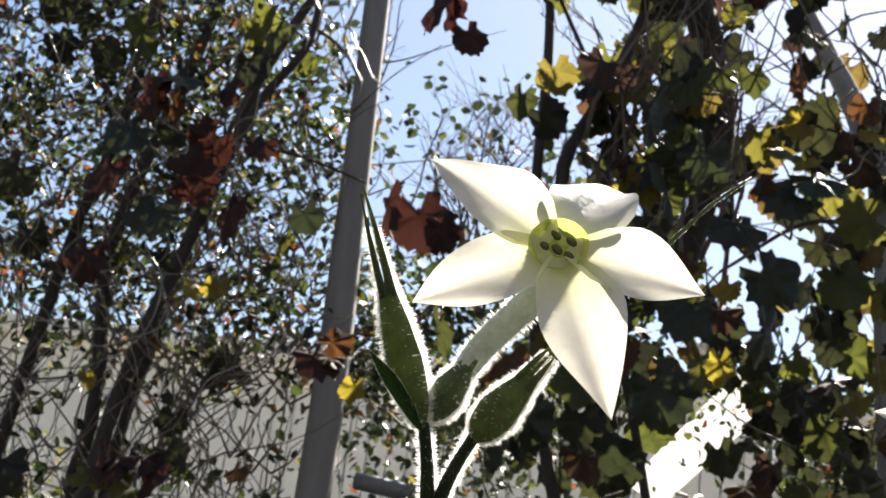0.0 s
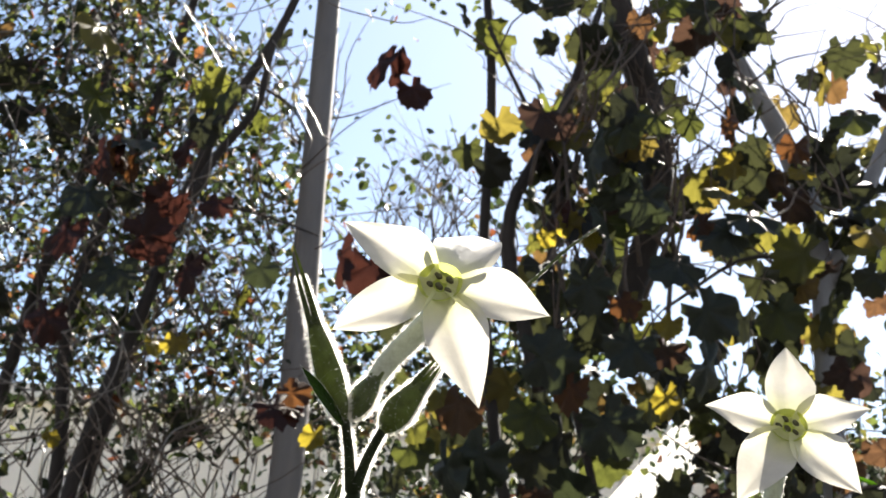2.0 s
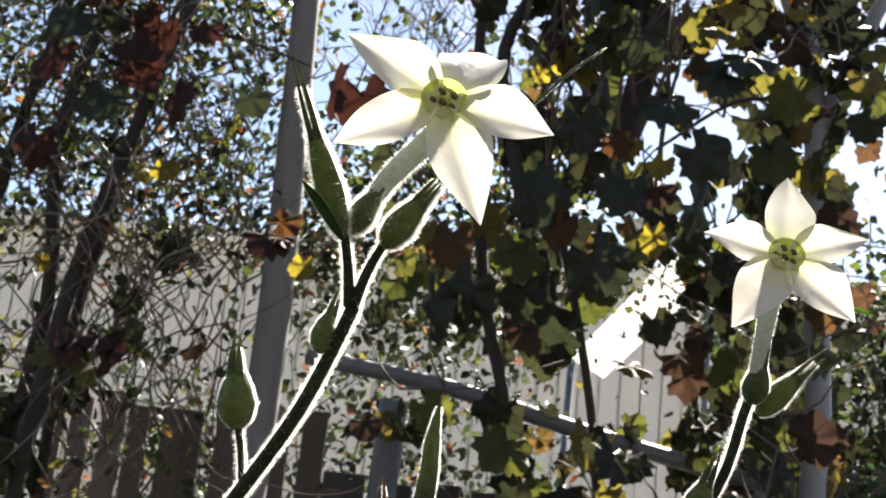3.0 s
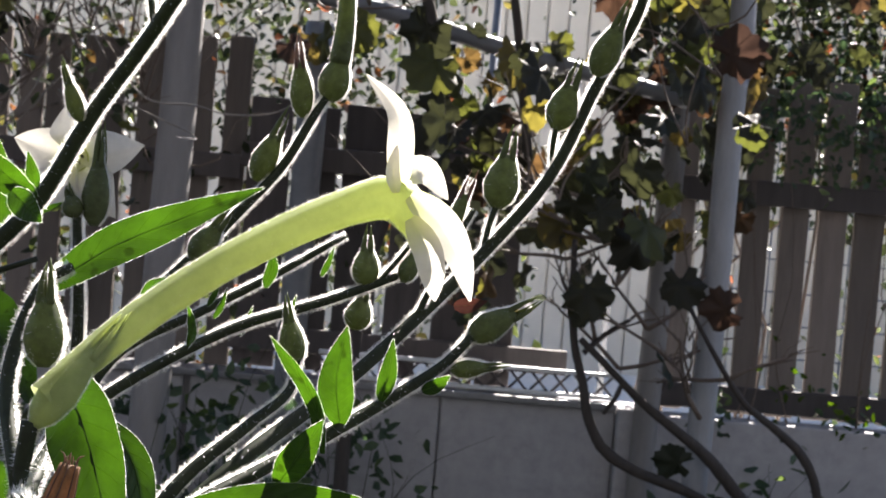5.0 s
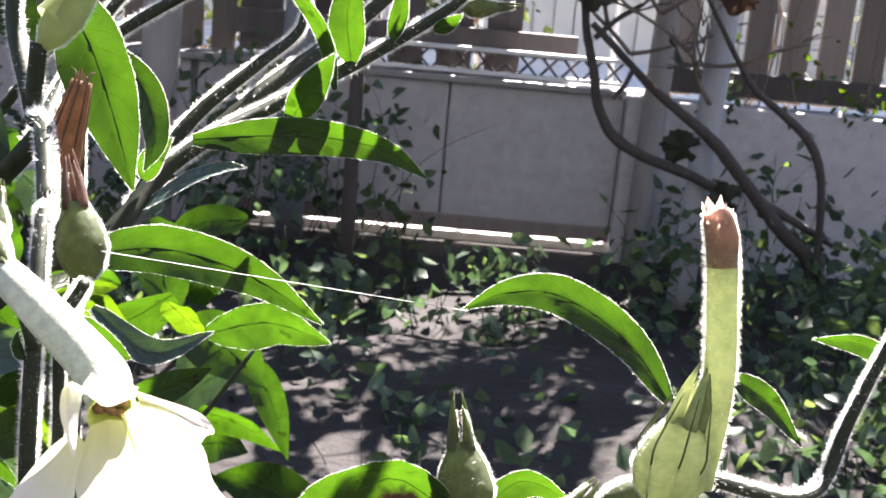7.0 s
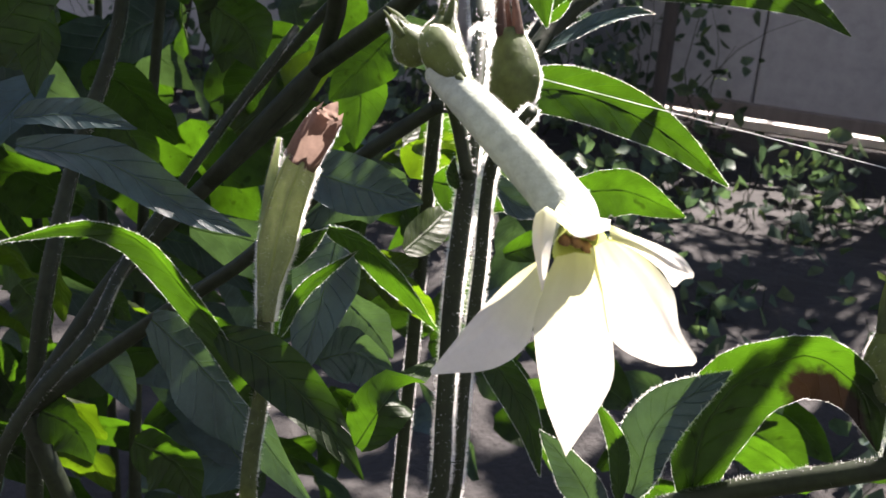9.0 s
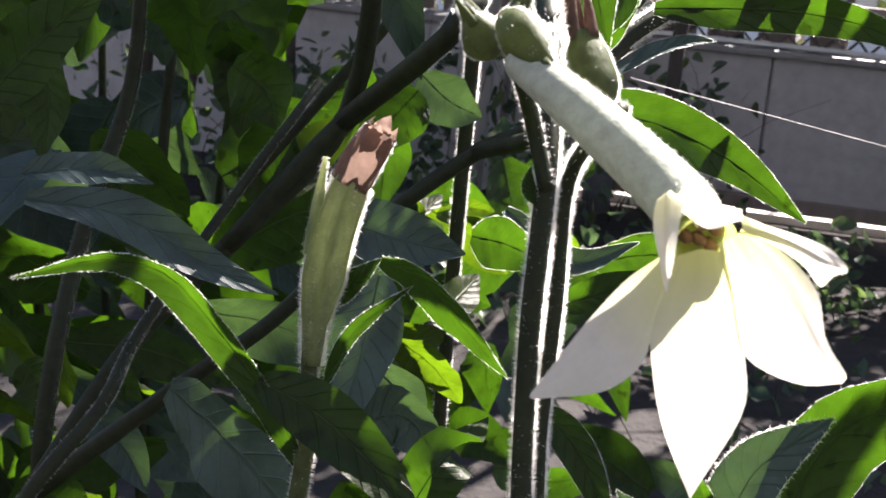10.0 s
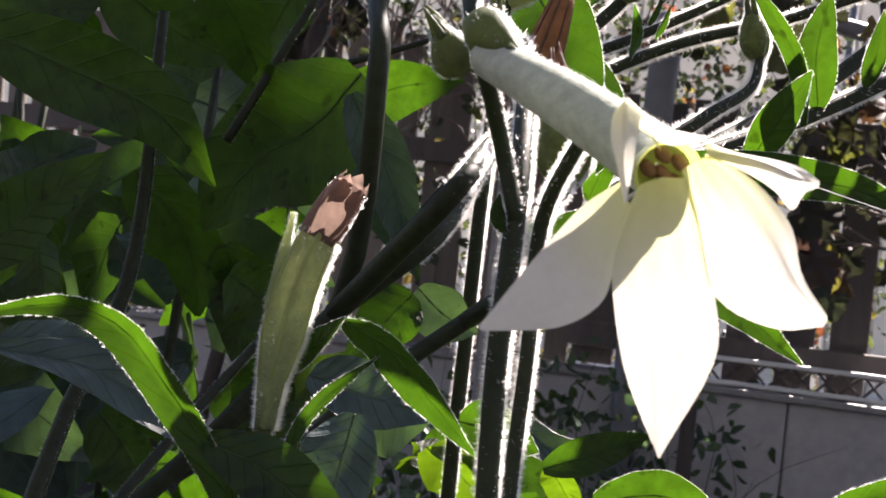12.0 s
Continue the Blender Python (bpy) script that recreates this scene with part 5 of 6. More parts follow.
stem(pd, [FORK_UP[2], (-0.1212, 0.3643, 0.8553), (-0.1203, 0.3954, 0.8699), (-0.1106, 0.4062, 0.8817), (-0.0892, 0.4173, 0.897), (-0.0692, 0.4281, 0.908), (-0.044, 0.4388, 0.917), (-0.0252, 0.4443, 0.9251), (-0.009, 0.4499, 0.9326)], [0.0045, 0.004, 0.003, 0.0024, 0.0022, 0.0022, 0.002, 0.0018, 0.0014], skip=0.12)
stem(pd, [(-0.1231, 0.4157, 0.8737), (-0.1106, 0.4272, 0.8952), (-0.0868, 0.4383, 0.9097), (-0.0637, 0.4493, 0.9239), (-0.0397, 0.4604, 0.9401)], [0.0026, 0.0022, 0.002, 0.0018, 0.0012])
stem(pd, [(-0.0262, 0.4443, 0.9247), (-0.0181, 0.4471, 0.9356), (-0.012, 0.4508, 0.946)], [0.0012, 0.001, 0.0008])
bud(pd, (-0.0306, 0.4442, 0.9231), (-0.0307, 0.4457, 0.9446), 0.0050, label="green capsule")
bud(pd, (-0.0173, 0.4454, 0.9257), (-0.0116, 0.4475, 0.9421), 0.0036, label="small green bud")
bud(pd, (-0.0332, 0.4481, 0.9072), (-0.0296, 0.4494, 0.9255), 0.0050, label="green capsule")
leaf(pd, [(-0.0638, 0.431, 0.9208), (-0.0615, 0.4295, 0.9279), (-0.0617, 0.4279, 0.9337)], 0.0022)
leaf(pd, [(-0.0857, 0.4175, 0.9001), (-0.0834, 0.4131, 0.9076), (-0.0851, 0.4085, 0.9149)], 0.0026, turn=40)
leaf(pd, [(-0.1054, 0.4286, 0.9148), (-0.1, 0.4269, 0.9186), (-0.0937, 0.4261, 0.9216)], 0.0026, turn=30)
for bx, by in ((378, 450), (425, 478), (500, 452), (365, 430), (560, 360), (380, 395)):
    q = Vector((-0.0687, 0.4337, 0.9164)) + Vector(((bx - 430) * 0.000196, 0, (430 - by) * 0.000196))
    leaf(pd, [q - Vector((0.002, 0, 0.004)), q, q + Vector((0.002, -0.001, 0.007))], 0.0011)

pe = pa
stem(pe, [FORK_LOW[3], (-0.0882, 0.3229, 0.8376), (-0.0785, 0.3392, 0.8544), (-0.0674, 0.3498, 0.8638), (-0.0513, 0.3655, 0.8724), (-0.0304, 0.3813, 0.8839), (-0.0127, 0.3921, 0.8951), (-0.001, 0.3977, 0.9034), (0.0086, 0.4035, 0.9139)], [0.003, 0.003, 0.003, 0.0028, 0.0026, 0.0025, 0.0023, 0.002, 0.0018], skip=0.28)
stem(pe, [(-0.0892, 0.3532, 0.8408), (-0.0766, 0.3699, 0.8644), (-0.0586, 0.3862, 0.8818), (-0.0485, 0.3969, 0.8916), (-0.0473, 0.4026, 0.9019)], [0.003, 0.0026, 0.0022, 0.0018, 0.0014])
bud(pe, (-0.0479, 0.4024, 0.8992), (-0.053, 0.4041, 0.9223), 0.0044, label="green capsule")
bud(pe, (0.0069, 0.4034, 0.9125), (0.0292, 0.4074, 0.9269), 0.0050, open_tip=0.06, label="large ribbed green capsule")
bud(pe, (0.0018, 0.3996, 0.902), (0.0209, 0.4018, 0.9049), 0.0030, label="small green bud")
leaf(pe, [(-0.0304, 0.3804, 0.885), (-0.0323, 0.3774, 0.899), (-0.0302, 0.3765, 0.9155)], 0.0054, label="upright pointed green leaf")
leaf(pe, [(-0.0335, 0.3659, 0.8787), (-0.0367, 0.362, 0.8941), (-0.0443, 0.3578, 0.9055), (-0.0501, 0.3563, 0.9129)], 0.0027, turn=25)
leaf(pe, [(-0.0189, 0.3869, 0.8922), (-0.0172, 0.3845, 0.9011), (-0.0164, 0.3833, 0.912)], 0.0028)
leaf(pe, [(-0.046, 0.3652, 0.8686), (-0.0391, 0.356, 0.8801), (-0.0329, 0.3517, 0.8911)], 0.0048)
leaf(pe, [(-0.0066, 0.3922, 0.8956), (-0.0023, 0.3903, 0.898), (0.0018, 0.3876, 0.9018)], 0.0024)
leaf(pe, [(0.0011, 0.399, 0.9224), (0.0063, 0.3971, 0.9233), (0.0115, 0.3952, 0.9252)], 0.0025, material=M_WINE, fuzz=0)
leaf(pe, [(-0.0703, 0.3449, 0.8647), (-0.054, 0.355, 0.8653), (-0.0353, 0.36, 0.8656), (-0.0171, 0.3598, 0.8633), (-0.0044, 0.3544, 0.8574)], 0.0055, label="long arching green leaf with a curled tip")
leaf(pe, [(-0.081, 0.3342, 0.8547), (-0.0778, 0.3317, 0.8618), (-0.0725, 0.3301, 0.8679)], 0.0033)
leaf(pe, [(-0.0816, 0.3302, 0.8467), (-0.0696, 0.337, 0.8544), (-0.0616, 0.3428, 0.8577), (-0.0544, 0.3429, 0.8585)], 0.0028, material=M_LEAF_GREY, turn=55, label="narrow greyish leaf with a rolled edge")

# flower in side view with its tube
pf = pa
stem(pf, [(-0.0782, 0.243, 0.8694), (-0.0864, 0.2666, 0.8813), (-0.0984, 0.2957, 0.8786), (-0.0973, 0.2969, 0.8947)], [0.0024, 0.0024, 0.0024, 0.0026], density=20000, coat=0.5)
stem(pf, [(-0.0984, 0.2957, 0.8786), (-0.1104, 0.3174, 0.902), (-0.1069, 0.329, 0.9246), (-0.1014, 0.3344, 0.9293)], [0.0026, 0.0024, 0.002, 0.0016])
bend = [(-0.0951, 0.2973, 0.9003), (-0.0788, 0.3135, 0.918), (-0.0575, 0.3298, 0.9356), (-0.0306, 0.3479, 0.9512), (-0.0186, 0.3512, 0.9546), (-0.0109, 0.3498, 0.9491), (-0.0073, 0.3473, 0.9417)]
wide = [0.0036, 0.0044, 0.0046, 0.0052, 0.0064, 0.0058, 0.0045]
side_flower = tube("flower", bend, wide, M_TUBE, pf, 20, "white flower with a long yellow-green tube and drooping lobes", n=40, ribs=5, rib=0.05, cap=False)
hairs(bend, wide, 6000, 0.0009, side_flower)
hairs(bend, wide, 34000, 0.0005, side_flower)
lobe(side_flower, [(-0.0171, 0.3483, 0.9569), (-0.0172, 0.347, 0.9671), (-0.0187, 0.3488, 0.9779), (-0.029, 0.3556, 0.9888)], 0.0038)
lobe(side_flower, [(-0.0135, 0.3453, 0.9559), (-0.0042, 0.3428, 0.9489), (0.0013, 0.3421, 0.9402), (0.0052, 0.3423, 0.9285)], 0.0047)
lobe(side_flower, [(-0.0128, 0.3408, 0.9497), (-0.0076, 0.3403, 0.9418), (-0.0055, 0.3397, 0.9344), (-0.0044, 0.3413, 0.9278)], 0.0041)
lobe(side_flower, [(-0.0178, 0.3576, 0.9602), (-0.0109, 0.3618, 0.9635), (-0.0034, 0.3633, 0.9557)], 0.0042)
lobe(side_flower, [(-0.0174, 0.3443, 0.9561), (-0.0188, 0.3447, 0.9623), (-0.0182, 0.3452, 0.9693)], 0.0020)
bud(pf, (-0.0965, 0.2968, 0.8935), (-0.0786, 0.3088, 0.9223), 0.0048, name="calyx", fuzz=0.0007, material=M_TUBE)
bud(pf, (-0.0947, 0.2958, 0.9079), (-0.0958, 0.2976, 0.9345), 0.0050, label="upright green capsule")
leaf(pf, [(-0.1084, 0.3339, 0.9228), (-0.0927, 0.3398, 0.9351), (-0.0756, 0.3424, 0.9441), (-0.0539, 0.3462, 0.9546)], 0.0055, label="pointed bright green leaf lit from behind")
leaf(pf, [(-0.1176, 0.3307, 0.9481), (-0.1122, 0.3284, 0.9441), (-0.1076, 0.3262, 0.9408)], 0.0037)
leaf(pf, [(-0.0979, 0.3175, 0.9037), (-0.0895, 0.3118, 0.893), (-0.082, 0.3057, 0.8777), (-0.0751, 0.2995, 0.8603)], 0.0093, label="broad hanging green leaf lit from behind")
leaf(pf, [(-0.0872, 0.3267, 0.8908), (-0.0789, 0.3259, 0.8796), (-0.0756, 0.3231, 0.8685), (-0.0776, 0.3195, 0.8604)], 0.0044, turn=40)

# the pale flower further back
pg = tobacco((-0.17, 0.55, -0.03), "tobacco stalk with a pale white star flower in shade")
stem(pg, [(-0.17, 0.55, -0.05), (-0.1516, 0.514, 0.8361), (-0.149, 0.5073, 0.8938), (-0.1518, 0.5052, 0.9347), (-0.152, 0.5012, 0.9503)], [0.0045, 0.0035, 0.003, 0.0024, 0.002])
flower(pg, (-0.1504, 0.4919, 0.9601), (0.1, -1.0, 0.05),
       [((-0.176, 0.4923, 0.9653), 0.0088, 0.04), ((-0.1555, 0.4935, 0.9831), 0.0083, 0.04), ((-0.1241, 0.4924, 0.9665), 0.0088, 0.04), ((-0.133, 0.4853, 0.938), 0.0092, 0.04), ((-0.1603, 0.4855, 0.9402), 0.0092, 0.04)],
       (-0.157, 0.5203, 0.9365), throat_r=0.0048, tube_r=0.003, label="white star flower in shade")
bud(pg, (-0.1392, 0.4851, 0.9347), (-0.1398, 0.4879, 0.9752), 0.0056, label="green pointed bud")
bud(pg, (-0.1458, 0.4833, 0.9375), (-0.1508, 0.4843, 0.9511), 0.0044, label="green bud")

# stalk with the open hanging flower
ph = tobacco((-0.07, 0.21, -0.03), "double hairy tobacco stalk with a nodding white flower")
stem(ph, [(-0.09, 0.22, -0.05), (-0.088, 0.22, 0.4), (-0.085, 0.219, 0.66), (-0.0702, 0.2078, 0.7918), (-0.0714, 0.211, 0.8065), (-0.073, 0.2156, 0.8281), (-0.0733, 0.2191, 0.8431), (-0.074, 0.2234, 0.8548), (-0.0775, 0.2388, 0.8688), (-0.0782, 0.243, 0.8694), (-0.0864, 0.2666, 0.8813)], [0.0028, 0.0026, 0.0024, 0.0022, 0.0021, 0.0021, 0.0021, 0.0021, 0.0021, 0.0024, 0.0028], fuzz=0.0008, density=22000, skip=0.25, coat=0.6)
stem(ph, [(-0.083, 0.23, -0.05), (-0.082, 0.228, 0.4), (-0.08, 0.225, 0.66), (-0.0691, 0.217, 0.7864), (-0.0705, 0.2224, 0.8072), (-0.0708, 0.2271, 0.8281), (-0.0711, 0.2295, 0.849), (-0.0625, 0.2150, 0.8640)], [0.0024, 0.0022, 0.0019, 0.0016, 0.0015, 0.0015, 0.0015, 0.0014], fuzz=0.0008, density=22000, skip=0.25, coat=0.6)
stem(ph, [(-0.0731, 0.22, 0.8485), (-0.0766, 0.2202, 0.8597), (-0.0775, 0.2065, 0.8715)], [0.0016, 0.0016, 0.0018], fuzz=0.0007, density=20000, coat=0.5)
leaf(ph, [(-0.0747, 0.219, 0.8467), (-0.0758, 0.2187, 0.8493), (-0.0758, 0.2188, 0.8525)], 0.0012)
bud(ph, (-0.0822, 0.2161, 0.8695), (-0.0884, 0.2115, 0.8783), 0.0037, label="rounded green calyx", teeth=3, fuzz=0.0006)
bud(ph, (-0.0803, 0.2155, 0.8697), (-0.0781, 0.2175, 0.8821), 0.0037, label="rounded green calyx", teeth=3, fuzz=0.0006)
bud(ph, (-0.0698, 0.2431, 0.8551), (-0.0761, 0.2509, 0.8796), 0.0054, label="swollen capsule with browned teeth", tip_material=M_DRY, fuzz=0.0006)
stem(ph, [(-0.0713, 0.2304, 0.8487), (-0.0698, 0.2368, 0.8531), (-0.0697, 0.2422, 0.8558)], [0.0014, 0.0012, 0.0014], fuzz=0.0008)
dry = tube("dry_corolla", [(-0.0826, 0.2654, 0.8682), (-0.0822, 0.2672, 0.8754), (-0.0807, 0.2692, 0.8838), (-0.0793, 0.2709, 0.891)], [0.0030, 0.0040, 0.0030, 0.0020], M_BROWN, ph, 15, "withered brown corolla", ribs=5, rib=0.2)
veins(dry, [(-0.0826, 0.2654, 0.8682), (-0.0822, 0.2672, 0.8754), (-0.0807, 0.2692, 0.8838), (-0.0793, 0.2709, 0.891)], [0.0030, 0.0041, 0.0031, 0.0021], 8, 0.00022, M_DRY)
ragged(dry, (-0.0795, 0.2706, 0.8901), (0.1, 0, 1), 0.0014, 9, 0.0042, M_DRY, 0.00028)
nod = flower(ph, (-0.0477, 0.1795, 0.8559), (0.42, -0.85, -0.30), [],
       (-0.0766, 0.205, 0.871), throat_r=0.0036, tube_mid=(-0.0638, 0.1957, 0.8652), tube_r=0.0036, calyx=((-0.0800, 0.2085, 0.8765), (-0.0661, 0.1968, 0.8665)), calyx_r=0.0036, anther=M_ANTHER_BROWN, label="open white flower nodding on a stout pale tube", fuzz=0.0005, tube_material=M_TUBE_PALE)
LIMB = (
    ([(-0.0504, 0.1772, 0.8542), (-0.0524, 0.1763, 0.8464), (-0.0515, 0.1758, 0.8403), (-0.0493, 0.1752, 0.8329), (-0.0450, 0.1742, 0.8249)],
     [(-0.0479, 0.1775, 0.8553), (-0.0475, 0.1772, 0.8471), (-0.0463, 0.1766, 0.8396), (-0.0457, 0.1755, 0.8328), (-0.0447, 0.1742, 0.8244)],
     [(-0.0450, 0.1775, 0.8554), (-0.0426, 0.1777, 0.8486), (-0.0407, 0.1777, 0.8425), (-0.0399, 0.1772, 0.8363), (-0.0445, 0.1742, 0.8249)]),
    ([(-0.0458, 0.1775, 0.8563), (-0.0435, 0.1777, 0.8505), (-0.0406, 0.1777, 0.8426), (-0.0339, 0.1787, 0.8398), (-0.0290, 0.1792, 0.8406)],
     [(-0.0441, 0.1777, 0.8576), (-0.0400, 0.1775, 0.8526), (-0.0359, 0.1777, 0.8477), (-0.0321, 0.1785, 0.8440), (-0.0286, 0.1792, 0.8413)],
     [(-0.0426, 0.1780, 0.8584), (-0.0373, 0.1787, 0.8554), (-0.0334, 0.1792, 0.8512), (-0.0317, 0.1792, 0.8459), (-0.0287, 0.1792, 0.8419)]),
    ([(-0.0521, 0.1755, 0.8544), (-0.0557, 0.1738, 0.8514), (-0.0588, 0.1723, 0.8471), (-0.0619, 0.1703, 0.8422), (-0.0649, 0.1686, 0.8372)],
     [(-0.0517, 0.1757, 0.8530), (-0.0540, 0.1743, 0.8481), (-0.0568, 0.1725, 0.8439), (-0.0604, 0.1708, 0.8402), (-0.0650, 0.1686, 0.8367)],
     [(-0.0508, 0.1762, 0.8517), (-0.0519, 0.1755, 0.8468), (-0.0524, 0.1743, 0.8413), (-0.0562, 0.1718, 0.8379), (-0.0645, 0.1686, 0.8365)]),
    ([(-0.0435, 0.1780, 0.8580), (-0.0402, 0.1780, 0.8572), (-0.0357, 0.1775, 0.8550), (-0.0336, 0.1770, 0.8530), (-0.0324, 0.1755, 0.8550)],
     [(-0.0433, 0.1780, 0.8587), (-0.0390, 0.1770, 0.8583), (-0.0357, 0.1760, 0.8574), (-0.0331, 0.1755, 0.8563), (-0.0311, 0.1752, 0.8556)],
     [(-0.0439, 0.1790, 0.8598), (-0.0405, 0.1790, 0.8589), (-0.0366, 0.1780, 0.8584), (-0.0330, 0.1770, 0.8576), (-0.0310, 0.1752, 0.8562)]),
    ([(-0.0503, 0.1755, 0.8601), (-0.0531, 0.1730, 0.8620), (-0.0532, 0.1710, 0.8592), (-0.0520, 0.1700, 0.8557), (-0.0509, 0.1700, 0.8521)],
     [(-0.0492, 0.1750, 0.8594), (-0.0520, 0.1720, 0.8634), (-0.0517, 0.1700, 0.8597), (-0.0512, 0.1695, 0.8560), (-0.0507, 0.1700, 0.8517)],
     [(-0.0481, 0.1760, 0.8580), (-0.0501, 0.1730, 0.8618), (-0.0503, 0.1710, 0.8591), (-0.0503, 0.1700, 0.8560), (-0.0506, 0.1700, 0.8522)]),
    ([(-0.0514, 0.1760, 0.8610), (-0.0475, 0.1745, 0.8589), (-0.0434, 0.1770, 0.8597)],
     [(-0.0511, 0.1780, 0.8616), (-0.0477, 0.1770, 0.8602), (-0.0437, 0.1790, 0.8605)],
     [(-0.0509, 0.1790, 0.8621), (-0.0480, 0.1785, 0.8610), (-0.0436, 0.1795, 0.8602)]),
)
for lobe_left, lobe_mid, lobe_right in LIMB:
    broad_lobe(nod, lobe_left, lobe_mid, lobe_right)

# withered bud on its own short stalk
pi = tobacco((-0.12, 0.24, -0.03), "short tobacco stalk with a withered pink-tipped bud")
stem(pi, [(-0.12, 0.24, -0.05), (-0.115, 0.24, 0.5), (-0.1132, 0.2204, 0.7742), (-0.1114, 0.2218, 0.7978), (-0.1123, 0.2239, 0.8099), (-0.1126, 0.2261, 0.8220)], [0.004, 0.0035, 0.0022, 0.002, 0.0019, 0.002], fuzz=0.0007, density=9000, coat=0.3, material=M_CALYX)
BUD_LINE = [(-0.1119, 0.2239, 0.8109), (-0.1121, 0.2255, 0.8187), (-0.1115, 0.2271, 0.8261), (-0.1105, 0.2288, 0.8340), (-0.1089, 0.2309, 0.8412), (-0.1083, 0.2314, 0.8428)]
BUD_WIDE = [0.0016, 0.0023, 0.0036, 0.0034, 0.0031, 0.0029]
o9 = tube("corolla_bud", BUD_LINE, BUD_WIDE, M_BUD, pi, 30, "green and yellow striped calyx", n=18, ribs=6, rib=0.13)
hairs(BUD_LINE, BUD_WIDE, 4200, 0.0013, o9)
hairs(BUD_LINE, BUD_WIDE, 38000, 0.0009, o9)
TIP_LINE = [(-0.1088, 0.2313, 0.8420), (-0.1070, 0.2324, 0.8464), (-0.1055, 0.2331, 0.8495), (-0.1045, 0.2337, 0.8515)]
o9b = tube("withered_corolla", TIP_LINE, [0.0035, 0.0035, 0.0033, 0.0029], M_DRY, pi, 15, "shrivelled pink-brown corolla tip", ribs=5, rib=0.1, cap=False)
torn_tip(o9b, TIP_LINE[3], (0.5, 0, 0.8), 0.0027, 5, 0.0019, M_DRY)
hairs(TIP_LINE, [0.0034, 0.0035, 0.0034, 0.0030], 1600, 0.0005, o9b)
veins(o9, BUD_LINE[1:], [q * 1.1 for q in BUD_WIDE[1:]], 6, 0.00034, M_TUBE, 0.0)
TOOTH = [(-0.1138, 0.2263, 0.8301), (-0.1138, 0.2291, 0.8385), (-0.1137, 0.2319, 0.8463)]
o9t = tube("tooth", TOOTH, [0.0013, 0.0011, 0.0003], M_BUD, pi, 7, n=10)
hairs(TOOTH, [0.0013, 0.0011, 0.0003], 900, 0.0007, o9t)
leaf(pi, [(-0.1136, 0.2332, 0.8198), (-0.1078, 0.2301, 0.8242), (-0.1023, 0.23, 0.83)], 0.0026, turn=20)
leaf(pi, [(-0.1033, 0.233, 0.829), (-0.0964, 0.2367, 0.825), (-0.0877, 0.2379, 0.8163), (-0.0793, 0.237, 0.8089)], 0.0040, turn=-25)
leaf(pi, [(-0.1131, 0.235, 0.8021), (-0.1083, 0.2356, 0.8132), (-0.098, 0.237, 0.8235)], 0.0016, turn=20)
leaf(pi, [(-0.1119, 0.2226, 0.791), (-0.1178, 0.2203, 0.8045), (-0.1275, 0.2199, 0.8157), (-0.1366, 0.2189, 0.8249), (-0.1453, 0.2155, 0.8278), (-0.1602, 0.2083, 0.8243)], 0.0038, turn=12, fold=0.5, label="arching folded leaf, bright where the sun shines through")
leaf(pi, [(-0.1194, 0.2180, 0.8089), (-0.1082, 0.2152, 0.8065), (-0.0955, 0.2105, 0.8005), (-0.0842, 0.2050, 0.7921)], 0.0054, turn=37, label="broad dark green leaf", fuzz=0, wave=0.2)
leaf(pi, [(-0.1870, 0.3230, 0.7518), (-0.1689, 0.3160, 0.7448), (-0.1471, 0.3050, 0.7350), (-0.1220, 0.2900, 0.7235)], 0.0125, material=M_LEAF_GREY, label="broad grey-green leaf", fuzz=0, wave=0.2)
leaf(pi, [(-0.1226, 0.3003, 0.8019), (-0.1231, 0.2923, 0.7876), (-0.1245, 0.2804, 0.7665)], 0.0089, material=M_LEAF_GREY, label="grey-green leaf in shade", fuzz=0, wave=0.2)
leaf(pi, [(-0.1219, 0.288, 0.7693), (-0.1119, 0.2912, 0.7714), (-0.0994, 0.2872, 0.7598)], 0.0080, material=M_LEAF_GREY, fuzz=0, wave=0.2)
leaf(pi, [(-0.0997, 0.2511, 0.7696), (-0.094, 0.2534, 0.7815), (-0.0923, 0.2916, 0.7747)], 0.0065, label="bright green leaf lit from behind", fuzz=0, wave=0.2)
leaf(pi, [(-0.081, 0.2894, 0.7803), (-0.0733, 0.2856, 0.7767), (-0.0656, 0.2813, 0.7679), (-0.0603, 0.2777, 0.7553)], 0.0042, turn=20)
leaf(pi, [(-0.1463, 0.3319, 0.8043), (-0.1283, 0.3345, 0.8003), (-0.1105, 0.3377, 0.7977)], 0.0087, material=M_LEAF_GREY, turn=30, label="grey-green leaf with pale veins", fuzz=0, wave=0.2)

# lower leafy plants
pj = tobacco((-0.02, 0.34, -0.03), "leafy tobacco plant with broad leaves and pale tips")
stem(pj, [(-0.02, 0.34, -0.05), (-0.03, 0.33, 0.45), (-0.0597, 0.2599, 0.7348), (-0.041, 0.2608, 0.7566), (-0.0183, 0.2597, 0.7721), (0.0137, 0.2596, 0.7869), (0.038, 0.2626, 0.7986), (0.0635, 0.2668, 0.8127)], [0.005, 0.0048, 0.004, 0.0035, 0.0033, 0.003, 0.0026, 0.0022], fuzz=0.0007, density=5000, coat=0.15)
stem(pj, [(0.0137, 0.2596, 0.7869), (0.0137, 0.2611, 0.793), (0.0128, 0.2626, 0.7996)], [0.0014, 0.0012, 0.0014])
bud(pj, (0.013, 0.2619, 0.7978), (0.0077, 0.2712, 0.8272), 0.0069, label="pointed green capsule")
bud(pj, (0.0297, 0.2616, 0.7937), (0.0425, 0.2681, 0.8102), 0.0053, label="green capsule")
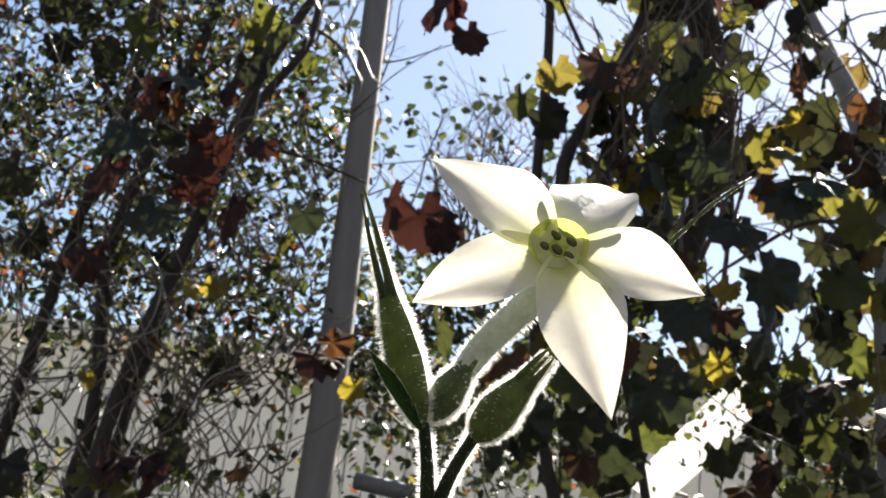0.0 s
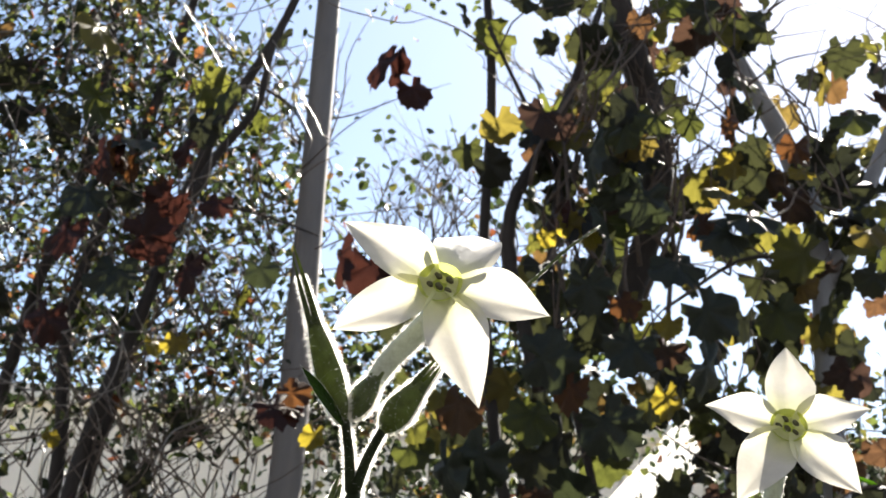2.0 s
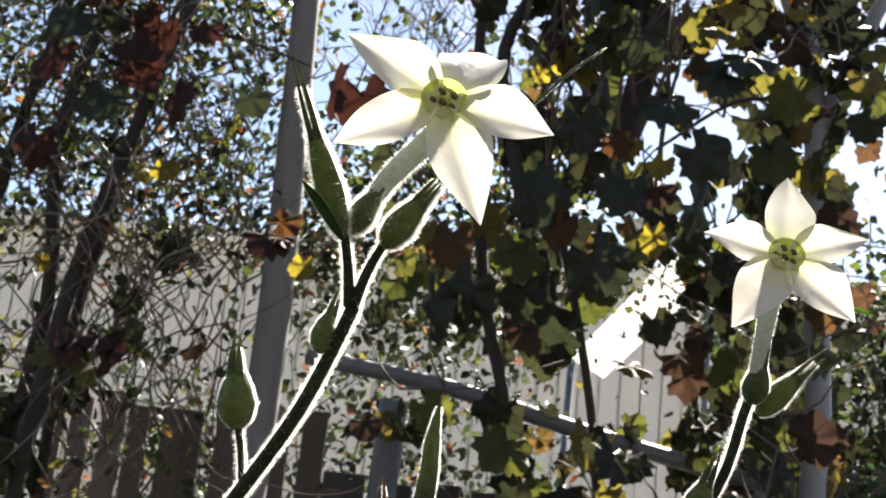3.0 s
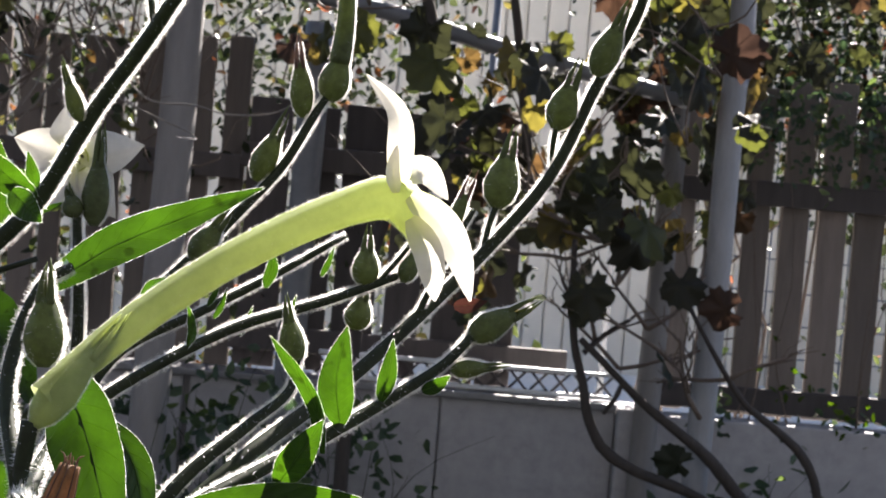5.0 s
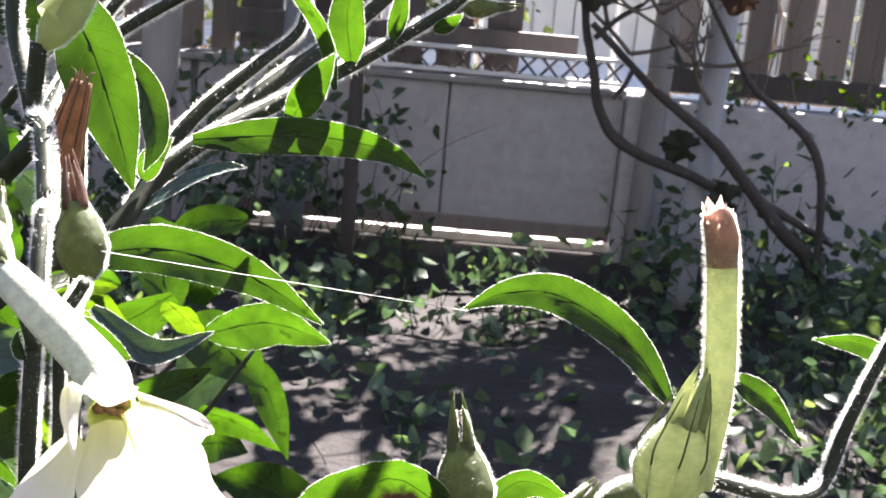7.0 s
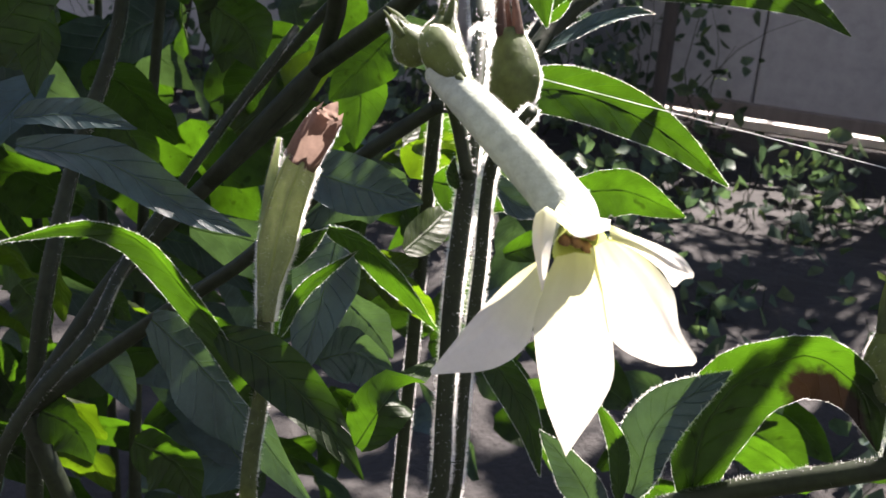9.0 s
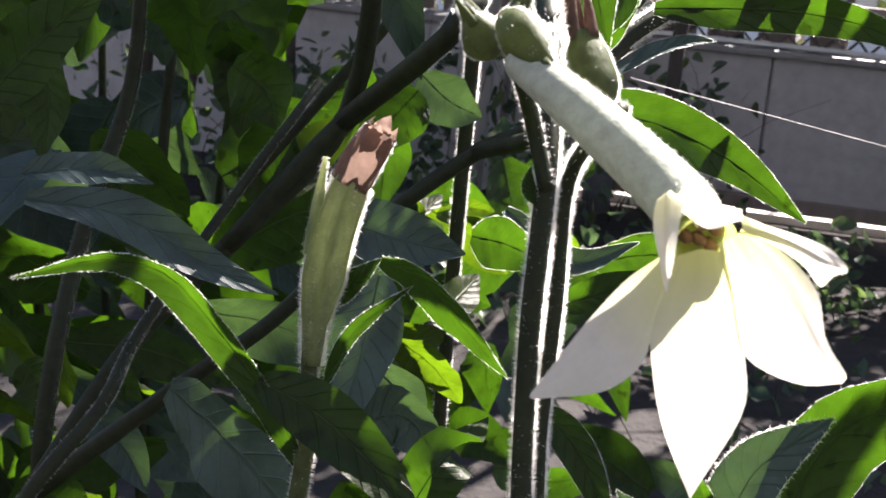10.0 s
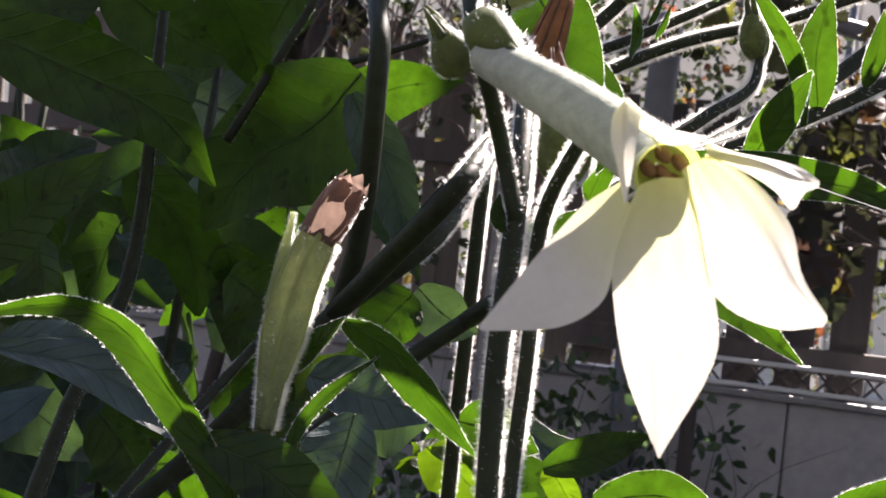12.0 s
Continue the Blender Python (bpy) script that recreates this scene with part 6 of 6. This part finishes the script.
bud(pj, (0.0425, 0.2636, 0.802), (0.0589, 0.2677, 0.8165), 0.0044, label="green capsule")
leaf(pj, [(-0.0245, 0.2626, 0.7682), (-0.0236, 0.2649, 0.7865), (-0.0158, 0.2662, 0.7998), (-0.0044, 0.2651, 0.8063), (0.0059, 0.2614, 0.8018), (0.0109, 0.2559, 0.7921)], 0.0108, turn=-20, material=M_LEAF_BROWNED, label="curled green leaf with a browned patch")
leaf(pj, [(0.0107, 0.2704, 0.7874), (0.0245, 0.2766, 0.8027), (0.0379, 0.2752, 0.7998)], 0.0047, turn=-15)
leaf(pj, [(-0.0371, 0.2558, 0.7695), (-0.034, 0.2585, 0.7877), (-0.0209, 0.2606, 0.8015)], 0.0063, material=M_LEAF_GREY, turn=20, fuzz=0.0009, label="hairy pale green young leaf")
leaf(pj, [(-0.0394, 0.2531, 0.769), (-0.0417, 0.2548, 0.7818), (-0.0483, 0.2549, 0.7921)], 0.0023)
leaf(pj, [(-0.0421, 0.2522, 0.7625), (-0.0494, 0.2516, 0.7742), (-0.0586, 0.2518, 0.7831)], 0.0046, material=M_LEAF_GREY)
leaf(pj, [(0.0394, 0.2658, 0.7927), (0.0425, 0.2622, 0.783), (0.0407, 0.2566, 0.7702)], 0.0040, material=M_LEAF_GREY)
leaf(pj, [(0.0186, 0.2637, 0.7817), (0.0326, 0.2647, 0.7793), (0.0462, 0.2636, 0.7718)], 0.0041)
leaf(pj, [(0.0475, 0.2595, 0.8008), (0.0564, 0.2581, 0.7944), (0.0615, 0.253, 0.7804)], 0.0091)
leaf(pj, [(-0.0217, 0.2763, 0.7607), (-0.0162, 0.2745, 0.7544), (-0.014, 0.2697, 0.7422)], 0.0059)
leaf(pj, [(0.0512, 0.2459, 0.839), (0.0418, 0.2506, 0.8496), (0.0266, 0.2557, 0.857), (0.0161, 0.2587, 0.8556), (0.007, 0.2597, 0.8507)], 0.0043, turn=-20, label="long arching green leaf")
leaf(pj, [(0.1419, 0.3383, 0.8106), (0.1248, 0.3415, 0.8225), (0.1107, 0.3467, 0.822)], 0.0032)
leaf(pj, [(0.0846, 0.3299, 0.8144), (0.0945, 0.3285, 0.8091), (0.1064, 0.3254, 0.7971)], 0.0038, turn=25)
stem(pj, [(0.0635, 0.2668, 0.8127), (0.1088, 0.3135, 0.7905), (0.1167, 0.3224, 0.8068), (0.1262, 0.3315, 0.8239), (0.1375, 0.3411, 0.8431)], [0.002, 0.0026, 0.0022, 0.002, 0.0018])
o6 = tube("corolla_bud", [(0.0536, 0.2262, 0.8299), (0.057, 0.2308, 0.8494), (0.0563, 0.2344, 0.8643), (0.0552, 0.237, 0.8749), (0.0536, 0.2388, 0.8822)], [0.0040, 0.0030, 0.0029, 0.0030, 0.0020], M_BUD, pj, 15, "faded corolla tube with a pink-brown tip", ribs=5, rib=0.08)
hairs([(0.0536, 0.2262, 0.8299), (0.057, 0.2308, 0.8494), (0.0563, 0.2344, 0.8643), (0.0552, 0.237, 0.8749), (0.0536, 0.2388, 0.8822)], [0.0040, 0.0030, 0.0029, 0.0030, 0.0022], 14000, 0.0011, o6)
POD_TIP = [(0.0556, 0.2358, 0.8718), (0.0549, 0.2367, 0.8772), (0.0537, 0.2374, 0.8809), (0.0529, 0.2378, 0.8824)]
o6b = tube("withered_corolla", POD_TIP, [0.0027, 0.0031, 0.0028, 0.0022], M_TIP, pj, 15, "pink-brown withered tip", ribs=5, rib=0.1, cap=False)
torn_tip(o6b, POD_TIP[3], (-0.25, 0, 1), 0.0021, 5, 0.0022, M_TIP)
hairs(POD_TIP, [0.0026, 0.0031, 0.0028, 0.0015], 3600, 0.0009, o6b)
o6c = bud(pj, (0.047, 0.2233, 0.8261), (0.054, 0.2298, 0.8537), 0.0075, label="ribbed pale green calyx", teeth=5, material=M_BUD)
veins(o6c, [(0.047, 0.2233, 0.8261), (0.0494, 0.2258, 0.8369), (0.0523, 0.2284, 0.8477)], [0.004, 0.0076, 0.0041], 8, 0.00022, M_CALYX)
leaf(pj, [(-0.0857, 0.2889, 0.8457), (-0.068, 0.299, 0.8463), (-0.0477, 0.3119, 0.8373), (-0.0284, 0.3185, 0.8233)], 0.0063, turn=10, label="pointed green leaf lit from behind")
leaf(pj, [(-0.0966, 0.5212, 0.7419), (-0.0707, 0.5272, 0.747), (-0.0432, 0.5299, 0.739)], 0.0114, turn=-10)
leaf(pj, [(-0.118, 0.3789, 0.79), (-0.1071, 0.3785, 0.7891), (-0.0943, 0.3772, 0.7849)], 0.0082)
leaf(pj, [(-0.1107, 0.3905, 0.796), (-0.0895, 0.3871, 0.7835), (-0.07, 0.3889, 0.7922)], 0.0048, material=M_LEAF_GREY, turn=40)
stem(pj, [(-0.1116, 0.4587, 0.6947), (-0.0853, 0.4666, 0.7295), (-0.069, 0.4724, 0.7547)], [0.0014, 0.0013, 0.0011], fuzz=0)

# the crowd of leaves further back
rnd = random.Random(23)
pk = tobacco((-0.28, 0.62, -0.03), "crowded tobacco plant in shade with dark stalks and broad leaves")
for pts, r in (
    ([(-0.34, 0.55, -0.05), (-0.253, 0.3631, 0.6927), (-0.2573, 0.4011, 0.766), (-0.2544, 0.4309, 0.8138), (-0.2512, 0.4329, 0.9078)], [0.006, 0.0055, 0.005, 0.0045, 0.003]),
    ([(-0.2301, 0.4476, 0.8653), (-0.2189, 0.4515, 0.8887), (-0.203, 0.457, 0.9227)], [0.003, 0.003, 0.0025]),
    ([(-0.2444, 0.4918, 0.7533), (-0.1836, 0.5112, 0.8337), (-0.1461, 0.5234, 0.8892)], [0.0045, 0.004, 0.003]),
    ([(-0.36, 0.5, -0.05), (-0.2306, 0.3059, 0.7013), (-0.2131, 0.3351, 0.7384), (-0.2125, 0.3507, 0.7504), (-0.2, 0.39, 0.785), (-0.185, 0.43, 0.82)], [0.005, 0.004, 0.0035, 0.003, 0.0028, 0.0024]),
    ([(-0.2248, 0.502, 0.8968), (-0.1998, 0.5092, 0.9061), (-0.1708, 0.5176, 0.9181)], [0.0025, 0.0022, 0.002]),
):
    stem(pk, pts, [q * 0.72 for q in r], fuzz=0.0008, density=2500)
for pts, w, mat, tn in (
    ([(-0.2845, 0.3714, 0.8916), (-0.2566, 0.3854, 0.8813), (-0.2312, 0.3988, 0.8704), (-0.2143, 0.4093, 0.8490)], 0.0140, M_LEAF, 10),
    ([(-0.1854, 0.4578, 0.8938), (-0.2015, 0.4604, 0.8747), (-0.2246, 0.4613, 0.8586), (-0.2430, 0.4630, 0.8318)], 0.0258, M_LEAF, 0),
    ([(-0.1673, 0.4000, 0.8815), (-0.1557, 0.4100, 0.8579), (-0.1472, 0.4200, 0.8267)], 0.0085, M_LEAF_GREY, 10),
    ([(-0.2578, 0.3451, 0.818), (-0.2411, 0.3503, 0.8375), (-0.2227, 0.356, 0.8556)], 0.0103, M_LEAF, 0),
    ([(-0.1523, 0.4363, 0.82), (-0.1587, 0.4343, 0.8118), (-0.1716, 0.4302, 0.7954)], 0.0113, M_LEAF, 0),
    ([(-0.1591, 0.4656, 0.8201), (-0.1485, 0.4682, 0.8111), (-0.1372, 0.4711, 0.8062)], 0.0101, M_LEAF_GREY, 0),
    ([(-0.2478, 0.4934, 0.8271), (-0.2391, 0.495, 0.8055), (-0.2408, 0.4937, 0.7807)], 0.0134, M_LEAF, 0),
    ([(-0.1221, 0.3608, 0.7959), (-0.1378, 0.3563, 0.7912), (-0.154, 0.3514, 0.7773)], 0.0106, M_LEAF_GREY, 20),
    ([(-0.0844, 0.3295, 0.7901), (-0.072, 0.333, 0.7955), (-0.0608, 0.3363, 0.8007)], 0.0046, M_LEAF, 10),
    ([(-0.2423, 0.3412, 0.8009), (-0.2239, 0.3464, 0.8033), (-0.2054, 0.3497, 0.8009)], 0.0058, M_LEAF_GREY, 50),
    ([(-0.2239, 0.3134, 0.8029), (-0.2015, 0.3227, 0.7993), (-0.1798, 0.3285, 0.7869), (-0.1593, 0.3309, 0.7808)], 0.0066, M_LEAF_GREY, 45),
    ([(-0.2949, 0.4363, 0.8237), (-0.2873, 0.4303, 0.8034), (-0.2852, 0.4221, 0.7807)], 0.0113, M_LEAF, 0),
    ([(-0.2252, 0.4505, 0.8186), (-0.2119, 0.4504, 0.8102), (-0.2056, 0.447, 0.7975)], 0.0133, M_LEAF, 0),
    ([(-0.2821, 0.572, 0.7412), (-0.2612, 0.5824, 0.7558), (-0.2329, 0.5958, 0.7736)], 0.0188, M_LEAF, 0),
    ([(-0.3342, 0.5591, 0.739), (-0.3151, 0.5564, 0.7204), (-0.3059, 0.5502, 0.6984)], 0.0188, M_LEAF, 0),
    ([(-0.189, 0.5045, 0.7948), (-0.1821, 0.5007, 0.7806), (-0.1801, 0.4924, 0.7575)], 0.0134, M_LEAF, 0),
    ([(-0.1865, 0.5916, 0.7346), (-0.1715, 0.5966, 0.7385), (-0.1551, 0.599, 0.7349)], 0.0134, M_LEAF, 0),
    ([(-0.1661, 0.5305, 0.7054), (-0.1556, 0.536, 0.7133), (-0.1405, 0.5382, 0.71)], 0.0118, M_LEAF, 0),
    ([(-0.3061, 0.4386, 0.6931), (-0.2982, 0.4375, 0.6854), (-0.293, 0.4324, 0.6689)], 0.0112, M_LEAF, 0),
    ([(-0.272, 0.4436, 0.6856), (-0.2659, 0.4461, 0.6883), (-0.2583, 0.4456, 0.6826)], 0.0080, M_LEAF, 0),
    ([(-0.2424, 0.3741, 0.715), (-0.2272, 0.3727, 0.7022), (-0.2174, 0.3699, 0.6888)], 0.0075, M_LEAF_GREY, 30),
    ([(-0.2398, 0.3457, 0.6964), (-0.2285, 0.3468, 0.6924), (-0.2195, 0.3446, 0.6813)], 0.0107, M_LEAF, 0),
    ([(-0.1742, 0.2871, 0.7327), (-0.1622, 0.2883, 0.7284), (-0.1534, 0.2865, 0.7183)], 0.0100, M_LEAF, 0),
    ([(-0.1483, 0.3843, 0.742), (-0.1362, 0.3836, 0.7329), (-0.1275, 0.3821, 0.7235)], 0.0089, M_LEAF_GREY, 0),
    ([(-0.2399, 0.545, 0.7737), (-0.2456, 0.5387, 0.7605), (-0.2569, 0.5323, 0.7493)], 0.0134, M_LEAF, 0),
):
    leaf(pk, pts, w, material=mat, turn=tn, fuzz=0, fold=0.32, wave=0.2)
DEEPER = (
    ([(-0.2944, 0.4800, 0.7811), (-0.2842, 0.5000, 0.7624), (-0.2747, 0.5200, 0.7358)], 0.0141),
    ([(-0.2233, 0.5000, 0.7882), (-0.2417, 0.5200, 0.7676), (-0.2583, 0.5400, 0.7404)], 0.0097),
    ([(-0.1677, 0.5300, 0.7515), (-0.1564, 0.5500, 0.7371), (-0.1405, 0.5700, 0.7146)], 0.0124),
    ([(-0.1808, 0.4800, 0.6963), (-0.1685, 0.5000, 0.7016), (-0.1545, 0.5200, 0.7000)], 0.0105),
    ([(-0.1655, 0.4800, 0.7116), (-0.1556, 0.5000, 0.6942), (-0.1464, 0.5200, 0.6704)], 0.0098),
    ([(-0.3541, 0.4800, 0.6572), (-0.3501, 0.5000, 0.6421), (-0.3416, 0.5200, 0.6198)], 0.0124),
    ([(-0.3225, 0.4800, 0.6228), (-0.3201, 0.5000, 0.5996), (-0.3132, 0.5200, 0.5702)], 0.0152),
    ([(-0.1167, 0.5300, 0.7517), (-0.1125, 0.5500, 0.7372), (-0.1076, 0.5700, 0.7207)], 0.0073),
    ([(-0.1794, 0.5300, 0.7433), (-0.1777, 0.5500, 0.7425), (-0.1734, 0.5700, 0.7477)], 0.0065),
    ([(-0.2462, 0.5200, 0.7462), (-0.2316, 0.5400, 0.7620), (-0.2124, 0.5600, 0.7817)], 0.0126),
    ([(-0.1631, 0.5200, 0.7539), (-0.1555, 0.5400, 0.7516), (-0.1467, 0.5600, 0.7460)], 0.0061),
    ([(-0.1525, 0.4800, 0.7212), (-0.1474, 0.5000, 0.7250), (-0.1430, 0.5200, 0.7294)], 0.0082),
    ([(-0.3420, 0.4800, 0.6892), (-0.3452, 0.5000, 0.6710), (-0.3509, 0.5200, 0.6484)], 0.0108),
    ([(-0.3163, 0.4800, 0.6885), (-0.3247, 0.5000, 0.6619), (-0.3352, 0.5200, 0.6330)], 0.0073),
    ([(-0.2801, 0.4800, 0.6734), (-0.2836, 0.5000, 0.6613), (-0.2850, 0.5200, 0.6464)], 0.0054),
    ([(-0.3281, 0.4800, 0.6072), (-0.3194, 0.5000, 0.5794), (-0.3091, 0.5200, 0.5400)], 0.0184),
    ([(-0.3481, 0.5000, 0.7655), (-0.3458, 0.5200, 0.7772), (-0.3487, 0.5400, 0.7890)], 0.0138),
    ([(-0.2874, 0.4000, 0.8420), (-0.2842, 0.4200, 0.8510), (-0.2773, 0.4400, 0.8609)], 0.0123),
    ([(-0.2414, 0.4800, 0.8256), (-0.2413, 0.5000, 0.8051), (-0.2451, 0.5200, 0.7778)], 0.0091),
    ([(-0.3735, 0.5000, 0.8938), (-0.3611, 0.5200, 0.9123), (-0.3364, 0.5400, 0.9372)], 0.0184),
    ([(-0.3365, 0.5300, 0.9401), (-0.3147, 0.5500, 0.9199), (-0.2865, 0.5700, 0.9067)], 0.0174),
    ([(-0.2595, 0.4800, 0.9330), (-0.2521, 0.5000, 0.9106), (-0.2488, 0.5200, 0.8882)], 0.0127),
    ([(-0.3446, 0.4800, 0.8562), (-0.3407, 0.5000, 0.8414), (-0.3397, 0.5200, 0.8127)], 0.0150),
    ([(-0.3165, 0.5400, 0.8529), (-0.2989, 0.5600, 0.8244), (-0.2993, 0.5800, 0.7869)], 0.0190),
    ([(-0.3584, 0.5300, 0.9341), (-0.3548, 0.5500, 0.9176), (-0.3533, 0.5700, 0.9023)], 0.0082),
    ([(-0.2486, 0.5600, 0.9553), (-0.2709, 0.5800, 0.9326), (-0.2945, 0.6000, 0.9075)], 0.0161),
)
for pts, w in DEEPER:
    # Leaves starting below 0.775 take the copy with sunlight in its colour.
    leaf(pk, pts, w, material=M_LEAF_SUNLIT if pts[0][2] < 0.775 else M_LEAF, fuzz=0, wave=0.2, blunt=0.7)
for _ in range(34):
    p = Vector((rnd.uniform(-0.55, -0.12), rnd.uniform(0.6, 1.0), rnd.uniform(0.25, 0.72)))
    d = Vector((rnd.uniform(-1, 1), rnd.uniform(-0.5, 0.3), rnd.uniform(-0.9, 0.5))).normalized() * rnd.uniform(0.05, 0.1)
    leaf(pk, [p, p + d * 0.5 + Vector((0, 0, 0.008)), p + d], rnd.uniform(0.012, 0.022), turn=rnd.uniform(-40, 40), fuzz=0, n=8, m=4)

for _ in range(130):
    p = Vector((rnd.uniform(-0.22, 0.2), rnd.uniform(0.6, 1.05), rnd.uniform(0.05, 0.5))) if _ < 60 else Vector((rnd.uniform(-0.75, -0.1), rnd.uniform(0.8, 1.5), rnd.uniform(0.08, 0.6)))
    d = Vector((rnd.uniform(-1, 1), rnd.uniform(-0.5, 0.3), rnd.uniform(-0.9, 0.5))).normalized() * rnd.uniform(0.06, 0.11)
    leaf(pk, [p, p + d * 0.5 + Vector((0, 0, 0.01)), p + d], rnd.uniform(0.014, 0.025), material=M_LEAF_GREY if _ % 3 == 0 else M_LEAF, turn=rnd.uniform(-40, 40), fuzz=0, n=8, m=4)

pl = tobacco((-0.48, 0.75, -0.03), "dense shaded tobacco plant with large dark leaves")
for k in range(9):
    x0, y0 = rnd.uniform(-0.62, -0.34), rnd.uniform(0.6, 0.95)
    stem(pl, [(x0, y0, -0.05), (x0 + rnd.uniform(-0.03, 0.03), y0, 0.5), (x0 + rnd.uniform(-0.04, 0.06), y0, 0.92)], [0.006, 0.005, 0.003], fuzz=0)
for k in range(130):
    p = Vector((rnd.uniform(-0.66, -0.30), rnd.uniform(0.56, 0.95), rnd.uniform(0.4, 0.9)))
    d = Vector((rnd.uniform(-1, 1), rnd.uniform(-0.4, 0.3), rnd.uniform(-1.0, 0.4))).normalized() * rnd.uniform(0.07, 0.13)
    leaf(pl, [p, p + d * 0.5 + Vector((0, 0, 0.012)), p + d], rnd.uniform(0.018, 0.032), material=M_LEAF if k % 3 else M_LEAF_GREY, turn=rnd.uniform(-40, 40), fuzz=0, n=8, m=4)

thread = thing("spider_thread", (-0.0638, 0.232, 0.8654), "single strand of spider silk between the stalks", "spider thread")
tube("strand", [(-0.0630, 0.2279, 0.8664), (0.0081, 0.2625, 0.8494)], [0.00009, 0.00009], M_SILK, thread, 4, n=20)
